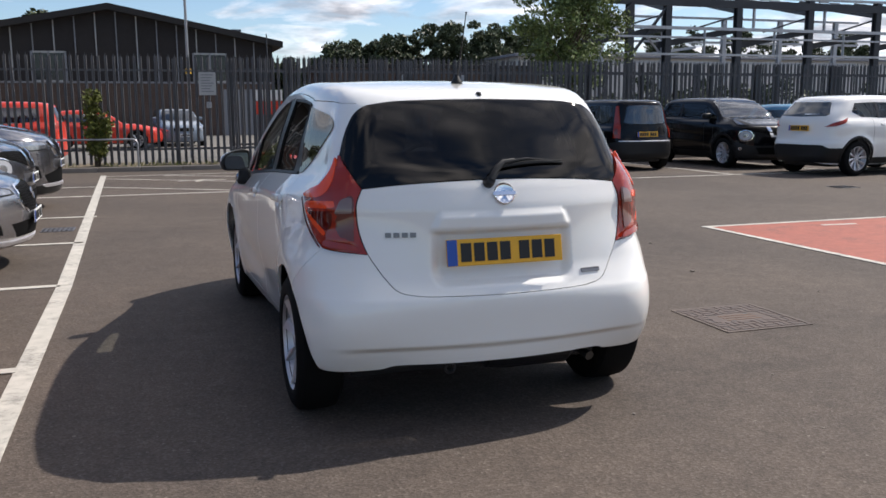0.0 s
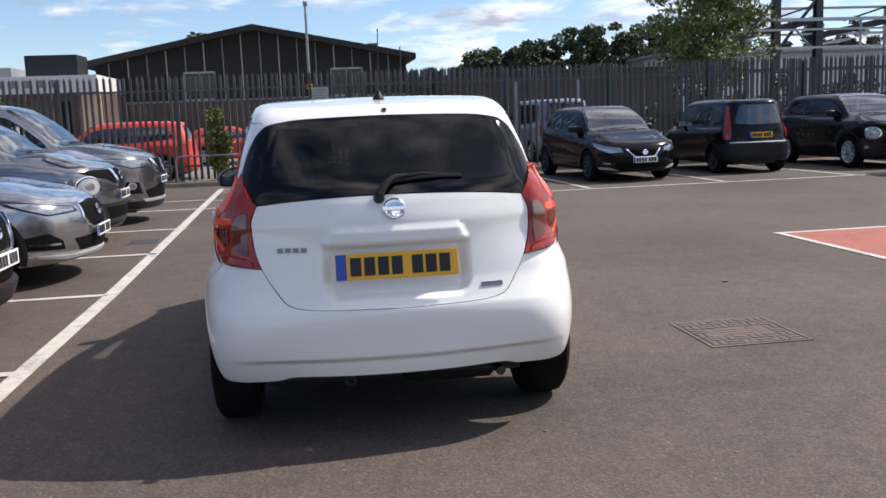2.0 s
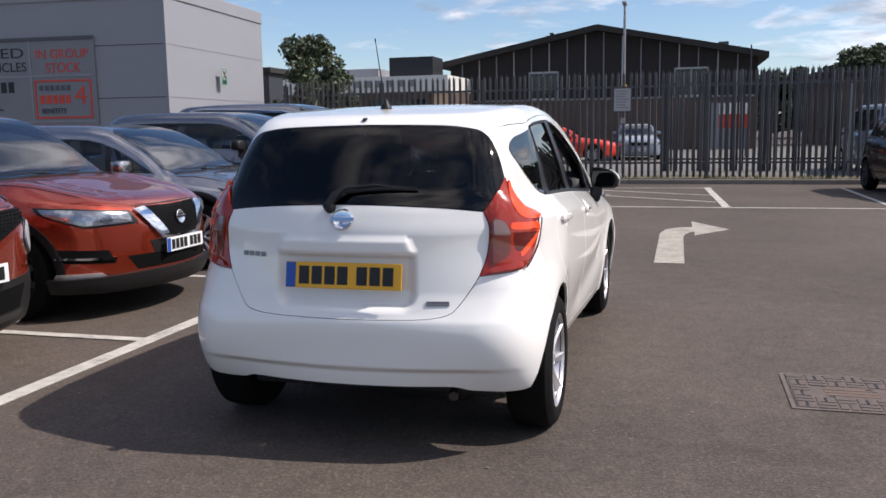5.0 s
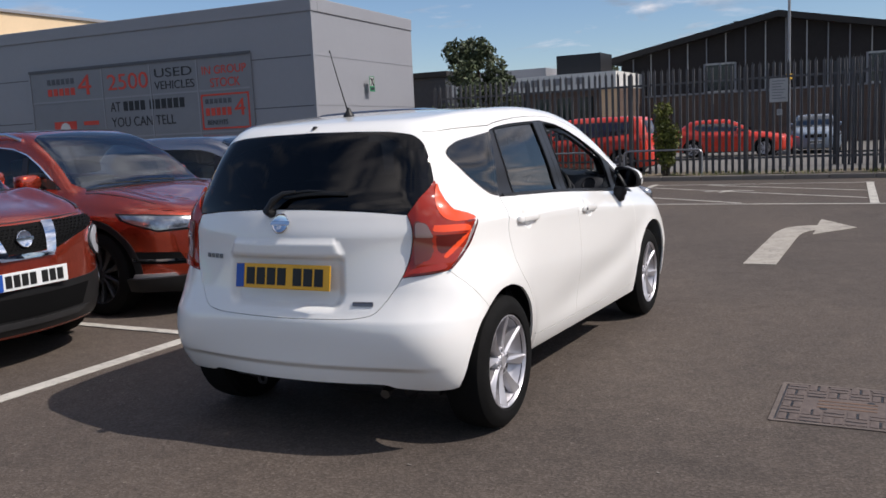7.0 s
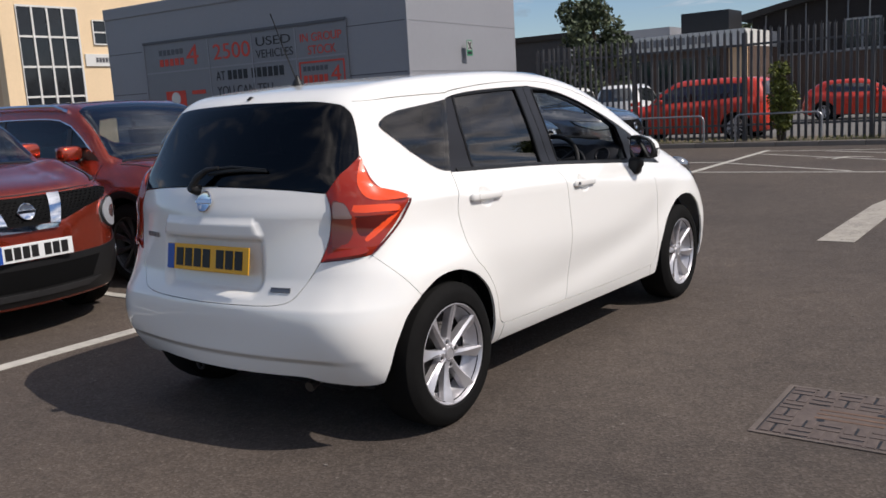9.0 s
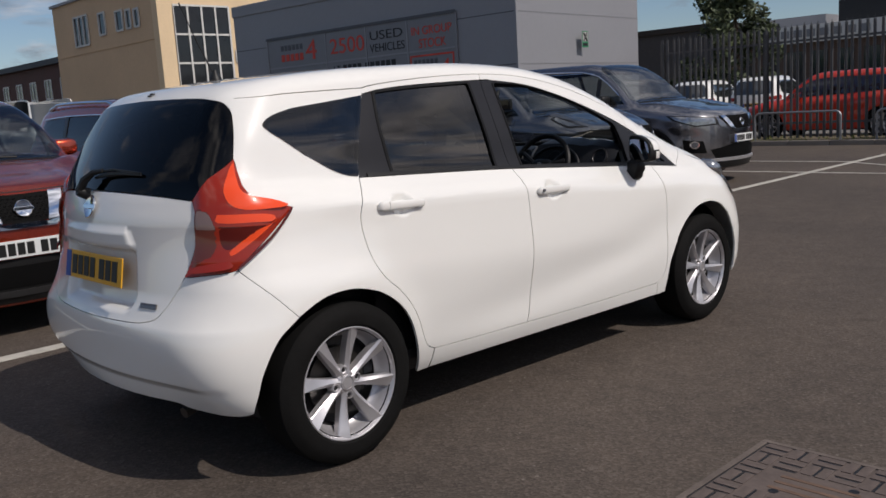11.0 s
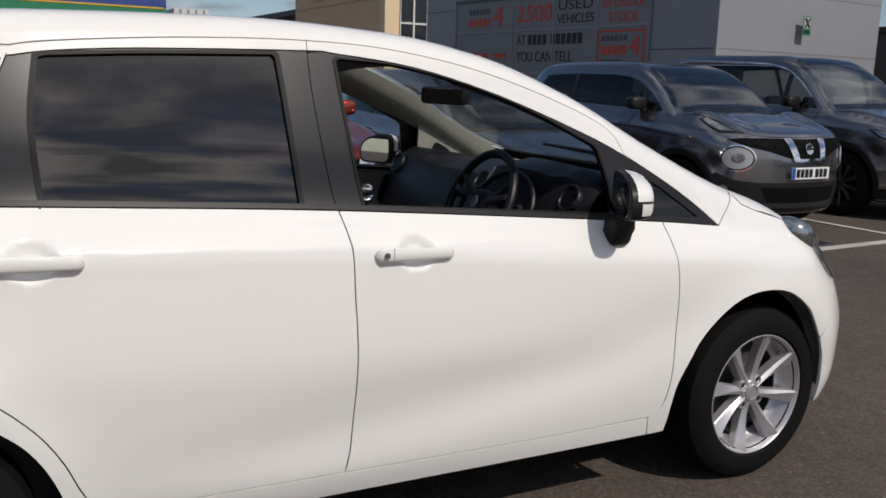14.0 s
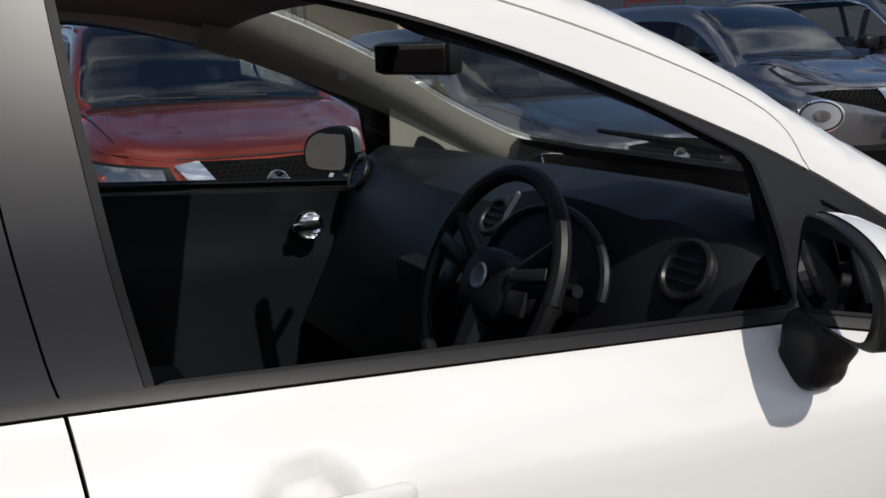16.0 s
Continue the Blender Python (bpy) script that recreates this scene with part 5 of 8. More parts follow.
hedge("bushes", [(12.0 + 0.8 * i, 27.5 + rw.uniform(-0.8, 0.8), 2.2 + rw.uniform(-0.5, 0.5), 0.75) for i in range(30)], "dark overgrown bushes behind the steel fence", 8)
far_wood("far_trees", [(58 + 2.3 * i + rw.uniform(-1, 1), 97 + rw.uniform(-3, 3), 10.7 + rw.uniform(-2.2, 0.9), 2.2 + rw.uniform(0, 1.0)) for i in range(18)], "dark belt of distant trees behind the steel frame", 14)


def barrier_board():
    """A red and white board standing in the yard, seen between the fence pales."""
    root = thing("barrier_board", "red and white site barrier standing in the yard", "barrier", pose(3.33, 34.1, 0))
    part("board", box((-0.55, -0.03, 1.2), (0.55, 0.03, 1.75), 0.01), "scarlet", root, "red plastic board")
    part("top_board", box((-0.55, -0.03, 1.77), (0.55, 0.03, 2.2), 0.01), "offwhite", root, "white upper board")
    for dx in (-0.5, 0.5):
        part("post", box((dx - 0.03, -0.025, 0.0), (dx + 0.03, 0.025, 1.2), 0.006), "signdark", root)
        part("foot", box((dx - 0.05, -0.3, 0.0), (dx + 0.05, 0.3, 0.06), 0.01), "signdark", root)
    return root


barrier_board()

# ---- the white hatchback ----
REAR_WIDTH = smooth_curve([(0.26, 0.059), (0.40, 0.029), (0.55, 0.019), (0.70, 0.006), (0.80, -0.031), (0.90, -0.054), (1.0, -0.058), (1.1, -0.042), (1.25, -0.045), (1.42, -0.051)])


def hero_extra(y, z):
    # crease along the doors, the hollow over the sill, and the flares over the wheels
    arc = 0.435 + 0.17 * np.clip((y - 1.35) / 1.4, 0, 1) ** 1.6
    along = np.clip((y - 0.95) / 0.6, 0, 1) * np.clip((3.15 - y) / 0.45, 0, 1)
    dip = -0.013 * np.exp(-((z - arc) / 0.11) ** 2)
    t = np.clip((arc - z) / 0.14, 0, 1)
    w = (dip + 0.004 * t * t * (3 - 2 * t)) * along
    d = np.maximum(0.985 - 0.034 * (y - 0.4) - z, 0.0)
    w = w - 0.013 * (1 - np.exp(-d / 0.048)) * np.exp(-d / 0.24) * np.clip((y - 0.30) / 0.4, 0, 1) * np.clip((3.0 - y) / 0.8, 0, 1)
    for yc in (0.62, 3.22):
        r = np.hypot(y - yc, z - 0.31)
        w = w + 0.016 * np.exp(-((r - 0.36) / 0.085) ** 2) * (z > 0.1)
    # wide at the rear bumper, drawn in round the tail lamps and towards the roof's end
    t = np.clip((1.0 - y) / 0.65, 0, 1)
    return w + REAR_WIDTH(np.clip(z, 0.26, 1.42)) * t * t * (3 - 2 * t)
def hero():
    return Body(
        rear=[(0.15,0.16),(0.22,0.09),(0.30,0.03),(0.38,0.010),(0.46,0.005),(0.56,-0.002),(0.595,0.001),(0.63,0.016),(0.68,0.033),(0.72,0.042),(0.84,0.048),(0.95,0.05),(1.03,0.07),(1.10,0.10),(1.2,0.165),(1.3,0.235),(1.42,0.335),(1.5,0.42)],
        front=[(0.15,3.93),(0.22,4.04),(0.35,4.116),(0.5,4.124),(0.65,4.079),(0.75,3.995),(0.9,3.898),(1.5,3.5)],
        top=[(-0.3,1.31),(0.30,1.434),(0.42,1.454),(0.66,1.485),(1.0,1.508),(1.5,1.520),(1.9,1.501),(2.2,1.450),(2.5,1.342),(2.8,1.188),(3.1,1.060),(3.3,0.997),(3.6,0.876),(3.85,0.807),(4.0,0.734),(4.2,0.5)],
        belt=[(0.2,1.12),(0.9,1.07),(1.68,1.03),(2.4,0.975),(3.02,0.925),(3.6,0.868),(4.1,0.855)],
        side=[(-0.9,-0.06),(-0.78,0.02),(-0.68,0.055),(-0.5,0.085),(-0.35,0.098),(-0.22,0.0955),(-0.135,0.090),(-0.105,0.083),(-0.06,0.052),(0.0,0.0),(0.15,-0.043),(0.3,-0.095),(0.45,-0.155),(0.6,-0.24)],
        beltx=[(0.2,0.722),(0.9,0.738),(1.68,0.745),(2.6,0.755),(3.0,0.757),(3.4,0.765),(4.1,0.706)],
        extra=hero_extra, tk=0.045, round_top=0.06, round_rear=0.19, round_front=0.10, fk=0.71,
        rkt=[(0.28, 0.29), (0.5, 0.13), (0.72, 0.227), (0.95, 0.345), (1.3, 0.26)], rrt=[(0.3, 0.103), (0.6, 0.257), (0.95, 0.144)], rtt=[(2.8, 0.06), (3.5, 0.13)])


HB = hero()
VS = HB.v1 - HB.b                     # way round the body minus the distance from the rear, along the sides


def side(pts):
    """Points given by distance from the rear bumper and height, on the side."""
    return [(y + VS, z) for y, z in pts]


gap_bf = curve(side([(1.639, 1.453), (1.638, 1.329), (1.648, 1.187), (1.664, 1.07), (1.674, 1.024), (1.681, 0.965), (1.686, 0.892), (1.688, 0.808), (1.693, 0.721), (1.696, 0.597), (1.696, 0.486), (1.692, 0.387), (1.68, 0.313)]), 4)
gap_ff = curve(side([(2.782, 0.940), (2.780, 0.855), (2.791, 0.763), (2.797, 0.658), (2.793, 0.529), (2.786, 0.417), (2.768, 0.345), (2.722, 0.309)]), 5)
gap_rr = curve(side([(0.93, 1.386), (0.872, 1.253), (0.832, 1.137), (0.81, 1.069), (0.765, 0.983), (0.747, 0.92), (0.754, 0.836), (0.780, 0.745), (0.822, 0.680), (0.880, 0.630), (0.943, 0.560), (0.989, 0.483), (1.021, 0.407), (1.055, 0.352), (1.104, 0.326)]), 4)
sill_top = curve(side([(1.104, 0.326), (1.292, 0.320), (1.68, 0.313), (2.246, 0.307), (2.722, 0.309)]), 6)
belt_c = curve(side([(0.81, 1.069), (1.142, 1.053), (1.674, 1.024), (2.42, 0.968), (2.782, 0.940), (3.03, 0.915)]), 8)
frame_top = curve(side([(0.93, 1.386), (1.031, 1.402), (1.235, 1.416), (1.638, 1.427), (1.713, 1.423), (1.954, 1.393), (2.22, 1.322), (2.507, 1.215), (2.66, 1.145), (2.82, 1.056), (2.95, 0.975), (3.03, 0.915)]), 5)
seam = curve(side([(0.93, 1.386), (0.950, 1.412), (1.142, 1.433), (1.382, 1.448), (1.639, 1.453), (1.876, 1.441), (2.141, 1.396), (2.398, 1.319), (2.60, 1.232), (2.66, 1.145)]), 5)


def cut(c, axis, lo, hi):
    """The stretch of a curve between two values of a coordinate."""
    return [p for p in c if lo - 1e-6 <= p[axis] <= hi + 1e-6]


def circle_arc(cy, cz, r, a0, a1, n=40, wy=1.0):
    return [(cy + VS + r * cos(a) * wy, cz + r * sin(a)) for a in np.linspace(radians(a0), radians(a1), n)]


bf_up = [p for p in gap_bf if p[1] >= 1.024 - 1e-6]
bf_low = [p for p in gap_bf if p[1] <= 1.0241]
rr_up = [p for p in gap_rr if p[1] >= 1.069 - 1e-6]
rr_low = [p for p in gap_rr if p[1] <= 1.0691]
belt_r = cut(belt_c, 0, 0.81 + VS, 1.674 + VS)
belt_f = cut(belt_c, 0, 1.674 + VS, 2.782 + VS)
belt_n = cut(belt_c, 0, 2.782 + VS, 3.03 + VS)
r_arch_f = curve([(0.866, 0.615), (0.924, 0.649), (0.985, 0.669), (1.075, 0.672), (1.157, 0.655), (1.24, 0.620), (1.322, 0.556), (1.375, 0.482), (1.412, 0.392), (1.440, 0.30), (1.455, 0.236)], 5)   # from the bumper over to its front foot
r_arch_b = curve([(0.866, 0.615), (0.803, 0.553), (0.758, 0.45), (0.735, 0.36), (0.714, 0.290)], 5)
r_arch = r_arch_f + r_arch_b
f_arch_f = curve([(3.890, 0.50), (3.845, 0.575), (3.802, 0.628), (3.712, 0.684), (3.605, 0.700), (3.501, 0.683), (3.410, 0.634), (3.325, 0.557), (3.272, 0.47), (3.242, 0.40), (3.232, 0.31), (3.228, 0.246)], 5)   # from the front bumper back to the sill
f_arch_b = curve([(3.890, 0.50), (3.925, 0.412), (3.944, 0.30), (3.948, 0.24)], 4)
glass_side = [(0.560, 1.045), (0.612, 1.112), (0.650, 1.146), (0.686, 1.180)]
gate_low = curve([(0.0, 0.603), (0.198, 0.606), (0.33, 0.610), (0.40, 0.617), (0.445, 0.634), (0.475, 0.672), (0.500, 0.712), (0.537, 0.780), (0.566, 0.860), (0.577, 0.93), (0.577, 0.99), (0.560, 1.045)], 6)
glass_low = curve([(0.0, 1.078), (0.14, 1.076), (0.285, 1.070), (0.42, 1.061), (0.560, 1.045)], 6)
glass_up = curve([(0.686, 1.180), (0.683, 1.25), (0.674, 1.30), (0.653, 1.346), (0.60, 1.377), (0.53, 1.389), (0.40, 1.400), (0.25, 1.406), (0.0, 1.410)], 6)
lamp_out = curve([(0.537, 0.780), (0.60, 0.787), (0.65, 0.792), (0.703, 0.801)], 4) + curve([(0.703, 0.801), (0.728, 0.832), (0.780, 0.890), (0.835, 0.942), (0.897, 0.996)], 4)[1:]
lamp_up = curve([(0.897, 0.996), (0.85, 1.012), (0.80, 1.027), (0.755, 1.047), (0.728, 1.075), (0.711, 1.11), (0.689, 1.180)], 5)
lamp_in = [p for p in gate_low if p[1] >= 0.7799][::-1]
bump_seam = curve([(0.703, 0.801), (0.790, 0.712), (0.866, 0.615)], 5)
lid_rear = [p for p in glass_up if p[0] <= 0.602]               # top edge of the rear window, from its corner inwards
glass_corner = [p for p in glass_up if p[0] > 0.602]
lid_edge = curve([(0.0, 1.410), (0.30, 1.405), (0.50, 1.397), (0.62, 1.394), (0.75, 1.393), (0.9, 1.396), (0.70 + VS, 1.403), (0.94 + VS, 1.409)], 6)


def mirror_v(poly):
    return [(-v, z) for v, z in poly][::-1]


def smooth01(t):
    t = np.clip(t, 0, 1)
    return t * t * (3 - 2 * t)


def bowl(cy, cz, ry, rz, depth):
    def f(v, z):
        q = np.hypot((np.abs(v) - VS - cy) / ry, (z - cz) / rz)
        return -depth * smooth01((1.0 - q) / 0.55)
    return f


def rounded(v, z, x, z0, z1, r, soft):
    """How far inside a round-cornered field, 0 to 1."""
    dx = np.abs(v) - (x - r)
    dz = np.abs(z - (z0 + z1) / 2) - ((z1 - z0) / 2 - r)
    d = np.hypot(np.maximum(dx, 0), np.maximum(dz, 0)) + np.minimum(np.maximum(dx, dz), 0) - r
    return smooth01(-d / soft)


def gate_disp(v, z):
    # hollow for the number plate, wider at its foot, under the sharp lower edge of the grip bar
    wide = 0.318 + 0.10 * (0.93 - z) * 0.35
    hollow = -0.030 * rounded(v * (0.33 / wide), z, 0.33, 0.632, 0.990, 0.075, 0.050) * smooth01((0.874 - z) / 0.020)
    bar = 0.013 * rounded(v * (0.30 / (0.322 - 0.5 * np.maximum(z - 0.88, 0))), z, 0.30, 0.856, 0.956, 0.030, 0.034)
    return hollow + bar


def bumper_disp(v, z):
    step = -0.014 * smooth01((0.400 - z) / 0.018) * smooth01((0.70 - np.abs(v)) / 0.25)
    return step


car = thing("white_hatchback", "white five-door hatchback parked on the asphalt, rear windows tinted", "car")
FINE = 0.022
for s in (1, -1):
    fl = (lambda p: p) if s > 0 else mirror_v
    patch("rear_door", HB, fl(join(rr_low, cut(sill_top, 0, 0, 1.68 + VS), bf_low[::-1], belt_r[::-1])), "white", car, step=0.0105, disp=bowl(0.945, 0.954, 0.064, 0.050, 0.020))
    patch("front_door", HB, fl(join(bf_low, cut(sill_top, 0, 1.68 + VS, 9), gap_ff[::-1], belt_f[::-1])), "white", car, step=0.0105, disp=bowl(1.866, 0.913, 0.064, 0.050, 0.020))
    ftr = cut(frame_top, 0, 0.93 + VS, 1.6385 + VS)
    ftf = cut(frame_top, 0, 1.638 + VS, 2.66 + VS)
    patch("rear_door_frame", HB, fl(join(ftr, [p for p in gap_bf if p[1] > 1.428][::-1], cut(seam, 0, 0, 1.6395 + VS)[::-1])), "white", car, step=FINE, gap=0.0012, smooth_edge=0.003)
    patch("front_door_frame", HB, fl(join([p for p in gap_bf if p[1] > 1.428], ftf, cut(seam, 0, 1.639 + VS, 9)[::-1])), "white", car, step=FINE, gap=0.0012, smooth_edge=0.003)
    # black window surrounds with openings
    g_rear = join(curve(side([(0.984, 1.062), (0.976, 1.18), (0.976, 1.27), (0.994, 1.385)]), 4), curve(side([(1.01, 1.390), (1.229, 1.403), (1.540, 1.413)]), 4), side([(1.548, 1.405), (1.560, 1.20), (1.572, 1.046)]), curve(side([(1.56, 1.041), (1.28, 1.056), (0.992, 1.070)]), 4))
    patch("rear_window_surround", HB, fl(join(rr_up[::-1], ftr[1:], [p for p in bf_up if p[1] < 1.426], belt_r[::-1])), "satin", car, step=FINE, holes=[fl(g_rear)], gap=0.0012, off=-0.004, label="satin black window surround")
    patch("rear_door_window", HB, fl(g_rear), "privacy", car, step=0.03, gap=-0.004, off=-0.010, rim=0.0, edge=0, smooth_edge=0, label="dark tinted glass")
    gv, gz = [p[0] for p in g_rear], [p[1] for p in g_rear]
    cv, cz, hv, hz = (max(gv) + min(gv)) / 2, (max(gz) + min(gz)) / 2, (max(gv) - min(gv)) / 2, (max(gz) - min(gz)) / 2
    ring_out = [(cv + (v - cv) * (1 + 0.013 / hv), cz + (z - cz) * (1 + 0.009 / hz)) for v, z in g_rear]
    patch("window_seal", HB, fl(ring_out), "rubber_seal", car, step=0.03, holes=[fl(g_rear)], gap=0, off=0.0015, rim=0.008, smooth_edge=0)
    g_front = join(curve(side([(1.752, 1.032), (1.735, 1.15), (1.722, 1.29), (1.715, 1.402)]), 4), curve(side([(1.725, 1.409), (1.90, 1.396), (2.10, 1.353), (2.32, 1.280), (2.535, 1.180)]), 5), side([(2.548, 1.165), (2.575, 1.06), (2.585, 0.984)]), curve(side([(2.57, 0.977), (2.2, 1.003), (1.765, 1.034)]), 4))
    fv, fz = [p[0] for p in g_front], [p[1] for p in g_front]
    fcv, fcz, fhv, fhz = (max(fv) + min(fv)) / 2, (max(fz) + min(fz)) / 2, (max(fv) - min(fv)) / 2, (max(fz) - min(fz)) / 2
    grown = lambda d: [(fcv + (v - fcv) * (1 + d / fhv), fcz + (z - fcz) * (1 + 0.6 * d / fhz)) for v, z in g_front]
    patch("window_seal", HB, fl(grown(0.009)), "rubber_seal", car, step=0.03, holes=[fl(g_front)], gap=0, off=0.0015, rim=0.008, smooth_edge=0)
    g_sail = join(side([(2.675, 1.105), (2.80, 1.042), (2.945, 0.948), (2.68, 0.966)]))
    patch("front_window_surround", HB, fl(join([p for p in bf_up if p[1] < 1.426][::-1], ftf[1:], cut(frame_top, 0, 2.66 + VS, 9)[1:], belt_n[::-1], belt_f[::-1])), "satin", car, step=FINE, holes=[fl(g_front), fl(g_sail)], gap=0.0012, off=-0.004, label="satin black window surround")
    if s < 0:                                  # the right-hand front window is wound down
        patch("front_door_window", HB, fl(g_front), "glass", car, step=0.03, gap=-0.004, off=-0.012, rim=0.0, edge=0, smooth_edge=0, label="clear side glass")
    patch("corner_window", HB, fl(g_sail), "glass", car, step=0.03, gap=-0.003, off=-0.012, rim=0.0, edge=0, smooth_edge=0)
    # sealing strip along the foot of the windows
    strip = join(cut(belt_c, 0, 0.83 + VS, 3.0 + VS), [(v, z + 0.013) for v, z in cut(belt_c, 0, 0.83 + VS, 3.0 + VS)][::-1])
    patch("belt_strip", HB, fl(strip), "trim", car, step=0.03, off=0.004, gap=0, rim=0.006, smooth_edge=0)
    # rear quarter with its window
    q_glass = join(curve([(1.234, 1.071), (1.187, 1.079), (1.125, 1.108), (1.03, 1.172), (0.92, 1.229), (0.84, 1.268), (0.815, 1.294), (0.860, 1.318), (0.943, 1.334), (1.075, 1.350), (1.171, 1.360), (1.350, 1.380)], 5), [(p[0] - 0.004, p[1]) for p in rr_up[1:-1]])
    qc = (sum(p[0] for p in q_glass) / len(q_glass), sum(p[1] for p in q_glass) / len(q_glass))
    q_open = [(qc[0] + (v - qc[0]) * 0.94, qc[1] + (z - qc[1]) * 0.92) for v, z in q_glass]
    quarter = join(side([(1.05, 0.236), (1.095, 0.236), (1.10, 0.326)]), rr_low[::-1], rr_up[::-1], [p for p in lid_edge[::-1] if p[0] > 0.66], [(0.645, 1.388)], lid_rear[:1], glass_corner[::-1], lamp_up[::-1][1:], [p for p in lamp_out[::-1] if p[0] > 0.7029], bump_seam[1:], r_arch_f[1:])
    patch("rear_quarter", HB, fl(quarter), "white", car, step=FINE, holes=[fl(q_open)], gap=0.0012)
    patch("quarter_window", HB, fl(q_glass), "privacy", car, step=0.016, gap=0.001, off=0.0045, rim=0.004, edge=0, smooth_edge=0, label="dark tinted quarter glass")
    patch("sill", HB, fl(join(side([(1.10, 0.236)]), [(v, z) for v, z in sill_top], side([(2.735, 0.24)]))), "white", car, step=FINE)
    # tail lamp
    lamp_poly = join(lamp_out, lamp_up, glass_side[::-1], lamp_in)
    lamp = patch("tail_lamp", HB, fl(lamp_poly), "lampred", car, step=0.016, off=0.006, rim=0.03, gap=0.0015, edge=0.006, smooth_edge=0.008, label="red boomerang-shaped tail lamp",
                 disp=lambda v, z: 0.012 * smooth01((np.abs(v) - 0.56) / 0.05) * smooth01((0.86 - np.abs(v)) / 0.12) * smooth01((z - 0.79) / 0.05) * smooth01((1.17 - z) / 0.06))
    def bit(nm, pts, mat, off, lab="", rim=0.004, sm=0.0):
        patch(nm, HB, fl(join(curve(pts + pts[:1], 3))), mat, lamp, step=0.016, off=off, rim=rim, gap=0.0005, smooth_edge=sm, label=lab)
    bit("lamp_blade", [(0.688, 1.164), (0.698, 1.114), (0.718, 1.066), (0.75, 1.044), (0.82, 1.022), (0.868, 1.003), (0.853, 0.997), (0.803, 0.997), (0.735, 1.001), (0.694, 1.019), (0.674, 1.050), (0.668, 1.084), (0.675, 1.137)], "lamporange", 0.0225, "bright red light guide", 0.010, 0.006)
    bit("lamp_blade", [(0.655, 0.993), (0.752, 0.988), (0.800, 0.982), (0.818, 0.971), (0.806, 0.957), (0.753, 0.960), (0.656, 0.966)], "lamporange", 0.0215, "", 0.008, 0.005)
    bit("lamp_blade", [(0.822, 0.962), (0.754, 0.902), (0.697, 0.853), (0.684, 0.856), (0.690, 0.873), (0.753, 0.930), (0.806, 0.950)], "lamporange", 0.0215, "", 0.008, 0.004)
    bit("lamp_hollow", [(0.658, 0.955), (0.74, 0.950), (0.792, 0.944), (0.738, 0.908), (0.686, 0.872), (0.662, 0.89)], "lampdeep", 0.0205, "", 0.006)
    bit("lamp_edge", [(0.886, 0.987), (0.806, 0.901), (0.712, 0.806), (0.712, 0.818), (0.805, 0.914), (0.876, 0.990)], "lampdeep", 0.0200, "", 0.003)
    bit("lamp_foot", [(0.560, 0.792), (0.60, 0.795), (0.688, 0.808), (0.682, 0.832), (0.643, 0.828), (0.577, 0.814)], "lampred", 0.0215, "", 0.003)
    bit("lamp_window", [(0.582, 0.832), (0.584, 0.92), (0.586, 1.006), (0.612, 1.012), (0.638, 0.998), (0.652, 0.96), (0.652, 0.889), (0.632, 0.845)], "lampclear", 0.0195, "smoked clear section of the tail lamp", 0.004)
    bit("lamp_window", [(0.590, 0.948), (0.591, 1.002), (0.612, 1.006), (0.632, 0.993), (0.645, 0.96), (0.646, 0.946)], "lampgrey", 0.0225, "", 0.004)
    # front wing
    wing = join(gap_ff[::-1], belt_n, side([(3.055, 0.938), (3.072, 0.953), (3.089, 0.969), (3.106, 0.984), (3.123, 1.0), (3.14, 1.015), (3.17, 0.975), (3.24, 0.950), (3.385, 0.913), (3.42, 0.880)]), curve([(3.42 + VS, 0.880), (3.47 + VS, 0.84), (3.49 + VS, 0.775), (3.57 + VS, 0.70)], 4), f_arch_f, [(2.76 + VS, 0.24), (2.735 + VS, 0.24)])
    patch("front_wing", HB, fl(wing), "white", car, step=FINE)
    head = join(curve([(3.42 + VS, 0.880), (3.47 + VS, 0.84), (3.49 + VS, 0.775), (3.57 + VS, 0.70)], 4), curve([(4.10, 0.68), (4.25, 0.69), (4.42, 0.72)], 4), curve([(4.40, 0.755), (4.2, 0.800), (4.0, 0.835), (3.42 + VS, 0.880)], 4))
    patch("headlamp", HB, fl(head), "lamp", car, step=0.03, off=0.012, rim=0.03, label="clear faceted headlamp")

both = lambda half: join(half, [(-v, z) for v, z in half[::-1]])
patch("tailgate", HB, join(gate_low, glass_low[::-1], [(-v, z) for v, z in glass_low], [(-v, z) for v, z in gate_low[::-1]]), "white", car, step=0.014, disp=gate_disp)
rw_half = join(glass_low, glass_side, glass_up)
patch("rear_window", HB, both(rw_half), "rear_glass", car, step=0.03, off=0.001, gap=0.0015, rim=0.0, edge=0, smooth_edge=0, label="dark tinted rear window")
b_half = join([p for p in gate_low if p[1] <= 0.7801], [p for p in lamp_out if p[0] < 0.7031], bump_seam[1:], r_arch_b[1:], curve([(0.69, 0.283), (0.60, 0.279), (0.50, 0.284), (0.448, 0.303), (0.30, 0.305), (0.0, 0.306)], 4))
patch("rear_bumper", HB, both(b_half), "white", car, step=0.02, disp=bumper_disp, gap=0.0008)


def plan(chart_pts):
    """Where points of the wall chart lie, seen from above."""
    p = HB.wall(np.array([q[0] for q in chart_pts]), np.array([q[1] for q in chart_pts]))
    return [(float(q[0]), float(q[1])) for q in p]


def both_x(half):
    """Close a half outline (right side, rear to front) across the middle."""
    return join(half, [(-x, y) for x, y in half[::-1]])


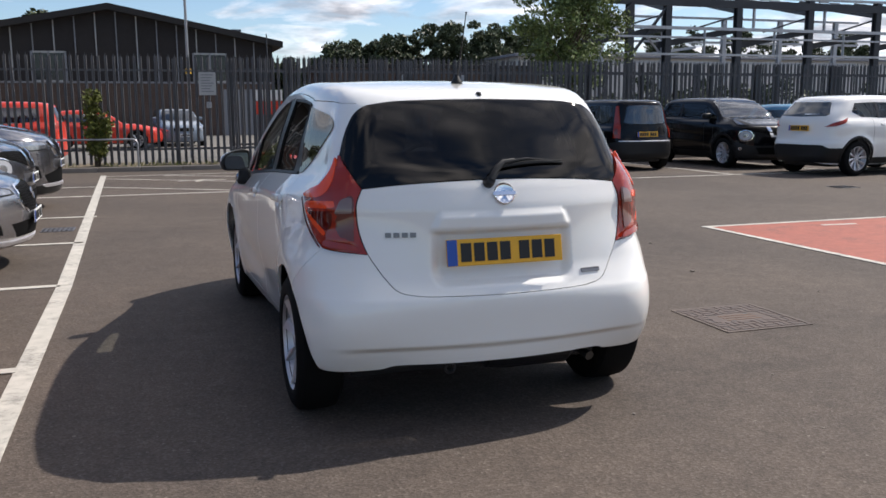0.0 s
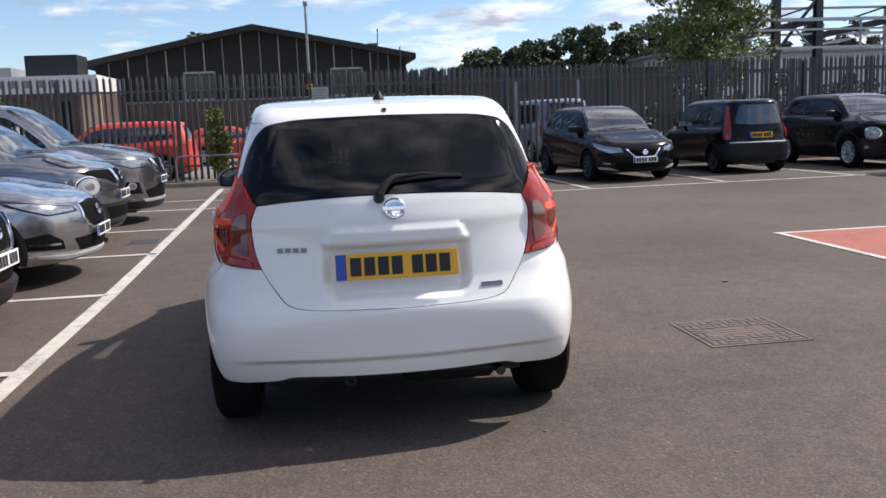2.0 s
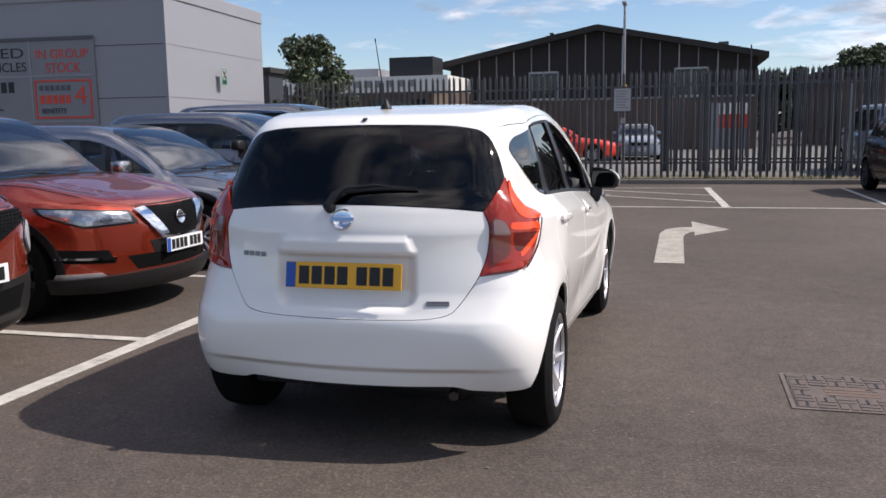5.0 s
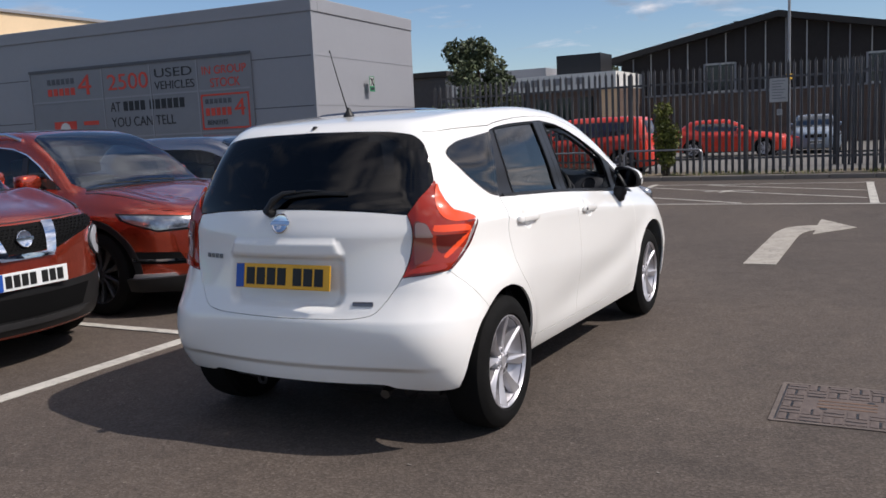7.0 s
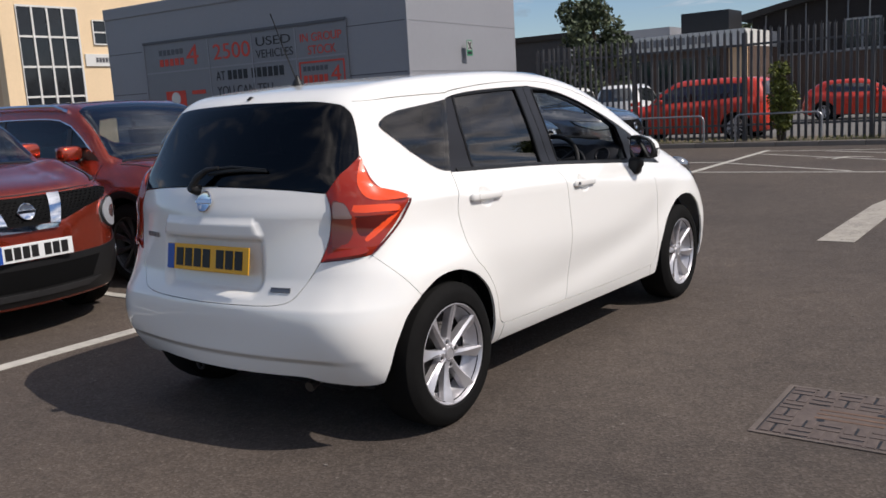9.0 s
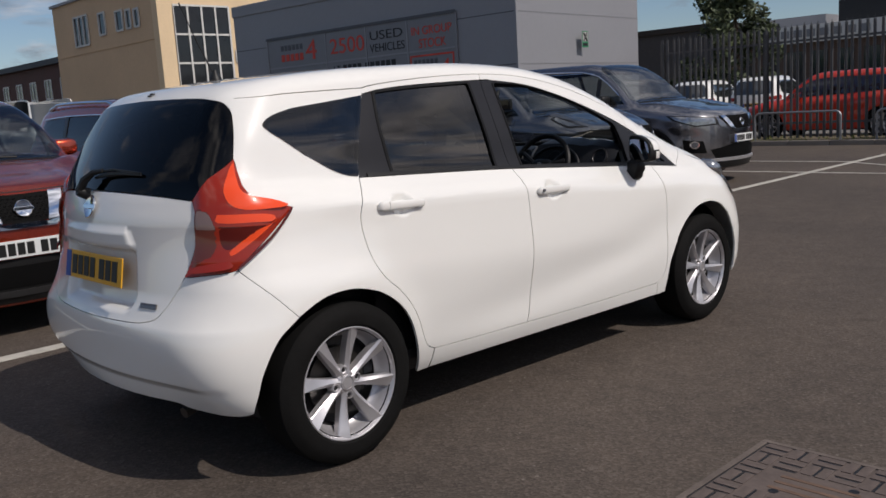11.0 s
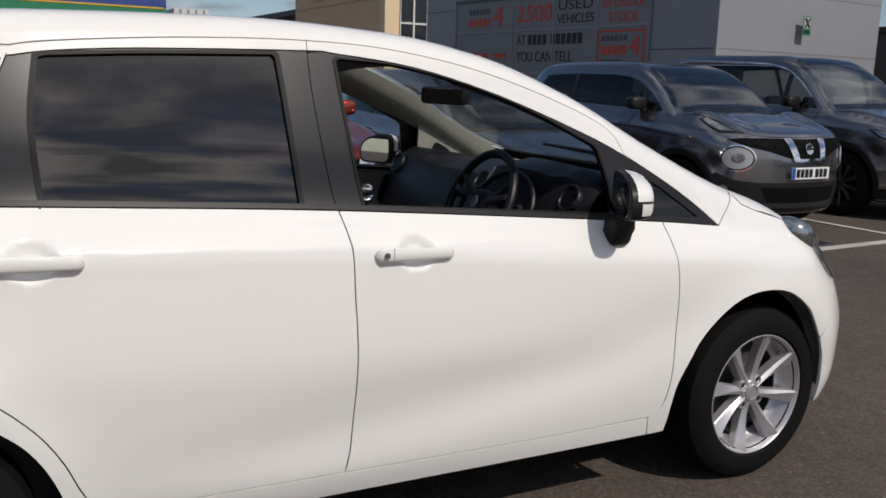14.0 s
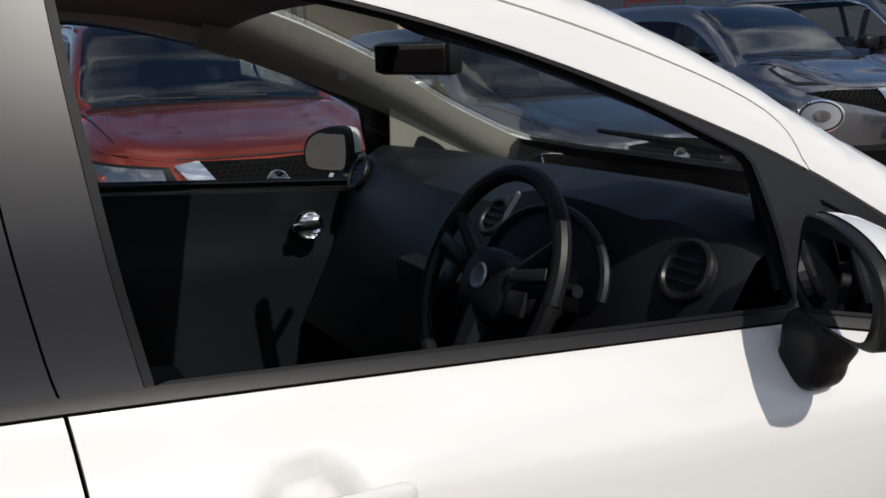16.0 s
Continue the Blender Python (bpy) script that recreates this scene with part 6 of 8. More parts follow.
front_edge = side([(3.03, 0.915), (3.055, 0.938), (3.072, 0.953), (3.089, 0.969), (3.106, 0.984), (3.123, 1.0), (3.14, 1.015)])
roof_half = plan(join(lid_rear[::-1], [(0.645, 1.380)], [p for p in lid_edge if p[0] > 0.66], seam[6:], [p for p in frame_top if p[0] > 2.66 + VS], front_edge[1:]))
roof_half = [p for p in roof_half if p[0] >= 0] + [(0.60, 3.19), (0.3, 3.235), (0.0, 3.25)]
ws_half = curve([(0.0, 2.13), (0.25, 2.135), (0.42, 2.16), (0.495, 2.22)], 5) + curve([(0.495, 2.22), (0.565, 2.55), (0.625, 2.86), (0.645, 3.00)], 5)[1:] + curve([(0.62, 3.06), (0.4, 3.13), (0.0, 3.16)], 5)
patch("roof", HB, both_x(roof_half), "white", car, kind="lid", step=0.035, holes=[both_x(ws_half)], gap=0.001)
patch("windscreen", HB, both_x(ws_half), "glass", car, kind="lid", step=0.04, gap=0.001, off=-0.002, rim=0.004, label="clear windscreen")
patch("cowl", HB, both_x([(0.0, 3.145), (0.4, 3.115), (0.60, 3.048), (0.635, 3.075), (0.585, 3.185), (0.3, 3.228), (0.0, 3.242)]), "trim", car, kind="lid", step=0.04, off=0.004, gap=0, rim=0.004, edge=0, smooth_edge=0, label="black cowl under the windscreen")
patch("scuttle", HB, both_x([(0.0, 3.10), (0.4, 3.07), (0.60, 3.0), (0.655, 3.06), (0.60, 3.205), (0.3, 3.235), (0.0, 3.245)]), "trim", car, kind="lid", step=0.05, off=-0.016, gap=0, rim=0.0, edge=0, smooth_edge=0)
bon_half = [(0.0, 3.258), (0.3, 3.243), (0.60, 3.198)] + plan(join(side([(3.145, 1.012), (3.17, 0.975), (3.24, 0.950), (3.385, 0.913), (3.42, 0.880)]), curve([(4.0, 0.835), (4.2, 0.800), (4.40, 0.755)], 4), [(4.62, 0.765), (HB.v4 - 0.001, 0.77)]))
bon_half = [(max(0.0, x), y) for x, y in bon_half]
patch("bonnet", HB, both_x(bon_half), "white", car, kind="lid", step=0.035, gap=0.002)
fb = join([(3.57 + VS, 0.70)], f_arch_b, [(4.10, 0.24), (4.3, 0.22), (HB.v4 - 0.001, 0.22), (HB.v4 - 0.001, 0.76), (4.62, 0.755), (4.42, 0.72), (4.25, 0.69), (4.10, 0.68)])
for s in (1, -1):
    patch("front_bumper_half", HB, fb if s > 0 else mirror_v(fb), "white", car, step=0.04, gap=0.001)
    gr = [(4.60, 0.60), (HB.v4 - 0.002, 0.60), (HB.v4 - 0.002, 0.75), (4.52, 0.75)]
    patch("grille", HB, gr if s > 0 else mirror_v(gr), "trim", car, step=0.04, off=0.004, rim=0.004)

# ---- its underside and wheel housings ----
part("underbody", box((-0.60, 0.36, 0.19), (0.60, 3.80, 0.31), 0.03), "signblack", car)
part("silencer", lathe([(0.05, 0.0), (0.09, 0.02), (0.10, 0.1), (0.10, 0.42), (0.05, 0.48)], 16, "X", pose(0.02, 0.40, 0.262)), "signblack", car)
part("tailpipe", tube([(0.40, 0.5, 0.26), (0.44, 0.2, 0.275), (0.45, 0.13, 0.26)], 0.022, 10), "steel_disc", car)
part("tow_eye", tube([(-0.22 + 0.022 * cos(a), 0.12, 0.272 + 0.02 * sin(a)) for a in np.linspace(0, 2 * pi, 10)], 0.007, 6), "signblack", car)
for s in (1, -1):
    for yc in (0.635, 3.21):
        bm = bmesh.new()
        n = 20
        rings = []
        for x, r in ((0.50, 0.392), (0.735, 0.385)):
            rings.append([bm.verts.new((s * x, yc + r * cos(a), 0.305 + r * sin(a))) for a in np.linspace(radians(4), radians(176), n)])
        for i in range(n - 1):
            bm.faces.new((rings[0][i], rings[0][i + 1], rings[1][i + 1], rings[1][i]))
        bm.faces.new(rings[0])
        part("wheel_housing", bm, "signblack", car)
part("cargo_floor", box((-0.60, 0.16, 0.33), (0.60, 0.76, 0.36)), "cabin", car)
part("cabin_floor", box((-0.74, 0.75, 0.30), (0.74, 3.0, 0.34)), "cabin", car)


def wheel(parent, m, spokes=8, r=0.312, w=0.195, rim_mat="alloy"):
    """A road wheel, its outer face towards +x."""
    k = r / 0.312
    rt = r
    ri = 0.214 * k
    prof = [(ri - 0.012, -w * 0.5), (ri + 0.03, -w * 0.53), (rt - 0.03, -w * 0.52), (rt - 0.006, -w * 0.42), (rt, -w * 0.2), (rt, w * 0.2), (rt - 0.006, w * 0.40), (rt - 0.028, w * 0.50), (ri + 0.045, w * 0.545), (ri + 0.012, w * 0.52), (ri, w * 0.46), (ri - 0.012, w * 0.40)]
    ty = part("tyre", lathe(prof, 48, "X", None, False), "rubber", parent, "", True, m)
    # thin rolled lip, the bright slope inside it, and the dark barrel behind the spokes
    x_in, x_out = w * 0.33, w * 0.45
    part("rim", lathe([(ri - 0.040, w * 0.10), (ri - 0.030, w * 0.14), (ri - 0.019, w * 0.26), (ri - 0.008, w * 0.43), (ri - 0.003, w * 0.480), (ri - 0.0005, w * 0.494), (ri + 0.003, w * 0.490), (ri + 0.004, w * 0.46), (ri - 0.002, w * 0.38), (ri - 0.012, w * 0.20), (ri - 0.030, w * 0.08), (ri - 0.040, w * 0.06)], 56, "X", None, False), rim_mat, parent, "", True, m)
    part("barrel", lathe([(ri - 0.012, -w * 0.48), (ri - 0.004, -w * 0.46), (ri - 0.034, w * 0.04), (ri - 0.041, w * 0.08), (ri - 0.043, -w * 0.3)], 40, "X", None, False), "alloy_dark", parent, "", True, m)
    part("brake_disc", lathe([(0.0, -0.01), (0.13 * k, -0.01), (0.13 * k, 0.004), (0.0, 0.004)], 32, "X"), "steel_disc", parent, "", False, m)
    part("barrel_back", lathe([(0.0, -0.04), (ri - 0.02, -0.04), (ri - 0.02, -0.03), (0.0, -0.03)], 32, "X"), "signblack", parent, "", False, m)
    # spokes that widen to the rim, each with a ridge that wanders from its middle to one edge
    bm = bmesh.new()
    add_lathe(bm, [(0.0, x_in + 0.004), (0.040 * k, x_in + 0.003), (0.046 * k, x_in - 0.003), (0.048 * k, x_in - 0.03)], 32, "X")
    line = curve([(0.030, 0.0170, 0.0170, 0.0, x_in + 0.003), (0.052, 0.0150, 0.0150, 0.0, x_in + 0.002), (0.075, 0.0140, 0.0145, 0.001, x_in + 0.003), (0.11, 0.0160, 0.0175, 0.005, x_in + 0.007), (0.15, 0.0195, 0.0215, 0.012, x_in + 0.014), (0.185, 0.0235, 0.0250, 0.018, x_out - 0.001), (0.2105, 0.0265, 0.0280, 0.023, x_out + 0.004)], 4)
    for i in range(spokes):
        a = 2 * pi * (i + 0.5) / spokes
        def at(rad, side_off, x):
            return bm.verts.new((x, rad * cos(a) - side_off * sin(a), rad * sin(a) + side_off * cos(a)))
        secs = []
        for rad, wl, wr, rg, x in line:
            fall = 0.004 + 0.012 * (rad / 0.206)
            secs.append([at(rad * k, -wl, x - 0.040), at(rad * k, -wl, x - fall), at(rad * k, -wl + 0.004, x - fall + 0.0035), at(rad * k, rg, x + 0.003), at(rad * k, wr, x - 0.006), at(rad * k, wr, x - 0.040)])
        for p, q in zip(secs, secs[1:]):
            for j in range(5):
                bm.faces.new((p[j], p[j + 1], q[j + 1], q[j]))
    bmesh.ops.recalc_face_normals(bm, faces=bm.faces)
    part("spokes", bm, rim_mat, parent, "", False, m)
    part("centre_cap", lathe([(0.0, x_in + 0.010), (0.021 * k, x_in + 0.010), (0.023 * k, x_in + 0.006), (0.025 * k, x_in + 0.012), (0.029 * k, x_in + 0.011), (0.031 * k, x_in + 0.002)], 28, "X"), rim_mat, parent, "", True, m)
    for i in range(4):
        a = i * pi / 2
        mm = m @ pose(0, 0.051 * k * cos(a), 0.051 * k * sin(a))
        seat = part("nut_seat", lathe([(0.0115, x_in - 0.006), (0.0125, x_in + 0.004), (0.0155, x_in + 0.004), (0.0185, x_in - 0.002), (0.0195, x_in - 0.03)], 18, "X", None, False), rim_mat, parent, "", True, mm)
        part("wheel_nut", lathe([(0.0, x_in + 0.001), (0.007, x_in + 0.001), (0.0085, x_in - 0.003), (0.0125, x_in - 0.005)], 10, "X"), "alloy_dark", seat)
    return ty


TURN = {1: pose(0, 0, 0), -1: pose(0, 0, 0, 0, 0, 180)}
for s in (1, -1):
    for yc in (0.622, 3.22):
        wheel(car, pose(s * 0.732, yc, 0.312) @ TURN[s] @ pose(0, 0, 0, 17 * yc, 0, 0))


def on_body(v, z, off=0.0):
    """A pose on the wall: x along the wall, z up it, -y outwards."""
    p = HB.wall(np.array([v]), np.array([z]))
    n = Vector(HB.normal(p)[0])
    p = Vector(p[0])
    up = (Vector((0, 0, 1)) - n * n.z).normalized()
    xx = up.cross(n)
    m = Matrix((xx, -n, up)).transposed().to_4x4()
    m.translation = p + n * off
    return m


# ---- handles ----
def handle(v0, v1, z0, z1, hole, s):
    """A pull handle: a flattened grip that stands off the door, and the cap at its rear end."""
    def grip(u0, u1, n, mat, parent):
        bm = bmesh.new()
        rings = []
        for u in 0.5 - 0.5 * np.cos(np.linspace(math.acos(1 - 2 * u0), math.acos(1 - 2 * u1), n)):
            p = HB.wall(np.array([v0 + (v1 - v0) * u]), np.array([z0 + (z1 - z0) * u]))
            nr = HB.normal(p)[0]
            end = math.sqrt(max(0.0, 1 - max(0.0, abs(u - 0.5) * 2 - 0.80) ** 2 / 0.20 ** 2))
            hh = (0.0195 - 0.004 * u) * (0.10 + 0.90 * end)
            th = 0.0095 * (0.4 + 0.6 * end)
            c = p[0] + nr * (0.002 + 0.011 * end)
            ring = []
            for k in range(14):
                a = 2 * pi * k / 14
                sg = lambda w: (1 if w >= 0 else -1) * abs(w) ** 0.75
                q = c + nr * (th * sg(cos(a)))
                ring.append(bm.verts.new((s * q[0], q[1], q[2] + hh * sg(sin(a)))))
            rings.append(ring)
        for a, b in zip(rings, rings[1:]):
            for k in range(14):
                f = (a[k], a[(k + 1) % 14], b[(k + 1) % 14], b[k])
                bm.faces.new(f if s > 0 else f[::-1])
        bm.faces.new(rings[0][::-1])
        bm.faces.new(rings[-1])
        bmesh.ops.recalc_face_normals(bm, faces=bm.faces)
        return part("door_handle" if parent is car else "handle_cap", bm, mat, parent, "", True)
    h = grip(0.205, 1.0, 20, "white", car)
    grip(0.0, 0.196, 9, "white", h)
    if hole:
        p = HB.wall(np.array([v0 + 0.024]), np.array([z0]))
        q = p[0] + HB.normal(p)[0] * 0.0150
        part("lock", lathe([(0.0, 0.0145), (0.0075, 0.0145), (0.0075, 0.010)], 12, "X", pose(s * q[0], q[1], q[2], 0, 0, 0 if s > 0 else 180)), "signdark", h)
    return h


for s in (1, -1):
    handle(0.822 + VS, 1.05 + VS, 0.955, 0.946, False, s)
    handle(1.742 + VS, 1.972 + VS, 0.913, 0.905, True, s)


# ---- door mirrors ----
def blob(sx, sy, sz, power=2.6, nu=28, nv=18):
    """A rounded housing (superellipsoid)."""
    bm = bmesh.new()
    sg = lambda c: (1 if c >= 0 else -1) * abs(c) ** (2.0 / power)
    rows = []
    for j in range(1, nv):
        b = -pi / 2 + pi * j / nv
        rows.append([bm.verts.new((sx * sg(cos(b)) * sg(cos(2 * pi * i / nu)), sy * sg(cos(b)) * sg(sin(2 * pi * i / nu)), sz * sg(sin(b)))) for i in range(nu)])
    lo, hi = bm.verts.new((0, 0, -sz)), bm.verts.new((0, 0, sz))
    for a, b in zip(rows, rows[1:]):
        for i in range(nu):
            bm.faces.new((a[i], a[(i + 1) % nu], b[(i + 1) % nu], b[i]))
    for i in range(nu):
        bm.faces.new((lo, rows[0][(i + 1) % nu], rows[0][i]))
        bm.faces.new((hi, rows[-1][i], rows[-1][(i + 1) % nu]))
    return bm


def mirror_shell(m0, grow, y_from, z_from=None):
    """The mirror's head: a rounded wedge, higher at its inner end, drawn out of its outline in steps."""
    edge = join(curve([(-0.092, -0.046), (-0.096, 0.0), (-0.090, 0.052), (-0.070, 0.068), (-0.010, 0.066), (0.050, 0.050), (0.088, 0.024), (0.101, -0.010), (0.098, -0.044), (0.078, -0.062), (0.0, -0.066), (-0.072, -0.062), (-0.092, -0.046)], 5))
    bm = bmesh.new()
    rings = []
    for y, k in ((-0.036, 0.96), (-0.033, 1.0), (-0.018, 1.0), (-0.004, 0.985), (0.012, 0.94), (0.026, 0.85), (0.036, 0.70), (0.043, 0.45), (0.046, 0.15)):
        if y >= y_from:
            rings.append([bm.verts.new((x * k * grow, y * grow + (grow - 1) * 0.02, z * k * grow)) for x, z in edge])
    n = len(edge)
    for a, b in zip(rings, rings[1:]):
        for i in range(n):
            bm.faces.new((a[i], a[(i + 1) % n], b[(i + 1) % n], b[i]))
    bm.faces.new(rings[-1])
    if y_from < -0.03:
        bm.faces.new(rings[0][::-1])
    if z_from is not None:
        bmesh.ops.bisect_plane(bm, geom=bm.verts[:] + bm.edges[:] + bm.faces[:], plane_co=(0, 0, z_from), plane_no=(0, 0, 1), clear_inner=True)
    bmesh.ops.recalc_face_normals(bm, faces=bm.faces)
    bmesh.ops.transform(bm, matrix=m0, verts=bm.verts)
    return bm, edge


def door_mirror(s):
    m0 = pose(s * 0.878, 2.545, 1.045) @ Matrix.Diagonal((s, 1, 1, 1)) @ pose(0, 0, 0, 0, 0, -23)
    bm, edge = mirror_shell(m0, 1.0, -0.04)
    root = part("door_mirror", bm, "trim", car, "door mirror with a white cap over black", True)
    part("cap", mirror_shell(m0, 1.03, -0.02, -0.004)[0], "white", root, "white painted mirror cap", True)
    low_cap = mirror_shell(m0, 1.026, -0.006)[0]
    for z, up in ((-0.011, -1), (-0.046, 1)):
        bmesh.ops.bisect_plane(low_cap, geom=low_cap.verts[:] + low_cap.edges[:] + low_cap.faces[:], plane_co=m0 @ Vector((0, 0, z)), plane_no=(0, 0, up), clear_inner=True)
    part("lower_cap", low_cap, "white", root, "", True)
    gl = prism([(x * 0.86, z * 0.86) for x, z in edge], 0.004, "Y")
    bmesh.ops.transform(gl, matrix=m0 @ pose(0, -0.0385, 0, -3, 0, 0), verts=gl.verts)
    part("mirror_glass", gl, "mirror", root, "silvered mirror glass")
    ft = blob(0.040, 0.040, 0.054, 3.6)
    for v in ft.verts:
        v.co.x -= (v.co.z < 0) * 0.012
    bmesh.ops.transform(ft, matrix=pose(s * 0.815, 2.555, 0.938), verts=ft.verts)
    part("foot", ft, "trim", root, "", True)


for s in (1, -1):
    door_mirror(s)
# the bulge of each clear headlamp over the corner of the wing
for s in (1, -1):
    lens = blob(0.085, 0.130, 0.060, 2.3)
    bmesh.ops.transform(lens, matrix=pose(s * 0.700, 3.482, 0.832, -30, s * 14, s * 22), verts=lens.verts)
    part("headlamp_lens", lens, "lamp", car, "bulging clear lamp lens", True)


# ---- number plates, badges, wiper, aerial ----
def number_plate(parent, m, field, blue=True, two=7):
    """A plate with plain bars for its characters."""
    pl = part("number_plate", box((-0.26, -0.006, -0.0555), (0.26, 0.0, 0.0555), 0.003), field, parent, "", False, m)
    if blue:
        part("blue_band", box((-0.258, -0.0085, -0.0535), (-0.214, -0.0065, 0.0535)), "plateblue", pl)
    x = -0.198
    for k in range(7):
        if k == 4:
            x += 0.028
        b = part("character_bar", box((x, -0.0085, -0.0385), (x + 0.046, -0.0065, 0.0385)), "ink", pl)
        x += 0.058
    return pl


number_plate(car, pose(0, 0.046, 0.781, -10, 0, 0), "yellow")


def ring_badge(parent, m, r=0.046, field="trim"):
    b = part("badge", lathe([(r - 0.009, 0.0), (r, -0.003), (r, -0.007), (r - 0.004, -0.010), (r - 0.010, -0.007)], 32, "Y"), "chrome", parent, "chrome ring badge with a bar", True, m)
    part("badge_bar", box((-r * 1.12, -0.011, -r * 0.2), (r * 1.12, -0.003, r * 0.2), 0.002), "chrome", b)
    part("badge_field", lathe([(0.0, -0.002), (r - 0.008, -0.002), (r - 0.008, 0.0)], 24, "Y"), field, b)
    return b


ring_badge(car, on_body(0.0, 1.016, 0.002), 0.046, "white")
for k in range(4):
    part("model_badge_bar", box((-0.495 + 0.034 * k, -0.003, -0.010), (-0.495 + 0.034 * k + 0.025, 0.0, 0.010), 0.001), "badge", car, "", False, on_body(-0.435, 0.858, 0.002) @ pose(0.44, 0, 0))
part("trim_badge", box((-0.048, -0.004, -0.010), (0.048, 0.0, 0.010), 0.002), "badge", car, "", False, on_body(0.405, 0.672, 0.001))
part("trim_badge_bar", box((-0.044, -0.0055, 0.002), (0.044, -0.0042, 0.007)), "signdark", car, "", False, on_body(0.405, 0.672, 0.001))


def wiper():
    m = on_body(-0.062, 1.062, 0.0)
    root = part("rear_wiper", lathe([(0.0, -0.045), (0.018, -0.044), (0.022, -0.03), (0.024, 0.0)], 16, "Y"), "trim", car, "black rear wiper resting on the glass", True, m)
    def q(v, z, o):
        return tuple(m.inverted() @ (on_body(v, z, o).translation))
    part("arm", tube([q(-0.062, 1.062, 0.036), q(-0.035, 1.10, 0.04), q(0.005, 1.128, 0.036), q(0.06, 1.138, 0.028)], [0.016, 0.017, 0.012, 0.008], 8), "trim", root, "", True)
    part("blade", tube([q(0.0, 1.118, 0.016), q(0.1, 1.132, 0.014), q(0.2, 1.136, 0.012), q(0.305, 1.130, 0.01)], [0.006, 0.010, 0.009, 0.004], 6), "trim", root)
    part("blade_spine", tube([q(0.03, 1.135, 0.022), q(0.12, 1.145, 0.020), q(0.3, 1.137, 0.012)], [0.006, 0.006, 0.003], 6), "trim", root)


wiper()


def roof_at(x, y):
    return HB.lid(np.array([x]), np.array([y]))[0]


ra = roof_at(0, 0.655)
aer = part("aerial_base", lathe([(0.028, 0.0), (0.025, 0.010), (0.013, 0.028), (0.008, 0.042), (0.0, 0.045)], 20, "Z", Matrix.Translation(ra)), "trim", car, "black roof aerial", True)
part("aerial_whip", tube([Vector(ra) + Vector((0, -0.012, 0.035)), Vector(ra) + Vector((0, -0.074, 0.17)), Vector(ra) + Vector((0, -0.130, 0.305))], [0.0038, 0.0028, 0.0020], 6), "trim", aer)
part("aerial_tip", tube([Vector(ra) + Vector((0, -0.129, 0.302)), Vector(ra) + Vector((0, -0.134, 0.314))], 0.0032, 6), "trim", aer)
for z, r in ((1.432, 0.010), (1.417, 0.008)):
    p = HB.lid(np.array([0.0]), np.array([0.365 if z > 1.42 else 0.352]))[0]
    part("washer_jet", lathe([(0.0, 0.008), (r, 0.006), (r * 1.2, 0.0)], 12, "Z", Matrix.Translation(p)), "trim", car)

# ---- cabin ----
def seat(x, y, parent, w=0.25):
    root = part("seat", box((x - w, y - 0.25, 0.42), (x + w, y + 0.28, 0.60), 0.07), "cloth", parent, "", True)
    bm = box((-w + 0.01, -0.08, 0.0), (w - 0.01, 0.08, 0.62), 0.07)
    part("backrest", bm, "cloth", root, "", True, pose(x, y - 0.24, 0.55, 14, 0, 0))
    part("headrest", box((-0.13, -0.05, 0.0), (0.13, 0.05, 0.19), 0.045), "cloth", root, "", True, pose(x, y - 0.40, 1.16, 8, 0, 0))
    for d in (-0.05, 0.05):
        part("headrest_rod", tube([(x + d, y - 0.38, 1.1), (x + d, y - 0.40, 1.2)], 0.006, 6), "chrome", root)
    return root


seat(0.36, 1.72, car)
seat(-0.36, 1.72, car)
part("rear_bench", box((-0.62, 0.78, 0.46), (0.62, 1.22, 0.62), 0.07), "cloth", car, "", True)
part("rear_backrest", box((-0.62, -0.07, 0.0), (0.62, 0.08, 0.62), 0.06), "cloth", car, "", True, pose(0, 0.80, 0.56, 14, 0, 0))
for x in (-0.38, 0.0, 0.38):
    part("rear_headrest", box((-0.12, -0.045, 0.0), (0.12, 0.045, 0.15), 0.04), "cloth", car, "", True, pose(x, 0.66, 1.17, 8, 0, 0))
# dashboard: a swept section with a hood over the dials
dash_prof = [(2.36, 0.62), (2.40, 0.82), (2.45, 0.97), (2.50, 1.03), (2.60, 1.055), (2.80, 1.05), (2.98, 1.02), (3.08, 0.985), (3.08, 0.62)]
bm = bmesh.new()
rings = []
for x in np.linspace(-0.70, 0.70, 57):
    hood = math.exp(-((x - 0.37) / 0.20) ** 4)
    pod = math.exp(-((abs(x) - 0.62) / 0.085) ** 4)
    ring = []
    for i, (y, z) in enumerate(dash_prof):
        y += (-0.03 * hood if i in (2, 3) else 0) + (0.06 * (x / 0.7) ** 2 if i in (1, 2, 3) else 0)
        z += (0.055 * hood if i in (3, 4) else 0.02 * hood if i == 5 else 0) + (0.035 * pod if i in (3, 4) else 0.01 * pod if i == 5 else 0) - 0.02 * (x / 0.7) ** 2
        ring.append(bm.verts.new((x, y, z)))
    rings.append(ring)
for a, b in zip(rings, rings[1:]):
    for i in range(len(a) - 1):
        bm.faces.new((a[i], a[i + 1], b[i + 1], b[i]))
part("dashboard", bm, "cabin", car, "dark moulded dashboard", True)
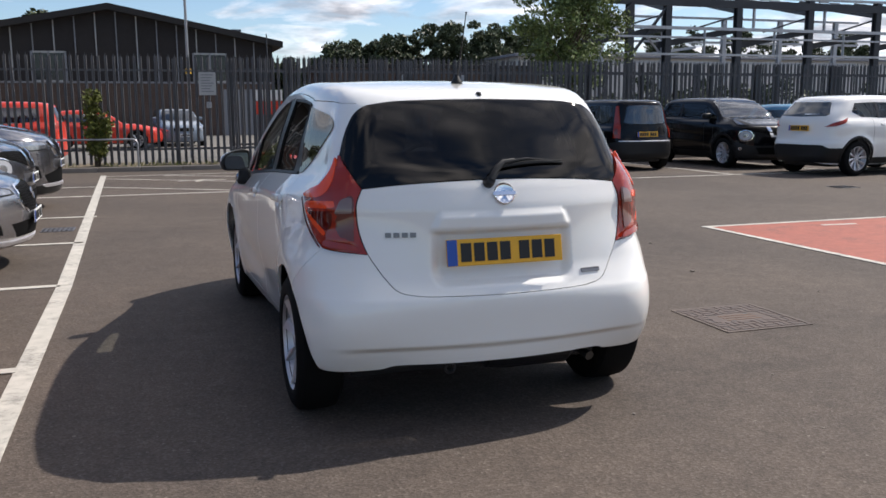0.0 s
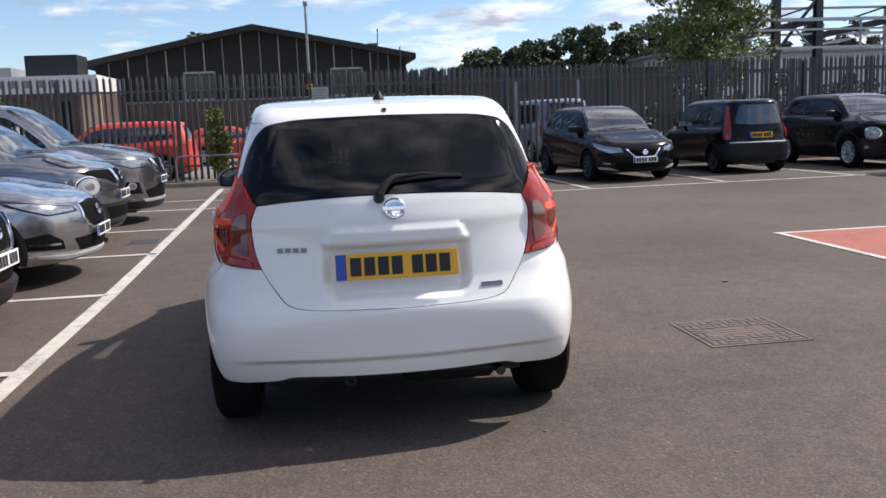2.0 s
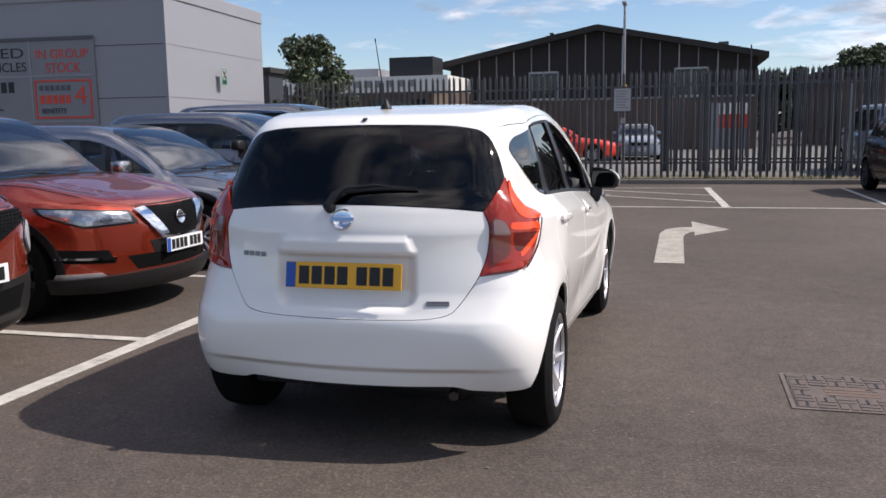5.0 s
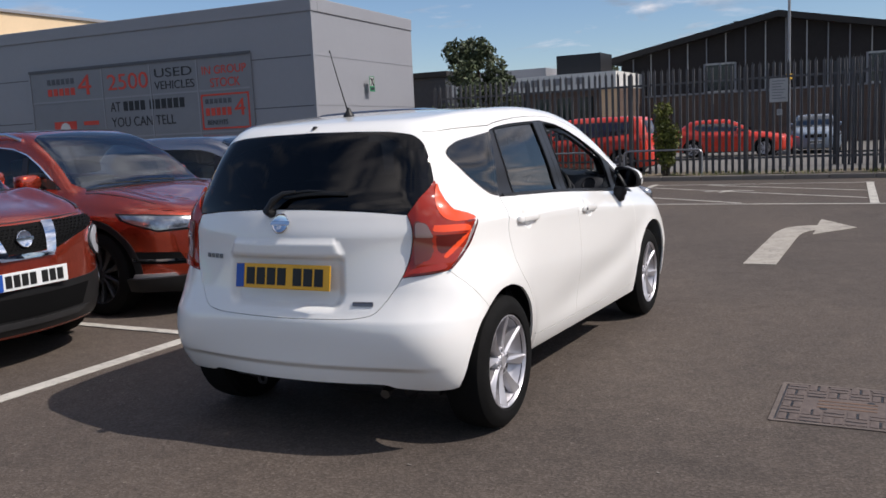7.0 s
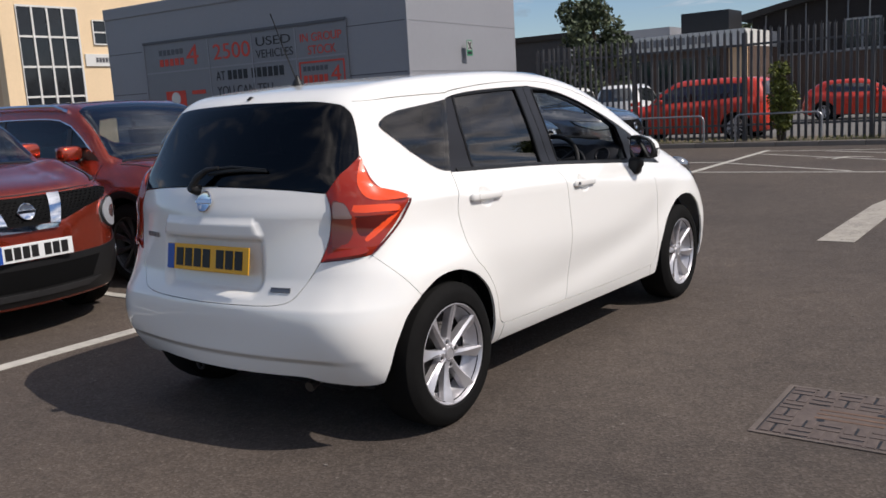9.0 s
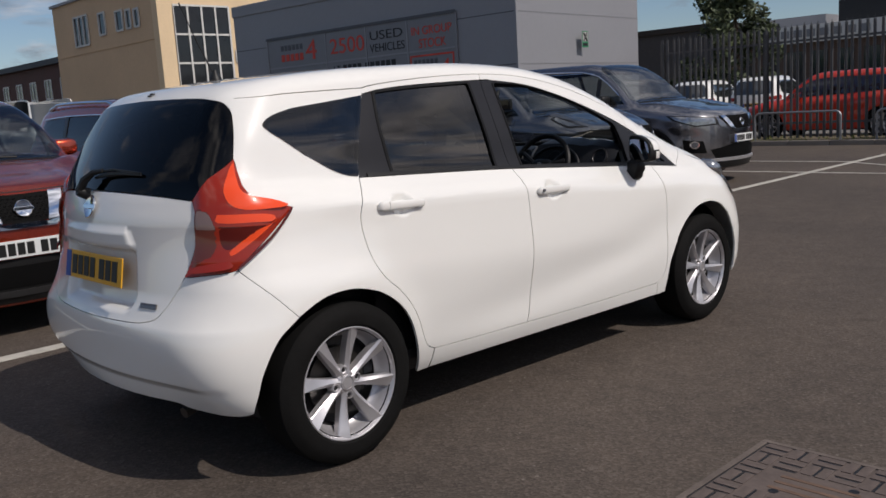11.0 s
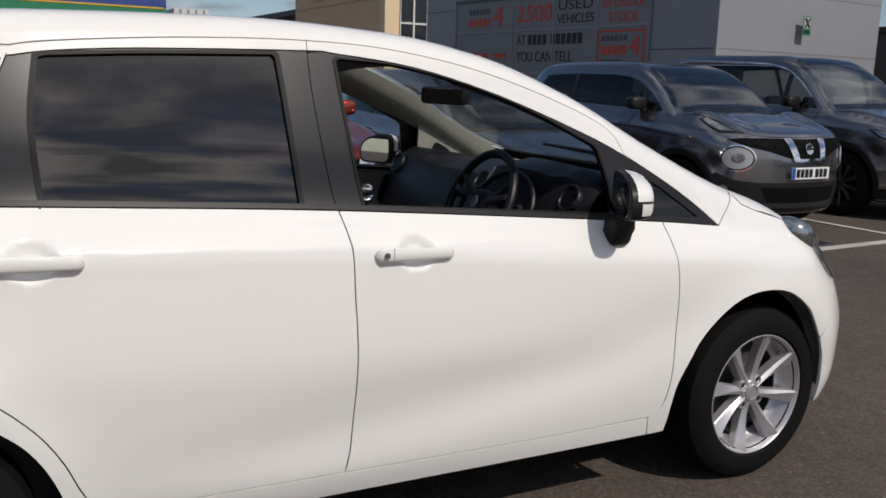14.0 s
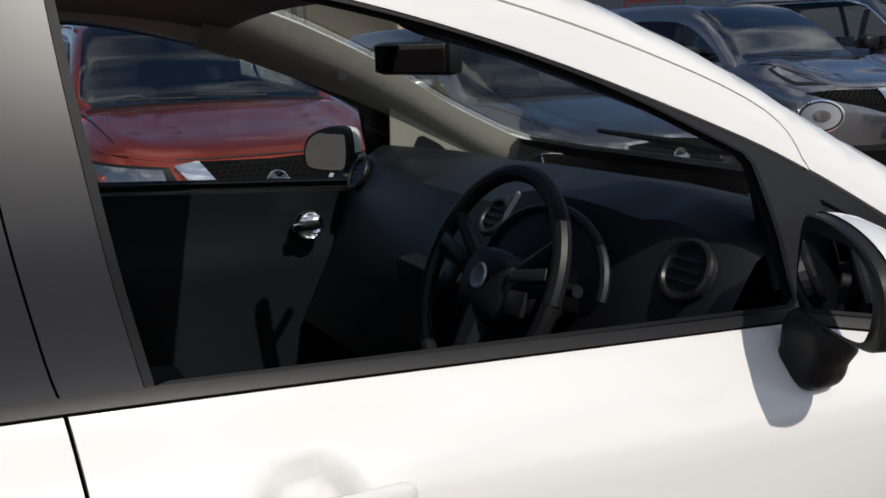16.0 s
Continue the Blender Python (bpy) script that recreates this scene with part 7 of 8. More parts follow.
# the recessed dial panel under its arched rim, leaning back with the dashboard's face
face = pose(0.385, 2.415, 0.955, -22, 0, 0)
arch = [(0.165 * cos(a), -0.004, 0.118 * sin(a)) for a in np.linspace(0.0, pi, 19)]
part("dial_hood", tube(arch, 0.009, 8), "cabin", car, "", True, face)
bm = bmesh.new()
bm.faces.new([bm.verts.new(p) for p in arch] + [bm.verts.new((-0.15, -0.004, -0.03)), bm.verts.new((0.15, -0.004, -0.03))])
part("dial_panel", bm, "signblack", car, "", False, face)
part("dial", lathe([(0.0, -0.004), (0.046, -0.004), (0.050, 0.0)], 24, "Y", pose(0, -0.005, 0.045)), "cabin", car, "", False, face)
part("dash_seam", tube([(0.505, 2.60, 1.076), (0.545, 2.56, 1.058), (0.548, 2.535, 1.032), (0.546, 2.51, 1.0)], 0.003, 6), "signblack", car)
part("knob", lathe([(0.0, -0.010), (0.011, -0.009), (0.013, 0.004)], 14, "Y", pose(0.508, 2.447, 0.975)), "alloy_dark", car, "", True)
for x in (0.62, 0.16, -0.62):
    outer = abs(x) > 0.3
    m = pose(x, 2.515 if outer else 2.472, 1.002 if outer else 1.012, -28 if outer else -38, 0, 0)
    r = 0.043 if outer else 0.036
    vent = part("air_vent", tube([(r * cos(a), -0.008, r * sin(a)) for a in np.linspace(0, 2 * pi, 29)], 0.0065, 8, False), "satin" if x > 0.3 else "alloy_dark" if x > 0 else "cabin", car, "", True, m)
    part("vent_back", lathe([(0.0, -0.006), (r, -0.006), (r, 0.01)], 20, "Y"), "signblack", vent)
    for dz in (-0.016, 0.0, 0.016):
        part("vent_slat", box((-0.028, -0.010, dz - 0.002), (0.028, -0.006, dz + 0.002)), "cabin", vent)
part("pod_trim", tube([(0.185, 2.458, 0.980), (0.205, 2.470, 1.025), (0.222, 2.485, 1.066)], [0.007, 0.0095, 0.0085], 8), "alloy", car, "silver trim strip", True)
part("centre_console", box((-0.13, 2.38, 0.50), (0.13, 2.48, 0.90), 0.03), "satin", car, "", True)
part("glovebox_line", box((-0.62, 2.405, 0.70), (-0.2, 2.412, 0.705)), "signblack", car)
part("windscreen_wiper", tube([(0.30, 3.13, 1.07), (0.0, 3.07, 1.095), (-0.25, 3.02, 1.11)], [0.012, 0.010, 0.006], 6), "trim", car)


def steering_wheel():
    m = pose(0.37, 2.325, 0.965, 66, 0, 0)
    root = part("steering_wheel", tube([(0.178 * cos(a), 0.178 * sin(a), 0) for a in np.linspace(0, 2 * pi, 49)], 0.0145, 10, False), "trim", car, "dark leather steering wheel with dull silver spoke trims", True, m)
    hub = blob(0.078, 0.062, 0.035, 2.8)
    part("hub", hub, "cabin", root, "", True, pose(0, -0.01, -0.018))
    for a0, a1 in ((8, 30), (150, 172)):
        for a in (a0, a1):
            part("spoke", tube([(0.06 * cos(radians(a)), 0.05 * sin(radians(a)) - 0.01, -0.015), (0.178 * cos(radians(a)), 0.178 * sin(radians(a)), 0.0)], [0.016, 0.012], 8), "cabin", root, "", True)
    for sgn in (-1, 1):
        part("spoke_trim", box((-0.045, -0.010, -0.004), (0.045, 0.010, 0.006), 0.004), "alloy_dark", root, "dull silver trim strip", True, pose(sgn * 0.115, 0.028, 0.008, 0, 0, 14 * sgn))
        part("switch_pad", box((-0.022, -0.02, -0.004), (0.022, 0.02, 0.006), 0.004), "satin", root, "", True, pose(sgn * 0.105, -0.018, 0.004, 0, 0, 8 * sgn))
    part("lower_spoke", tube([(0, -0.05, -0.015), (0, -0.178, 0)], [0.03, 0.018], 8), "cabin", root, "", True)
    part("hub_badge", lathe([(0.014, 0.018), (0.019, 0.021), (0.022, 0.018)], 20, "Z"), "alloy", root, "", True)
    part("column", tube([(0, 0, -0.03), (0, 0.0, -0.20)], [0.055, 0.05], 12), "cabin", root, "", True)
    for sgn in (-1, 1):
        part("stalk", tube([(sgn * 0.04, 0.02, -0.07), (sgn * 0.15, 0.03, -0.06)], [0.008, 0.010], 8), "cabin", root)


steering_wheel()
for s in (1, -1):
    bm = bmesh.new()
    rows = []
    for y in np.linspace(0.85, 2.85, 21):
        zb = float(HB.belt(y)) - 0.02
        row = []
        for z, d in ((0.34, 0.10), (0.60, 0.112), (0.74, 0.122), (0.80, 0.124), (0.84, 0.112), (zb - 0.03, 0.085), (zb, 0.06)):
            row.append(bm.verts.new((s * (float(HB.halfwidth(y, min(z, zb))) - d + (0.0 if z < zb else 0.0)), y, z)))
        rows.append(row)
    for a, b in zip(rows, rows[1:]):
        for i in range(len(a) - 1):
            bm.faces.new((a[i], a[i + 1], b[i + 1], b[i]))
    part("door_lining", bm, "cabin", car, "", True)
    cup = part("inner_handle", lathe([(0.030, 0.0), (0.036, 0.004), (0.040, 0.0), (0.040, -0.02)], 20, "X", pose(s * 0.665, 2.38, 0.872, 0, 0, 180 if s > 0 else 0)), "chrome", car, "chrome inner door handle", True)
    part("lever", box((-0.008, -0.045, -0.012), (0.010, 0.03, 0.012), 0.006), "chrome", cup, "", True, pose(s * 0.655, 2.375, 0.872))
    # cream lining up the left windscreen pillar, dark ones up the right and the others
    ft_y, ft_z = [2.10, 2.22, 2.507, 2.66, 2.82, 2.95, 3.03], [1.355, 1.322, 1.215, 1.145, 1.056, 0.985, 0.95]
    wx_y, wx_x = [2.10, 2.22, 2.55, 2.86, 3.00, 3.05], [0.45, 0.495, 0.565, 0.625, 0.645, 0.64]
    bm = bmesh.new()
    rows = []
    for y in np.linspace(2.10, 3.02, 24):
        zf = float(np.interp(y, ft_y, ft_z))
        xo = float(HB.halfwidth(y, zf)) - 0.030
        xi = float(np.interp(y, wx_y, wx_x)) - 0.030
        zi = float(HB.top(y)) - 0.045 * xi * xi - 0.012
        row = []
        for u in np.linspace(0, 1, 7):
            puff = 0.020 * sin(pi * u)
            row.append(bm.verts.new((s * (xo + (xi - xo) * u - puff * 0.8), y, zf - 0.012 + (zi - zf + 0.012) * u - puff)))
        rows.append(row)
    for a, b in zip(rows, rows[1:]):
        for i in range(6):
            bm.faces.new((a[i], a[i + 1], b[i + 1], b[i]))
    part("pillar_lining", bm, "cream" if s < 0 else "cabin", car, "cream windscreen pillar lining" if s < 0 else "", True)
    foot = prism([(2.605, 1.205), (2.615, 1.10), (2.625, 0.97), (2.90, 0.97), (2.95, 0.99), (2.82, 1.062), (2.67, 1.155)], s * -0.008, "X")
    cover = prism([(2.692, 0.985), (2.690, 1.070), (2.698, 1.088), (2.712, 1.090), (2.76, 1.066), (2.84, 1.005), (2.85, 0.985)], s * -0.006, "X")
    for q, x in ((foot, 0.668), (cover, 0.657)):
        for v in q.verts:
            v.co.x += s * (x - 0.25 * (v.co.z - 1.0))
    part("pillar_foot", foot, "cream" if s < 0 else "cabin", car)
    part("quarter_cover", cover, "signblack", car)
    part("pillar_lining", tube([(s * 0.69, 1.66, 0.95), (s * 0.62, 1.64, 1.2), (s * 0.55, 1.62, 1.42)], 0.05, 8), "cabin", car, "", True)
    # small round button on the pillar lining
    part("pillar_button", lathe([(0.0, -0.004), (0.011, -0.004), (0.013, 0.0)], 16, "X", pose(s * 0.546, 2.45, 1.265)), "alloy_dark", car)
bm = bmesh.new()
rows = []
for y in np.linspace(0.55, 2.16, 15):
    row = []
    for x in np.linspace(-0.54, 0.54, 11):
        row.append(bm.verts.new((x, y, float(HB.top(y)) - 0.055 - 0.10 * x * x)))
    rows.append(row)
for a, b in zip(rows, rows[1:]):
    for i in range(len(a) - 1):
        bm.faces.new((a[i], a[i + 1], b[i + 1], b[i]))
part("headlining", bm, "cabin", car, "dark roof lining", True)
im = part("rear_view_mirror", box((-0.112, -0.020, -0.032), (0.112, 0.020, 0.032), 0.017), "trim", car, "", True, pose(-0.015, 2.40, 1.308, 0, 0, 16))
part("mirror_glass", box((-0.101, -0.0225, -0.026), (0.101, -0.0205, 0.026), 0.001), "mirror", im)
part("stem", tube([(0, 0.02, 0.02), (0, 0.07, 0.075)], 0.011, 8), "trim", im)

# ---- the other cars ----
def car_body(L, hw, H, cowl=1.18, cowl_z=1.0, header=1.95, nose_z=0.80, tail=0.30, peak=0.40, belt=(1.08, 0.95), low=0.20, fk=0.45, rk=0.22, lean=0.30, tail_low=0.04, arches=None, crown=0.022):
    """A body from its main sizes; cowl and header are distances from the nose."""
    yc, yh = L - cowl, L - header
    zb0, zb1 = belt
    rear = [(0.15, 0.16), (0.25, 0.05), (0.40, 0.0), (0.62, 0.0), (0.72, tail_low), (zb0, tail_low + 0.05), (H - 0.22, tail * 0.62 + 0.04), (H - 0.07, tail), (H + 0.05, tail + 0.14)]
    front = [(0.15, L - 0.16), (0.24, L - 0.05), (0.36, L - 0.01), (0.52, L), (nose_z - 0.12, L - 0.01), (nose_z, L - 0.07), (nose_z + 0.12, L - 0.25), (H, L - 0.8)]
    py = yh * peak + tail
    top = [(-0.3, H - 0.22), (tail, H - 0.055), (tail + 0.35, H - 0.02), (max(py, tail + 0.6), H), (yh - 0.25, H - 0.012), (yh, H - 0.055), (yh + (yc - yh) * 0.5, (H - 0.055 + cowl_z) / 2 + 0.045), (yc, cowl_z), (yc + 0.25, cowl_z - 0.025), (yc + (cowl - 0.25) * 0.6, cowl_z * 0.55 + nose_z * 0.45), (L - 0.16, nose_z), (L - 0.03, nose_z - 0.12), (L + 0.2, nose_z - 0.5)]
    belts = [(0.1, zb0 + 0.02), (L * 0.4, (zb0 + zb1) / 2 + 0.015), (yc - 0.1, zb1), (L, zb1 - 0.10)]
    sides = [(-0.95, -0.05), (-0.78, 0.03), (-0.66, 0.066), (-0.52, 0.086), (-0.38, 0.082), (-0.25, 0.092), (-0.17, 0.091), (-0.08, 0.062), (0.0, 0.0), (0.15, -lean * 0.15), (0.3, -lean * 0.33), (0.45, -lean * 0.55), (0.65, -lean * 0.95)]
    bx = hw - 0.104
    def swell(y, z):
        # flared lips over the wheels
        w = 0.0
        for yw, rw in arches or ():
            w = w + 0.022 * np.exp(-((np.hypot(y - yw, z - rw) - rw - 0.09) / 0.075) ** 2)
        return w
    def ridge(x, y):
        # crowned wings and two faint creases along the bonnet
        on = smooth01((y - yc - 0.02) / 0.25) * smooth01((L - 0.10 - y) / 0.35)
        return on * (crown * np.exp(-((x - hw + 0.25) / 0.11) ** 2) + 0.007 * np.exp(-((x - 0.34 - 0.10 * (L - y)) / 0.03) ** 2))
    beltx = [(0.1, bx - 0.045), (0.9, bx), (L * 0.5, bx + 0.005), (L - 1.0, bx), (L, bx - 0.05)]
    return Body(rear, front, top, belts, sides, beltx, fk=fk, rk=rk, tk=0.05, round_top=0.10, round_rear=0.24, round_front=0.22, extra=swell, hump=ridge, a=0.45, b=0.62, R=0.42, a2=0.45, b2=L - 0.72, R2=0.42)


def build_car(name, label, m, paint, L=4.3, hw=0.9, H=1.6, wheel_r=0.335, over=(0.85, 0.92), fronts=(), rears=(), plates=("platewhite", None), plate_z=(0.55, 0.9), rails=False, glass="cabin_glass", clad=True, spokes=10, detail=True, rim="alloy", group="", mirror_mat=None, badge_z=None, glass_roof=False, **kw):
    """A parked car: one shell with cut wheel arches, and its windows, lamps and trim as pieces on it."""
    B = car_body(L, hw, H, arches=[(over[0], wheel_r), (L - over[1], wheel_r)], **kw)
    VS2 = B.v1 - B.b
    root = thing(name, label, "car", m, group)
    ry, fy = over[0], L - over[1]
    ra = wheel_r + 0.055
    st = 0.055 if detail else 0.08
    low = 0.22
    def arch(yc):
        a0 = math.asin((low - wheel_r) / ra)
        return [(yc + VS2 + ra * cos(a), wheel_r + ra * sin(a)) for a in np.linspace(pi - a0, a0, 22)]
    # edge where the sides turn into bonnet, screen and roof
    ys = list(np.linspace(0.66, L - 0.78, 34))
    def edge_z(y):
        return float(B.top(y)) - 0.05 * hw * hw - (0.075 if y < L - kw.get("cowl", 1.18) - 0.2 else 0.055)
    z_r, z_f = edge_z(0.66), min(edge_z(L - 0.78), 10)
    zr0, zf0 = H - 0.105, kw.get("nose_z", 0.80) - 0.05
    edge = [(0.0, zr0)] + [(v, zr0 + (z_r - zr0) * smooth01((v - 0.3) / (B.v1 - 0.3))) for v in np.linspace(0.25, B.v1, 8)] + [(y + VS2, edge_z(y)) for y in ys] + [(v, zf0 + (z_f - zf0) * (1 - smooth01((v - B.v2) / (B.v4 - 0.25 - B.v2)))) for v in np.linspace(B.v2 + 0.05, B.v4 - 0.25, 8)] + [(B.v4 - 0.001, zf0)]
    edge = [(float(v), float(z)) for v, z in edge]
    half = join([(0.0, low + 0.06)], [(0.4, low + 0.05), (0.62, low + 0.02)], arch(ry), arch(fy), [(B.v2 + 0.2, low), (B.v4 - 0.3, low), (B.v4 - 0.001, low)], edge[::-1])
    cowl, header = kw.get("cowl", 1.18), kw.get("header", 1.95)
    yc, yh = L - cowl, L - header
    tail = kw.get("tail", 0.3)
    zb = lambda y: float(B.belt(y)) + 0.015
    zt = lambda y: edge_z(y) - 0.045
    y0, y1 = tail + 0.38, yc - 0.30
    top_run = [(y + VS2, zt(y)) for y in np.linspace(y0, y1, 12) if zt(y) - zb(y) > 0.06]
    dlo = join([(y0 + 0.10 + VS2, zb(y0))], [(y0 - 0.12 + VS2, zb(y0) + 0.10)], top_run, [(y1 + 0.10 + VS2, zb(y1) + 0.015)])
    wx = hw - 0.30
    ws = [(0.0, yh - 0.06), (wx * 0.8, yh - 0.01), (wx, yh + 0.07), (hw - 0.185, yc - 0.14), (hw - 0.24, yc - 0.04), (0.0, yc + 0.02)]
    screen = join(ws, [(-x, y) for x, y in ws[::-1]])
    for s in (1, -1):
        fl = (lambda p: p) if s > 0 else mirror_v
        patch("body_side", B, fl(half), paint, root, step=st, gap=0, edge=0, rim=0.02, smooth_edge=0, holes=[fl(dlo)] if detail else ())
    pe = B.wall(np.array([e[0] for e in edge]), np.array([e[1] for e in edge]))
    lid_half = [(max(0.0, float(p[0])), float(p[1])) for p in pe]
    lid_half[0], lid_half[-1] = (0.0, lid_half[0][1]), (0.0, lid_half[-1][1])
    patch("roof_and_bonnet", B, join(lid_half, [(-x, y) for x, y in lid_half[::-1]]), paint, root, kind="lid", step=st * 1.2, gap=0, edge=0, rim=0.0, smooth_edge=0, holes=[screen] if detail else ())
    patch("windscreen", B, screen, "screen_glass" if detail else glass, root, kind="lid", step=0.07, off=0.003, gap=-0.004, rim=0.0, smooth_edge=0, edge=0, label="windscreen reflecting the sky")
    if detail:
        for sx in (1, -1):
            line = [(sx * (hw - 0.155), yc + 0.04), (sx * (hw - 0.165), yc + 0.3), (sx * (hw - 0.22), L - 0.42)]
            gap_line = line + [(x - sx * 0.008, y) for x, y in line[::-1]]
            patch("bonnet_gap", B, gap_line, "signblack", root, kind="lid", step=0.05, off=0.0015, gap=0, rim=0.0, smooth_edge=0, edge=0)
    sc = [(0.0, yc + 0.022), (hw - 0.24, yc - 0.036), (hw - 0.19, yc + 0.02), (0.0, yc + 0.085)]
    patch("scuttle", B, join(sc, [(-x, y) for x, y in sc[::-1]]), "trim", root, kind="lid", step=0.06, off=0.004, gap=0, rim=0.003, smooth_edge=0, edge=0)
    if detail:
        # cabin: floor, roof lining, dashboard and seats
        part("cabin_floor", box((-hw + 0.14, tail + 0.35, 0.36), (hw - 0.14, yc, 0.42)), "cabin", root)
        lining = [(hw - 0.34, yh - 0.08), (hw - 0.34, tail + 0.35), (-hw + 0.34, tail + 0.35), (-hw + 0.34, yh - 0.08)]
        patch("roof_lining", B, lining, "cloth", root, kind="lid", step=0.12, off=-0.035, gap=0, rim=0.0, smooth_edge=0, edge=0)
        zd = float(B.top(yc)) - 0.05
        part("dashboard", box((-hw + 0.20, yc - 0.52, 0.62), (hw - 0.20, yc - 0.02, zd), 0.06), "cabin", root, "", True)
        for sx in (1, -1):
            part("seat_back", box((-0.23, -0.07, 0.0), (0.23, 0.07, 0.62), 0.06), "cloth", root, "", True, pose(sx * 0.36, yh - 0.20, 0.52, 16, 0, 0))
            part("seat_cushion", box((sx * 0.36 - 0.24, yh - 0.22, 0.42), (sx * 0.36 + 0.24, yh + 0.26, 0.58), 0.06), "cloth", root, "", True)
            part("headrest", box((-0.13, -0.05, 0.0), (0.13, 0.05, 0.17), 0.04), "cloth", root, "", True, pose(sx * 0.36, yh - 0.40, 1.15, 10, 0, 0))
            wall = [(y0 + VS2, 0.36), (y1 + 0.35 + VS2, 0.36), (y1 + 0.35 + VS2, zb(y1) - 0.03), (y0 + VS2, zb(y0) - 0.02)]
            patch("door_lining", B, wall if sx > 0 else mirror_v(wall), "cabin", root, step=0.12, off=-0.05, gap=0, rim=0.0, smooth_edge=0, edge=0)
        part("rear_bench", box((-hw + 0.26, -0.08, 0.0), (hw - 0.26, 0.08, 0.62), 0.06), "cloth", root, "", True, pose(0, tail + 0.72, 0.55, 14, 0, 0))
        part("cabin_mirror", box((-0.11, -0.015, -0.03), (0.11, 0.015, 0.03), 0.012), "trim", root, "", True, pose(0, yh + 0.12, H - 0.19))
        part("steering_wheel", tube([(0.37 + 0.18 * cos(a), yc - 0.60 - 0.06 * sin(a), zd - 0.10 + 0.165 * sin(a)) for a in np.linspace(0, 2 * pi, 25)], 0.014, 6, False), "trim", root, "", True)
    else:
        part("cabin_shade", box((-hw + 0.3, tail + 0.55, 0.45), (hw - 0.3, yc - 0.55, H - 0.28), 0.1), "cloth", root)
    for s in (1, -1):
        fl = (lambda p: p) if s > 0 else mirror_v
        patch("side_window", B, fl(dlo), "side_glass" if detail else glass, root, step=0.07, off=0.003, gap=-0.004 if detail else 0, rim=0.0, smooth_edge=0, edge=0, label="dark side glass")
        for yy0 in ((tail + 1.0, yh + 0.12) if detail else ()):
            patch("window_pillar", B, fl([(yy0 - 0.035 + VS2, zb(yy0)), (yy0 + 0.035 + VS2, zb(yy0)), (yy0 + VS2, zt(yy0)), (yy0 - 0.07 + VS2, zt(yy0))]), "satin", root, step=0.06, off=0.009, gap=0, rim=0.004, smooth_edge=0, edge=0)
        if detail:
            for yy0, lean_d in ((ry + 0.42, 0.0), (yh + 0.14, 0.0), (fy - 0.42, 0.0)):
                patch("door_gap", B, fl([(yy0 + VS2, 0.34), (yy0 + 0.007 + VS2, 0.34), (yy0 + 0.007 + VS2, zb(yy0) - 0.02), (yy0 + VS2, zb(yy0) - 0.02)]), "signblack", root, step=0.06, off=0.0015, gap=0, rim=0.0, smooth_edge=0, edge=0)
            for yy0 in (ry + 0.62, yh - 0.06):
                patch("door_handle", B, fl([(yy0 + VS2, zb(yy0) - 0.15), (yy0 + 0.18 + VS2, zb(yy0) - 0.15), (yy0 + 0.18 + VS2, zb(yy0) - 0.118), (yy0 + VS2, zb(yy0) - 0.118)]), paint, root, step=0.05, off=0.022, gap=0, rim=0.02, smooth_edge=0)
        if clad:
            def ring(yc2):
                a0 = math.asin((low + 0.02 - wheel_r) / ra)
                outer = [(yc2 + VS2 + (ra + 0.055) * cos(a), wheel_r + (ra + 0.055) * sin(a)) for a in np.linspace(a0, pi - a0, 20)]
                return outer + [(yc2 + VS2 + ra * cos(a), wheel_r + ra * sin(a)) for a in np.linspace(pi - a0, a0, 20)]
            for yc2 in (ry, fy):
                patch("arch_trim", B, fl(ring(yc2)), "trim", root, step=0.06, off=0.008, gap=0, rim=0.012, smooth_edge=0)
            patch("sill_trim", B, fl([(ry + ra + VS2, 0.23), (fy - ra + VS2, 0.23), (fy - ra + VS2, 0.36), (ry + ra + VS2, 0.36)]), "trim", root, step=0.06, off=0.007, gap=0, rim=0.01, smooth_edge=0)
        # mirrors
        zm = zb(yc - 0.55) + 0.07
        xm = float(B.halfwidth(np.array([yc - 0.55]), np.array([zm]))[0]) if True else 0
        bm = blob(0.11, 0.070, 0.068, 3.4, 20, 14)
        mm = pose(s * (xm + 0.10), yc - 0.50, zm)
        mr = part("door_mirror", bm, mirror_mat or ("trim" if paint in ("dgrey", "black") else paint), root, "", True, mm)
        part("mirror_foot", tube([(s * (xm - 0.03), yc - 0.47, zm - 0.075), (s * (xm + 0.05), yc - 0.49, zm - 0.055)], [0.035, 0.028], 8), "trim", root, "", True)
        part("mirror_glass", box((-0.085, -0.073, -0.050), (0.085, -0.066, 0.050), 0.003), "mirror", mr)
        # wheels and housings
        for yc2 in (ry, fy):
            wm = pose(s * (hw - 0.115), yc2, wheel_r) @ TURN[s] @ pose(0, 0, 0, 31 * yc2, 0, 0)
            wheel(root, wm, spokes, wheel_r, 0.21, rim)
            bm = bmesh.new()
            rings2 = []
            for x in (hw - 0.36, hw - 0.075):
                rings2.append([bm.verts.new((s * x, yc2 + (ra + 0.012) * cos(a), wheel_r + (ra + 0.012) * sin(a))) for a in np.linspace(radians(-8), radians(188), 14)])
            for i in range(13):
                bm.faces.new((rings2[0][i], rings2[0][i + 1], rings2[1][i + 1], rings2[1][i]))
            bm.faces.new(rings2[0])
            part("wheel_housing", bm, "signblack", root)
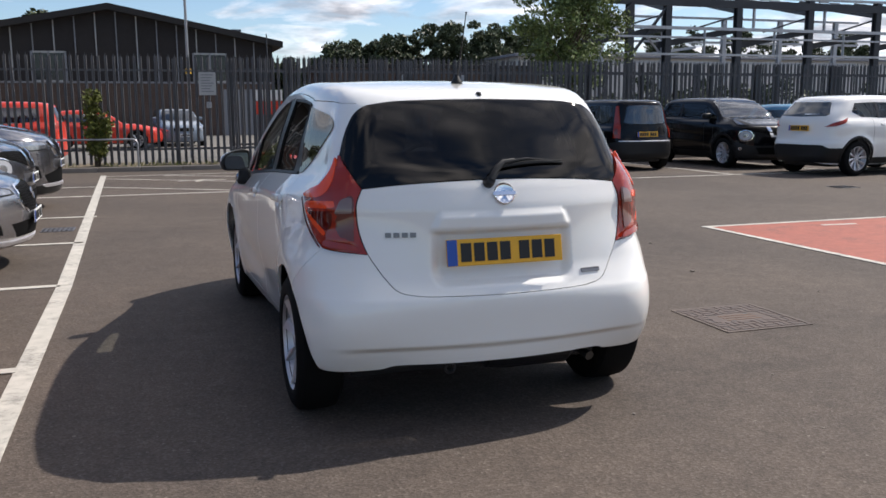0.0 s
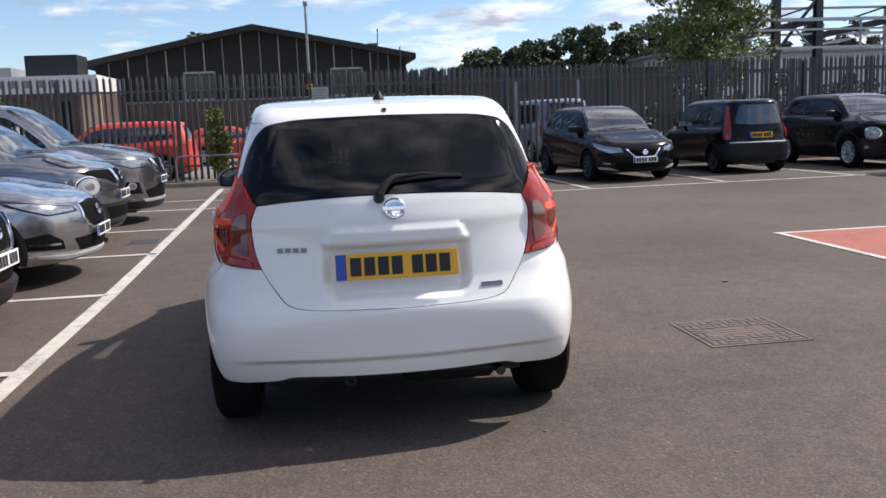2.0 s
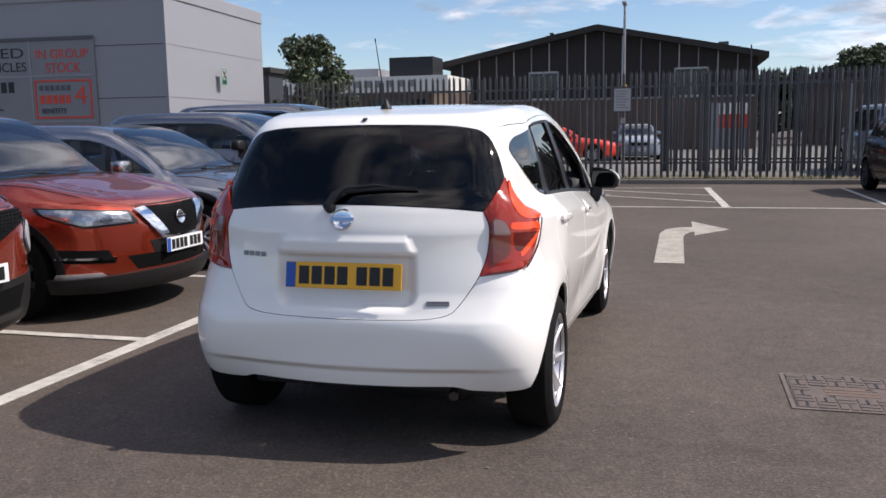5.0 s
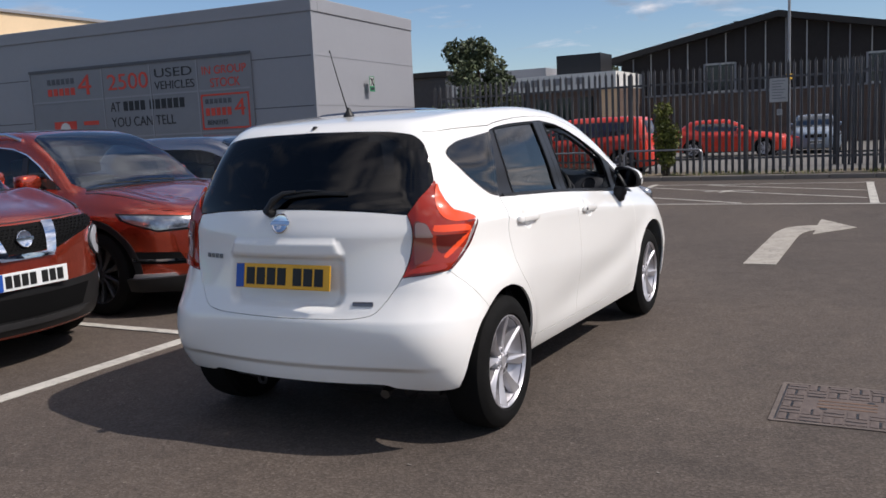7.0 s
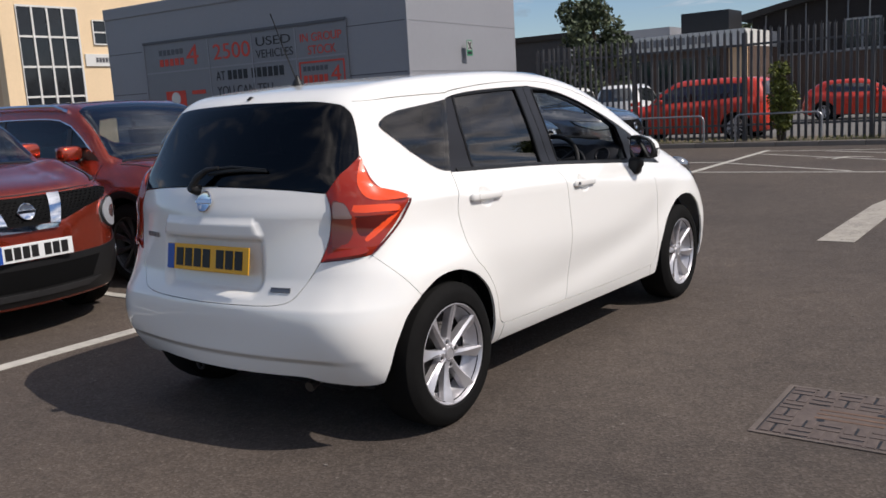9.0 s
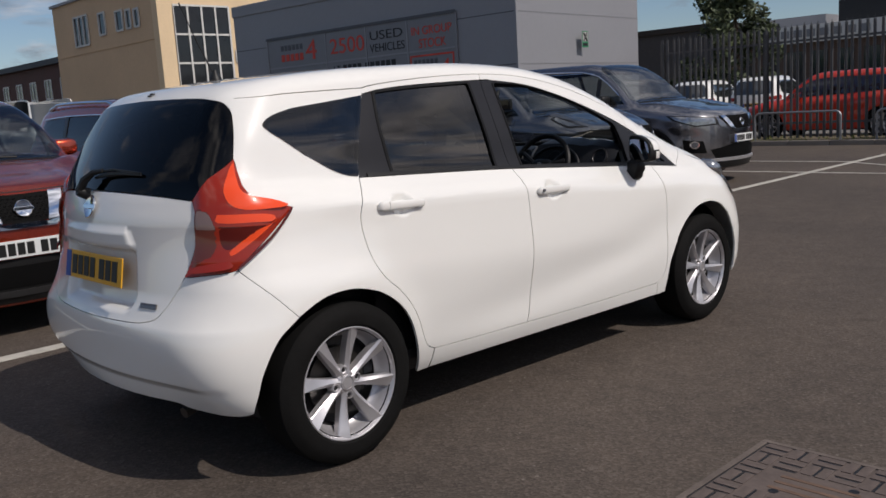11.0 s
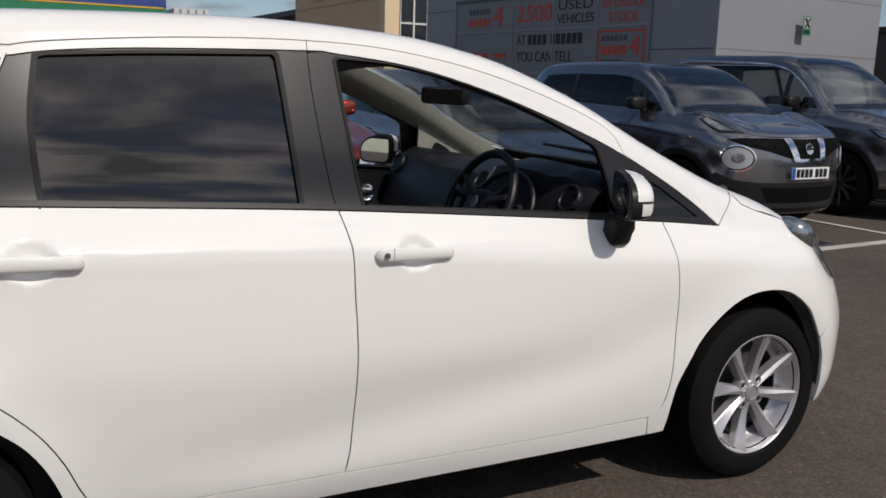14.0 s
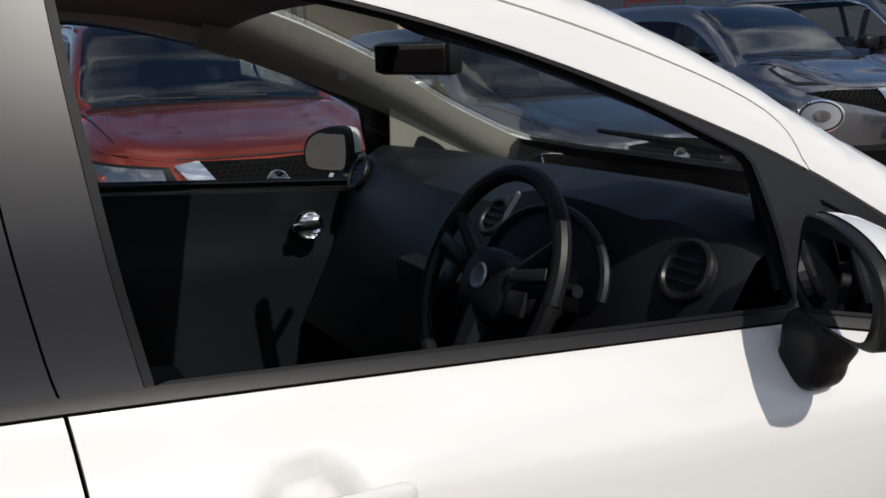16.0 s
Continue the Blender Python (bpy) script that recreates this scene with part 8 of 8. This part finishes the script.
        for nm, mat, pts, off, lab in fronts:
            poly = [(B.v4 - q, z) for q, z in pts]
            patch(nm, B, poly if s > 0 else mirror_v(poly), mat, root, step=0.04, off=off, gap=0, rim=max(0.004, off * 0.9), smooth_edge=0, label=lab if s > 0 else "")
            if nm == "grille" and detail:
                # a mesh of small raised lozenges, cut to its outline
                zs, qs = [p[1] for p in pts], [p[0] for p in pts]
                cells = [(q + 0.017 * (k % 2), min(zs) + 0.012 + 0.020 * k) for k in range(int((max(zs) - min(zs)) / 0.020) + 1) for q in np.arange(0.017, max(qs), 0.034)]
                keep = inside(inset(list(pts), 0.012), np.array(cells))
                cells = [c for c, ok in zip(cells, keep) if ok]
                if cells:
                    cw = B.wall(np.array([B.v4 - q for q, z in cells]), np.array([z for q, z in cells]))
                    cn = B.normal(cw)
                    v, f = [], []
                    for p, n in zip(cw, cn):
                        o = p + n * (off + 0.004)
                        ax = np.cross((0, 0, 1), n); ax /= np.linalg.norm(ax); up = np.cross(n, ax)
                        b = len(v)
                        ring = [o + ax * 0.013, o + up * 0.0075, o - ax * 0.013, o - up * 0.0075]
                        v += [(s * q[0], q[1], q[2]) for q in ring] + [(s * q[0], q[1], q[2]) for q in [r2 * 0.35 + o * 0.65 - n * 0.008 for r2 in ring]]
                        f += [(b + k, b + (k + 1) % 4, b + 4 + (k + 1) % 4, b + 4 + k) for k in range(4)]
                    link_part("grille_mesh", mesh_of("grille_mesh", v, f, "satin"), root)
        for nm, mat, pts, off, lab in rears:
            patch(nm, B, list(pts) if s > 0 else mirror_v(list(pts)), mat, root, step=0.04, off=off, gap=0, rim=max(0.004, off * 0.9), smooth_edge=0, label=lab if s > 0 else "")
        if rails:
            tp = [HB_pt for HB_pt in B.wall(np.array([p[0] for p in top_run]), np.array([p[1] + 0.008 for p in top_run]))]
            tn = B.normal(np.array(tp))
            part("window_trim", tube([(s * (p[0] + 0.010 * q[0]), p[1], p[2] + 0.010 * q[2]) for p, q in zip(tp, tn)], 0.007, 6), "chrome", root, "bright strip over the side windows", True)
            pts = []
            for y in np.linspace(tail + 0.35, yh - 0.05, 9):
                q = B.lid(np.array([hw - 0.27]), np.array([y]))[0]
                pts.append((s * q[0], q[1], q[2] + (0.035 if tail + 0.45 < y < yh - 0.1 else 0.0)))
            part("roof_rail", tube(pts, 0.016, 8), "chrome", root, "bright roof rail", True)
    rz0, rz1 = float(B.belt(0.1)) + 0.0, H - 0.15
    rw = [(0.0, rz0), (hw - 0.33, rz0 + 0.015), (hw - 0.27, rz0 + 0.05), (hw - 0.36, rz1 - 0.03), (hw - 0.42, rz1), (0.0, rz1)]
    patch("rear_window", B, join(rw, [(-v, z) for v, z in rw[::-1]]), glass, root, step=0.07, off=0.004, gap=0, rim=0.005, smooth_edge=0, edge=0, label="dark rear window")
    def on(v, z, off):
        p = B.wall(np.array([v]), np.array([z]))
        n = Vector(B.normal(p)[0])
        n.z *= 0.4
        n.normalize()
        up = (Vector((0, 0, 1)) - n * n.z).normalized()
        mt = Matrix((up.cross(n), -n, up)).transposed().to_4x4()
        mt.translation = Vector(p[0]) + n * off
        return mt
    if plates[0]:
        number_plate(root, on(B.v4, plate_z[0], 0.018), plates[0])
    if plates[1]:
        number_plate(root, on(0.0, plate_z[1], 0.012), plates[1])
    if badge_z:
        ring_badge(root, on(B.v4, badge_z, 0.02), 0.055)
    part("underbody", box((-hw + 0.28, 0.3, 0.18), (hw - 0.28, L - 0.3, 0.34), 0.03), "signblack", root)
    for x in (-0.32, 0.1):
        p0, p1 = B.lid(np.array([x]), np.array([yc + 0.01]))[0], B.lid(np.array([x + 0.42]), np.array([yc - 0.045]))[0]
        part("screen_wiper", tube([(p0[0], p0[1], p0[2] + 0.02), (p1[0], p1[1], p1[2] + 0.02)], [0.009, 0.005], 6), "trim", root)
    if glass_roof:
        gx, g0, g1 = hw - 0.40, tail + 0.50, yh - 0.16
        patch("glass_roof", B, [(-gx, g0), (gx, g0), (gx, g1), (-gx, g1)], glass, root, kind="lid", step=0.08, off=0.005, gap=0, rim=0.004, smooth_edge=0, edge=0, label="dark panoramic glass roof")
    return root, B


def disc(q, z, r, n=16):
    return [(q + r * cos(2 * pi * i / n), z + r * sin(2 * pi * i / n)) for i in range(n)]


JUKE = dict(L=4.135, hw=0.88, H=1.62, wheel_r=0.345, over=(0.78, 0.83), cowl=1.02, cowl_z=1.13, header=1.74, nose_z=0.97, tail=0.42, belt=(1.16, 1.07), fk=0.42, crown=0.05)
JUKE_FRONT = [
    ("grille", "grille", [(0.0, 0.745), (0.25, 0.755), (0.56, 0.845), (0.74, 0.915), (0.60, 0.935), (0.0, 0.925)], 0.006, "black mesh grille"),
    ("v_bar", "chrome", [(0.135, 0.735), (0.205, 0.73), (0.275, 0.925), (0.185, 0.925)], 0.024, "chrome V of the grille"),
    ("v_foot", "chrome", [(0.0, 0.712), (0.19, 0.712), (0.205, 0.745), (0.0, 0.745)], 0.022, ""),
    ("headlamp_ring", "chrome", disc(0.66, 0.745, 0.126, 24), 0.010, ""),
    ("headlamp_bezel", "trim", disc(0.66, 0.745, 0.113, 24), 0.014, ""),
    ("headlamp", "steel_pale", disc(0.66, 0.745, 0.100, 24), 0.024, "round main headlamp"),
    ("headlamp_eye", "lamp", disc(0.655, 0.748, 0.045, 20), 0.028, ""),
    ("side_light_bezel", "signblack", [(0.60, 0.975), (0.80, 0.975), (1.12, 1.085), (1.06, 1.11), (0.80, 1.06)], 0.007, ""),
    ("side_light", "lamp", [(0.66, 0.985), (0.80, 0.988), (1.06, 1.08), (1.02, 1.098), (0.82, 1.048)], 0.014, "slim upper side light"),
    ("lower_bumper", "trim", [(0.0, 0.24), (0.88, 0.24), (0.98, 0.50), (0.80, 0.60), (0.66, 0.54), (0.52, 0.525), (0.0, 0.525)], 0.008, "black lower bumper"),
    ("intake", "grille", [(0.0, 0.34), (0.44, 0.34), (0.50, 0.48), (0.0, 0.48)], 0.012, ""),
    ("skid", "alloy_dark", [(0.0, 0.285), (0.40, 0.285), (0.50, 0.325), (0.0, 0.325)], 0.016, ""),
    ("fog_lamp", "lamp", disc(0.74, 0.455, 0.036, 12), 0.016, ""),
    ("bonnet_line", "signblack", [(0.0, 0.940), (0.60, 0.948), (0.60, 0.954), (0.0, 0.946)], 0.002, ""),
]
JUKE_REAR = [
    ("tail_lamp", "lampred", [(0.56, 0.98), (0.74, 0.99), (0.92, 1.06), (1.00, 1.16), (0.90, 1.12), (0.70, 1.06)], 0.015, "red boomerang tail lamp"),
    ("lower_bumper", "trim", [(0.0, 0.28), (0.84, 0.26), (0.88, 0.56), (0.66, 0.56), (0.55, 0.62), (0.0, 0.62)], 0.008, "black lower bumper"),
]


def facing_x(nose_x, y, L, turn=0.0):
    """The pose of a car whose nose points to +x."""
    return pose(nose_x - L * cos(radians(turn)), y - L * sin(radians(turn)), 0, 0, 0, -90 + turn)


build_car("red_crossover", "copper red small crossover with round headlamps, parked nose out", facing_x(-2.47, 0.62, 4.135), "red", fronts=JUKE_FRONT, badge_z=0.835, plate_z=(0.59, 0.9), group="cars in the bays", **JUKE)
build_car("grey_crossover", "dark metallic grey small crossover with round headlamps", facing_x(-2.72, 7.88, 4.135), "dgrey", fronts=JUKE_FRONT, badge_z=0.835, plate_z=(0.615, 0.9), group="cars in the bays", **dict(JUKE, H=1.665, cowl_z=1.165, belt=(1.20, 1.10)))
QASH = [
    ("grille", "grille", [(0.0, 0.58), (0.20, 0.58), (0.42, 0.80), (0.40, 0.83), (0.0, 0.82)], 0.006, "black grille"),
    ("v_bar", "chrome", [(0.15, 0.560), (0.265, 0.580), (0.455, 0.805), (0.345, 0.820)], 0.030, "chrome V of the grille"),
    ("v_foot", "chrome", [(0.0, 0.555), (0.21, 0.555), (0.20, 0.59), (0.0, 0.59)], 0.022, ""),
    ("headlamp_bezel", "trim", [(0.44, 0.71), (0.74, 0.70), (1.02, 0.80), (1.08, 0.855), (0.80, 0.845), (0.47, 0.81)], 0.005, ""),
    ("headlamp", "lamp", [(0.48, 0.725), (0.74, 0.715), (0.98, 0.80), (1.03, 0.84), (0.80, 0.83), (0.49, 0.795)], 0.015, "long clear headlamp"),
    ("lamp_eye", "lamp_glass", disc(0.62, 0.76, 0.035, 12), 0.024, ""),
    ("lamp_eye", "lamp_glass", disc(0.78, 0.77, 0.035, 12), 0.024, ""),
    ("fog_recess", "grille", [(0.58, 0.43), (0.92, 0.45), (0.94, 0.55), (0.62, 0.53)], 0.004, ""),
    ("fog_trim", "chrome", [(0.58, 0.455), (0.92, 0.475), (0.92, 0.49), (0.58, 0.475)], 0.014, ""),
    ("intake", "grille", [(0.0, 0.36), (0.46, 0.36), (0.52, 0.47), (0.0, 0.47)], 0.004, ""),
    ("plate_panel", "trim", [(0.0, 0.47), (0.32, 0.47), (0.36, 0.57), (0.0, 0.57)], 0.006, ""),
    ("lower_lip", "trim", [(0.0, 0.23), (0.96, 0.23), (0.98, 0.33), (0.5, 0.345), (0.0, 0.345)], 0.040, "black lower lip"),
    ("skid", "alloy", [(0.62, 0.325), (0.94, 0.33), (0.92, 0.365), (0.66, 0.365)], 0.012, ""),
    ("bonnet_line", "signblack", [(0.0, 0.838), (0.46, 0.838), (0.46, 0.844), (0.0, 0.844)], 0.002, ""),
]
build_car("red_suv", "copper red family crossover with a chrome V grille", facing_x(-2.52, 2.86, 4.39), "red", L=4.39, hw=0.903, H=1.595, wheel_r=0.35, over=(0.82, 0.93), cowl=1.20, cowl_z=1.06, header=1.98, nose_z=0.87, tail=0.36, belt=(1.14, 1.01), fronts=QASH, badge_z=0.715, plate_z=(0.515, 0.9), rails=True, glass_roof=True, rim="alloy_dark", group="cars in the bays")
Q30 = [
    ("grille", "grille", [(0.0, 0.50), (0.24, 0.50), (0.36, 0.60), (0.33, 0.72), (0.0, 0.745)], 0.006, "black mesh grille"),
    ("grille_edge", "chrome", [(0.33, 0.72), (0.355, 0.73), (0.385, 0.60), (0.36, 0.60)], 0.014, "chrome grille edge"),
    ("grille_edge", "chrome", [(0.0, 0.485), (0.25, 0.485), (0.385, 0.60), (0.36, 0.605), (0.24, 0.50), (0.0, 0.50)], 0.014, ""),
    ("grille_edge", "chrome", [(0.0, 0.745), (0.33, 0.72), (0.34, 0.735), (0.0, 0.762)], 0.012, ""),
    ("headlamp_bezel", "trim", [(0.42, 0.665), (0.70, 0.655), (0.98, 0.77), (1.10, 0.83), (0.80, 0.785), (0.44, 0.715)], 0.005, ""),
    ("headlamp", "lamp", [(0.47, 0.675), (0.70, 0.668), (0.92, 0.755), (0.98, 0.785), (0.78, 0.765), (0.47, 0.705)], 0.014, "slim swept headlamp"),
    ("fog_recess", "grille", [(0.58, 0.34), (0.86, 0.36), (0.92, 0.47), (0.70, 0.50), (0.60, 0.42)], 0.004, ""),
    ("fog_trim", "chrome", [(0.62, 0.385), (0.84, 0.395), (0.84, 0.415), (0.62, 0.405)], 0.012, ""),
    ("intake", "grille", [(0.0, 0.30), (0.44, 0.30), (0.50, 0.42), (0.0, 0.44)], 0.004, ""),
    ("lower_lip", "alloy", [(0.0, 0.245), (0.55, 0.245), (0.80, 0.29), (0.80, 0.31), (0.5, 0.275), (0.0, 0.275)], 0.014, "silver lower lip"),
]
build_car("grey_hatchback", "metallic grey premium hatchback with a wide mesh grille", facing_x(-2.42, 5.33, 4.425), "grey", L=4.425, hw=0.905, H=1.495, wheel_r=0.345, over=(0.83, 0.92), cowl=1.26, cowl_z=0.985, header=2.10, nose_z=0.775, tail=0.45, belt=(1.05, 0.93), fronts=Q30, badge_z=0.64, plate_z=(0.455, 0.9), group="cars in the bays")
XTR = [
    ("grille", "grille", [(0.0, 0.765), (0.22, 0.765), (0.44, 0.935), (0.42, 0.96), (0.0, 0.955)], 0.006, "black grille"),
    ("v_bar", "chrome", [(0.16, 0.74), (0.25, 0.755), (0.42, 0.95), (0.33, 0.955)], 0.024, "chrome V of the grille"),
    ("v_foot", "chrome", [(0.0, 0.73), (0.21, 0.73), (0.20, 0.77), (0.0, 0.77)], 0.022, ""),
    ("headlamp_bezel", "trim", [(0.46, 0.845), (0.72, 0.83), (0.98, 0.925), (1.08, 0.995), (0.80, 0.98), (0.48, 0.95)], 0.005, ""),
    ("headlamp", "lamp", [(0.50, 0.86), (0.72, 0.845), (0.94, 0.93), (1.02, 0.98), (0.80, 0.965), (0.51, 0.935)], 0.015, "long clear headlamp"),
    ("fog_recess", "grille", [(0.60, 0.46), (0.84, 0.47), (0.86, 0.655), (0.64, 0.625)], 0.004, ""),
    ("fog_ring", "chrome", disc(0.73, 0.58, 0.052, 16), 0.010, ""),
    ("fog_lamp", "signdark", disc(0.73, 0.58, 0.038, 16), 0.016, ""),
    ("intake", "grille", [(0.0, 0.38), (0.50, 0.38), (0.56, 0.50), (0.0, 0.615)], 0.004, ""),
    ("lower_lip", "trim", [(0.0, 0.24), (0.94, 0.24), (0.96, 0.36), (0.0, 0.34)], 0.010, ""),
    ("skid", "alloy", [(0.0, 0.335), (0.56, 0.335), (0.60, 0.37), (0.0, 0.37)], 0.022, "silver lower strip"),
    ("bonnet_line", "signblack", [(0.0, 0.967), (0.48, 0.967), (0.48, 0.973), (0.0, 0.973)], 0.002, ""),
]
build_car("grey_suv", "dark grey large SUV with roof rails and a chrome V grille", facing_x(-2.66, 10.45, 4.64), "dgrey", L=4.64, hw=0.912, H=1.845, wheel_r=0.365, over=(0.95, 0.98), cowl=1.24, cowl_z=1.225, header=2.02, nose_z=1.025, tail=0.34, belt=(1.28, 1.15), fronts=XTR, badge_z=0.86, plate_z=(0.64, 0.9), rails=True, rim="alloy_dark", group="cars in the bays")
MICRA = [
    ("grille", "grille", [(0.0, 0.50), (0.20, 0.50), (0.34, 0.62), (0.33, 0.66), (0.0, 0.66)], 0.006, "black grille"),
    ("v_bar", "chrome", [(0.19, 0.490), (0.222, 0.50), (0.372, 0.652), (0.340, 0.656)], 0.012, "chrome V of the grille"),
    ("v_foot", "chrome", [(0.0, 0.483), (0.21, 0.483), (0.20, 0.503), (0.0, 0.503)], 0.012, ""),
    ("headlamp", "lamp", [(0.42, 0.60), (0.62, 0.585), (0.90, 0.70), (1.05, 0.80), (0.80, 0.76), (0.46, 0.67)], 0.012, "swept clear headlamp"),
    ("intake", "grille", [(0.0, 0.28), (0.50, 0.28), (0.55, 0.40), (0.0, 0.40)], 0.004, ""),
    ("fog_lamp", "lamp", [(0.60, 0.36), (0.72, 0.37), (0.72, 0.40), (0.60, 0.39)], 0.01, ""),
    ("silver_lip", "alloy", [(0.48, 0.24), (0.80, 0.27), (0.82, 0.31), (0.62, 0.30)], 0.02, "silver bumper accent"),
]
NEAR_FENCE = "cars by the fence"


def nose_to_us(x, nose_y, L, turn=0.0):
    return Matrix.Translation((x, nose_y, 0)) @ pose(0, 0, 0, 0, 0, 180 + turn) @ Matrix.Translation((0, -L, 0))


build_car("black_hatchback", "shiny black small hatchback standing nose out by the fence", nose_to_us(6.12, 12.85, 3.99, 5.0), "black", L=3.99, hw=0.87, H=1.54, wheel_r=0.315, over=(0.62, 0.85), cowl=1.12, cowl_z=1.025, header=1.86, nose_z=0.77, tail=0.42, belt=(1.08, 0.94), fronts=MICRA, badge_z=0.585, plate_z=(0.44, 0.9), clad=False, rim="alloy_dark", group=NEAR_FENCE)
build_car("black_crossover", "black small crossover standing nose out by the fence", nose_to_us(11.95, 13.0, 4.135), "black", fronts=JUKE_FRONT, badge_z=0.835, plates=(None, None), group=NEAR_FENCE, **JUKE)
PANDA_REAR = [
    ("tail_lamp", "lampred", [(0.60, 0.72), (0.74, 0.72), (0.73, 1.0), (0.70, 1.40), (0.61, 1.42), (0.585, 0.98)], 0.016, "tall red tail lamp"),
    ("tail_lamp_lower", "lampclear", [(0.64, 0.80), (0.71, 0.80), (0.70, 0.92), (0.64, 0.92)], 0.022, ""),
    ("lower_bumper", "trim", [(0.0, 0.28), (0.92, 0.26), (0.92, 0.60), (0.62, 0.64), (0.0, 0.64)], 0.012, "black rear bumper"),
    ("bumper_strip", "alloy", [(0.0, 0.645), (0.62, 0.645), (0.62, 0.665), (0.0, 0.665)], 0.010, ""),
]
build_car("black_city_car", "dark boxy city car standing tail out by the fence", pose(8.95, 13.55, 0, 0, 0, 2), "black", L=3.54, hw=0.79, H=1.58, wheel_r=0.29, over=(0.62, 0.62), cowl=0.86, cowl_z=1.02, header=1.25, nose_z=0.82, tail=0.17, belt=(1.0, 0.95), lean=0.2, rears=PANDA_REAR, plates=(None, "yellow"), plate_z=(0.5, 0.80), clad=False, rim="alloy_dark", group=NEAR_FENCE)
build_car("white_crossover", "white small crossover with black lower bumper, seen from its tail", Matrix.Translation((11.15, 11.5, 0)) @ pose(0, 0, 0, 0, 0, -90 + 6.5), "white", rears=JUKE_REAR, plates=(None, "yellow"), plate_z=(0.55, 0.95), group=NEAR_FENCE, **JUKE)
build_car("blue_hatchback", "light blue hatchback beyond the dark crossover", nose_to_us(14.9, 13.4, 4.0), "blue", L=4.0, hw=0.86, H=1.47, wheel_r=0.31, over=(0.7, 0.85), clad=False, detail=False, plates=(None, None), group=NEAR_FENCE)

# ---- vehicles in the yard beyond the fence ----
YARD = "cars in the neighbouring yard"
build_car("scarlet_suv", "bright red estate car parked beyond the fence", Matrix.Translation((-3.4, 21.1, 0)) @ pose(0, 0, 0, 0, 0, 90), "scarlet", L=4.5, hw=0.9, H=1.62, wheel_r=0.34, clad=False, detail=False, plates=(None, None), rears=[("tail_lamp", "lampred", [(0.62, 0.95), (0.85, 0.95), (0.85, 1.08), (0.62, 1.08)], 0.012, "")], group=YARD)
build_car("scarlet_saloon", "bright red low car parked beyond the fence", facing_x(-1.0, 31.2, 4.3), "scarlet", L=4.3, hw=0.88, H=1.42, wheel_r=0.32, cowl=1.3, cowl_z=0.93, header=2.1, nose_z=0.74, tail=0.6, belt=(0.98, 0.88), clad=False, detail=False, plates=(None, None), group=YARD)
build_car("blue_grey_car", "blue-grey car standing nose out beyond the fence", nose_to_us(-0.25, 31.0, 4.2, 6), "bluegrey", L=4.2, hw=0.87, H=1.45, wheel_r=0.31, clad=False, detail=False, fronts=[("headlamp", "lamp", [(0.5, 0.62), (0.8, 0.62), (0.86, 0.72), (0.52, 0.72)], 0.012, ""), ("grille", "grille", [(0.0, 0.6), (0.36, 0.6), (0.36, 0.72), (0.0, 0.72)], 0.008, "")], plates=("platewhite", None), plate_z=(0.45, 0.8), group=YARD)
for x, y in ((-12.3, 25.3), (-9.9, 25.1)):
    build_car("white_estate", "white estate car with red tail lamps beyond the fence", pose(x, y, 0, 0, 0, 8), "white", L=4.4, hw=0.9, H=1.68, wheel_r=0.32, clad=False, detail=False, rears=[("tail_lamp", "lampred", [(0.5, 0.92), (0.86, 0.92), (0.9, 1.06), (0.5, 1.02)], 0.012, "")], plates=(None, "yellow"), plate_z=(0.5, 0.78), group=YARD)
build_car("silver_van", "silver and white van with tall red lamps beyond the fence", pose(6.9, 20.6, 0, 0, 0, 4), "bluegrey", L=4.4, hw=0.9, H=1.85, wheel_r=0.32, cowl=0.9, cowl_z=1.15, header=1.4, nose_z=0.9, tail=0.15, belt=(1.15, 1.05), lean=0.15, clad=False, detail=False, rears=[("tail_lamp", "lampred", [(0.66, 0.8), (0.76, 0.8), (0.76, 1.3), (0.66, 1.3)], 0.012, "")], plates=(None, "yellow"), plate_z=(0.5, 0.7), group=YARD)
build_car("white_van", "white van far behind the parked cars", facing_x(-24.6, 9.5, 5.0), "white", L=5.0, hw=0.95, H=2.48, wheel_r=0.34, cowl=0.9, cowl_z=1.3, header=1.5, nose_z=1.0, tail=0.12, belt=(1.4, 1.3), lean=0.1, clad=False, detail=False, plates=(None, None))
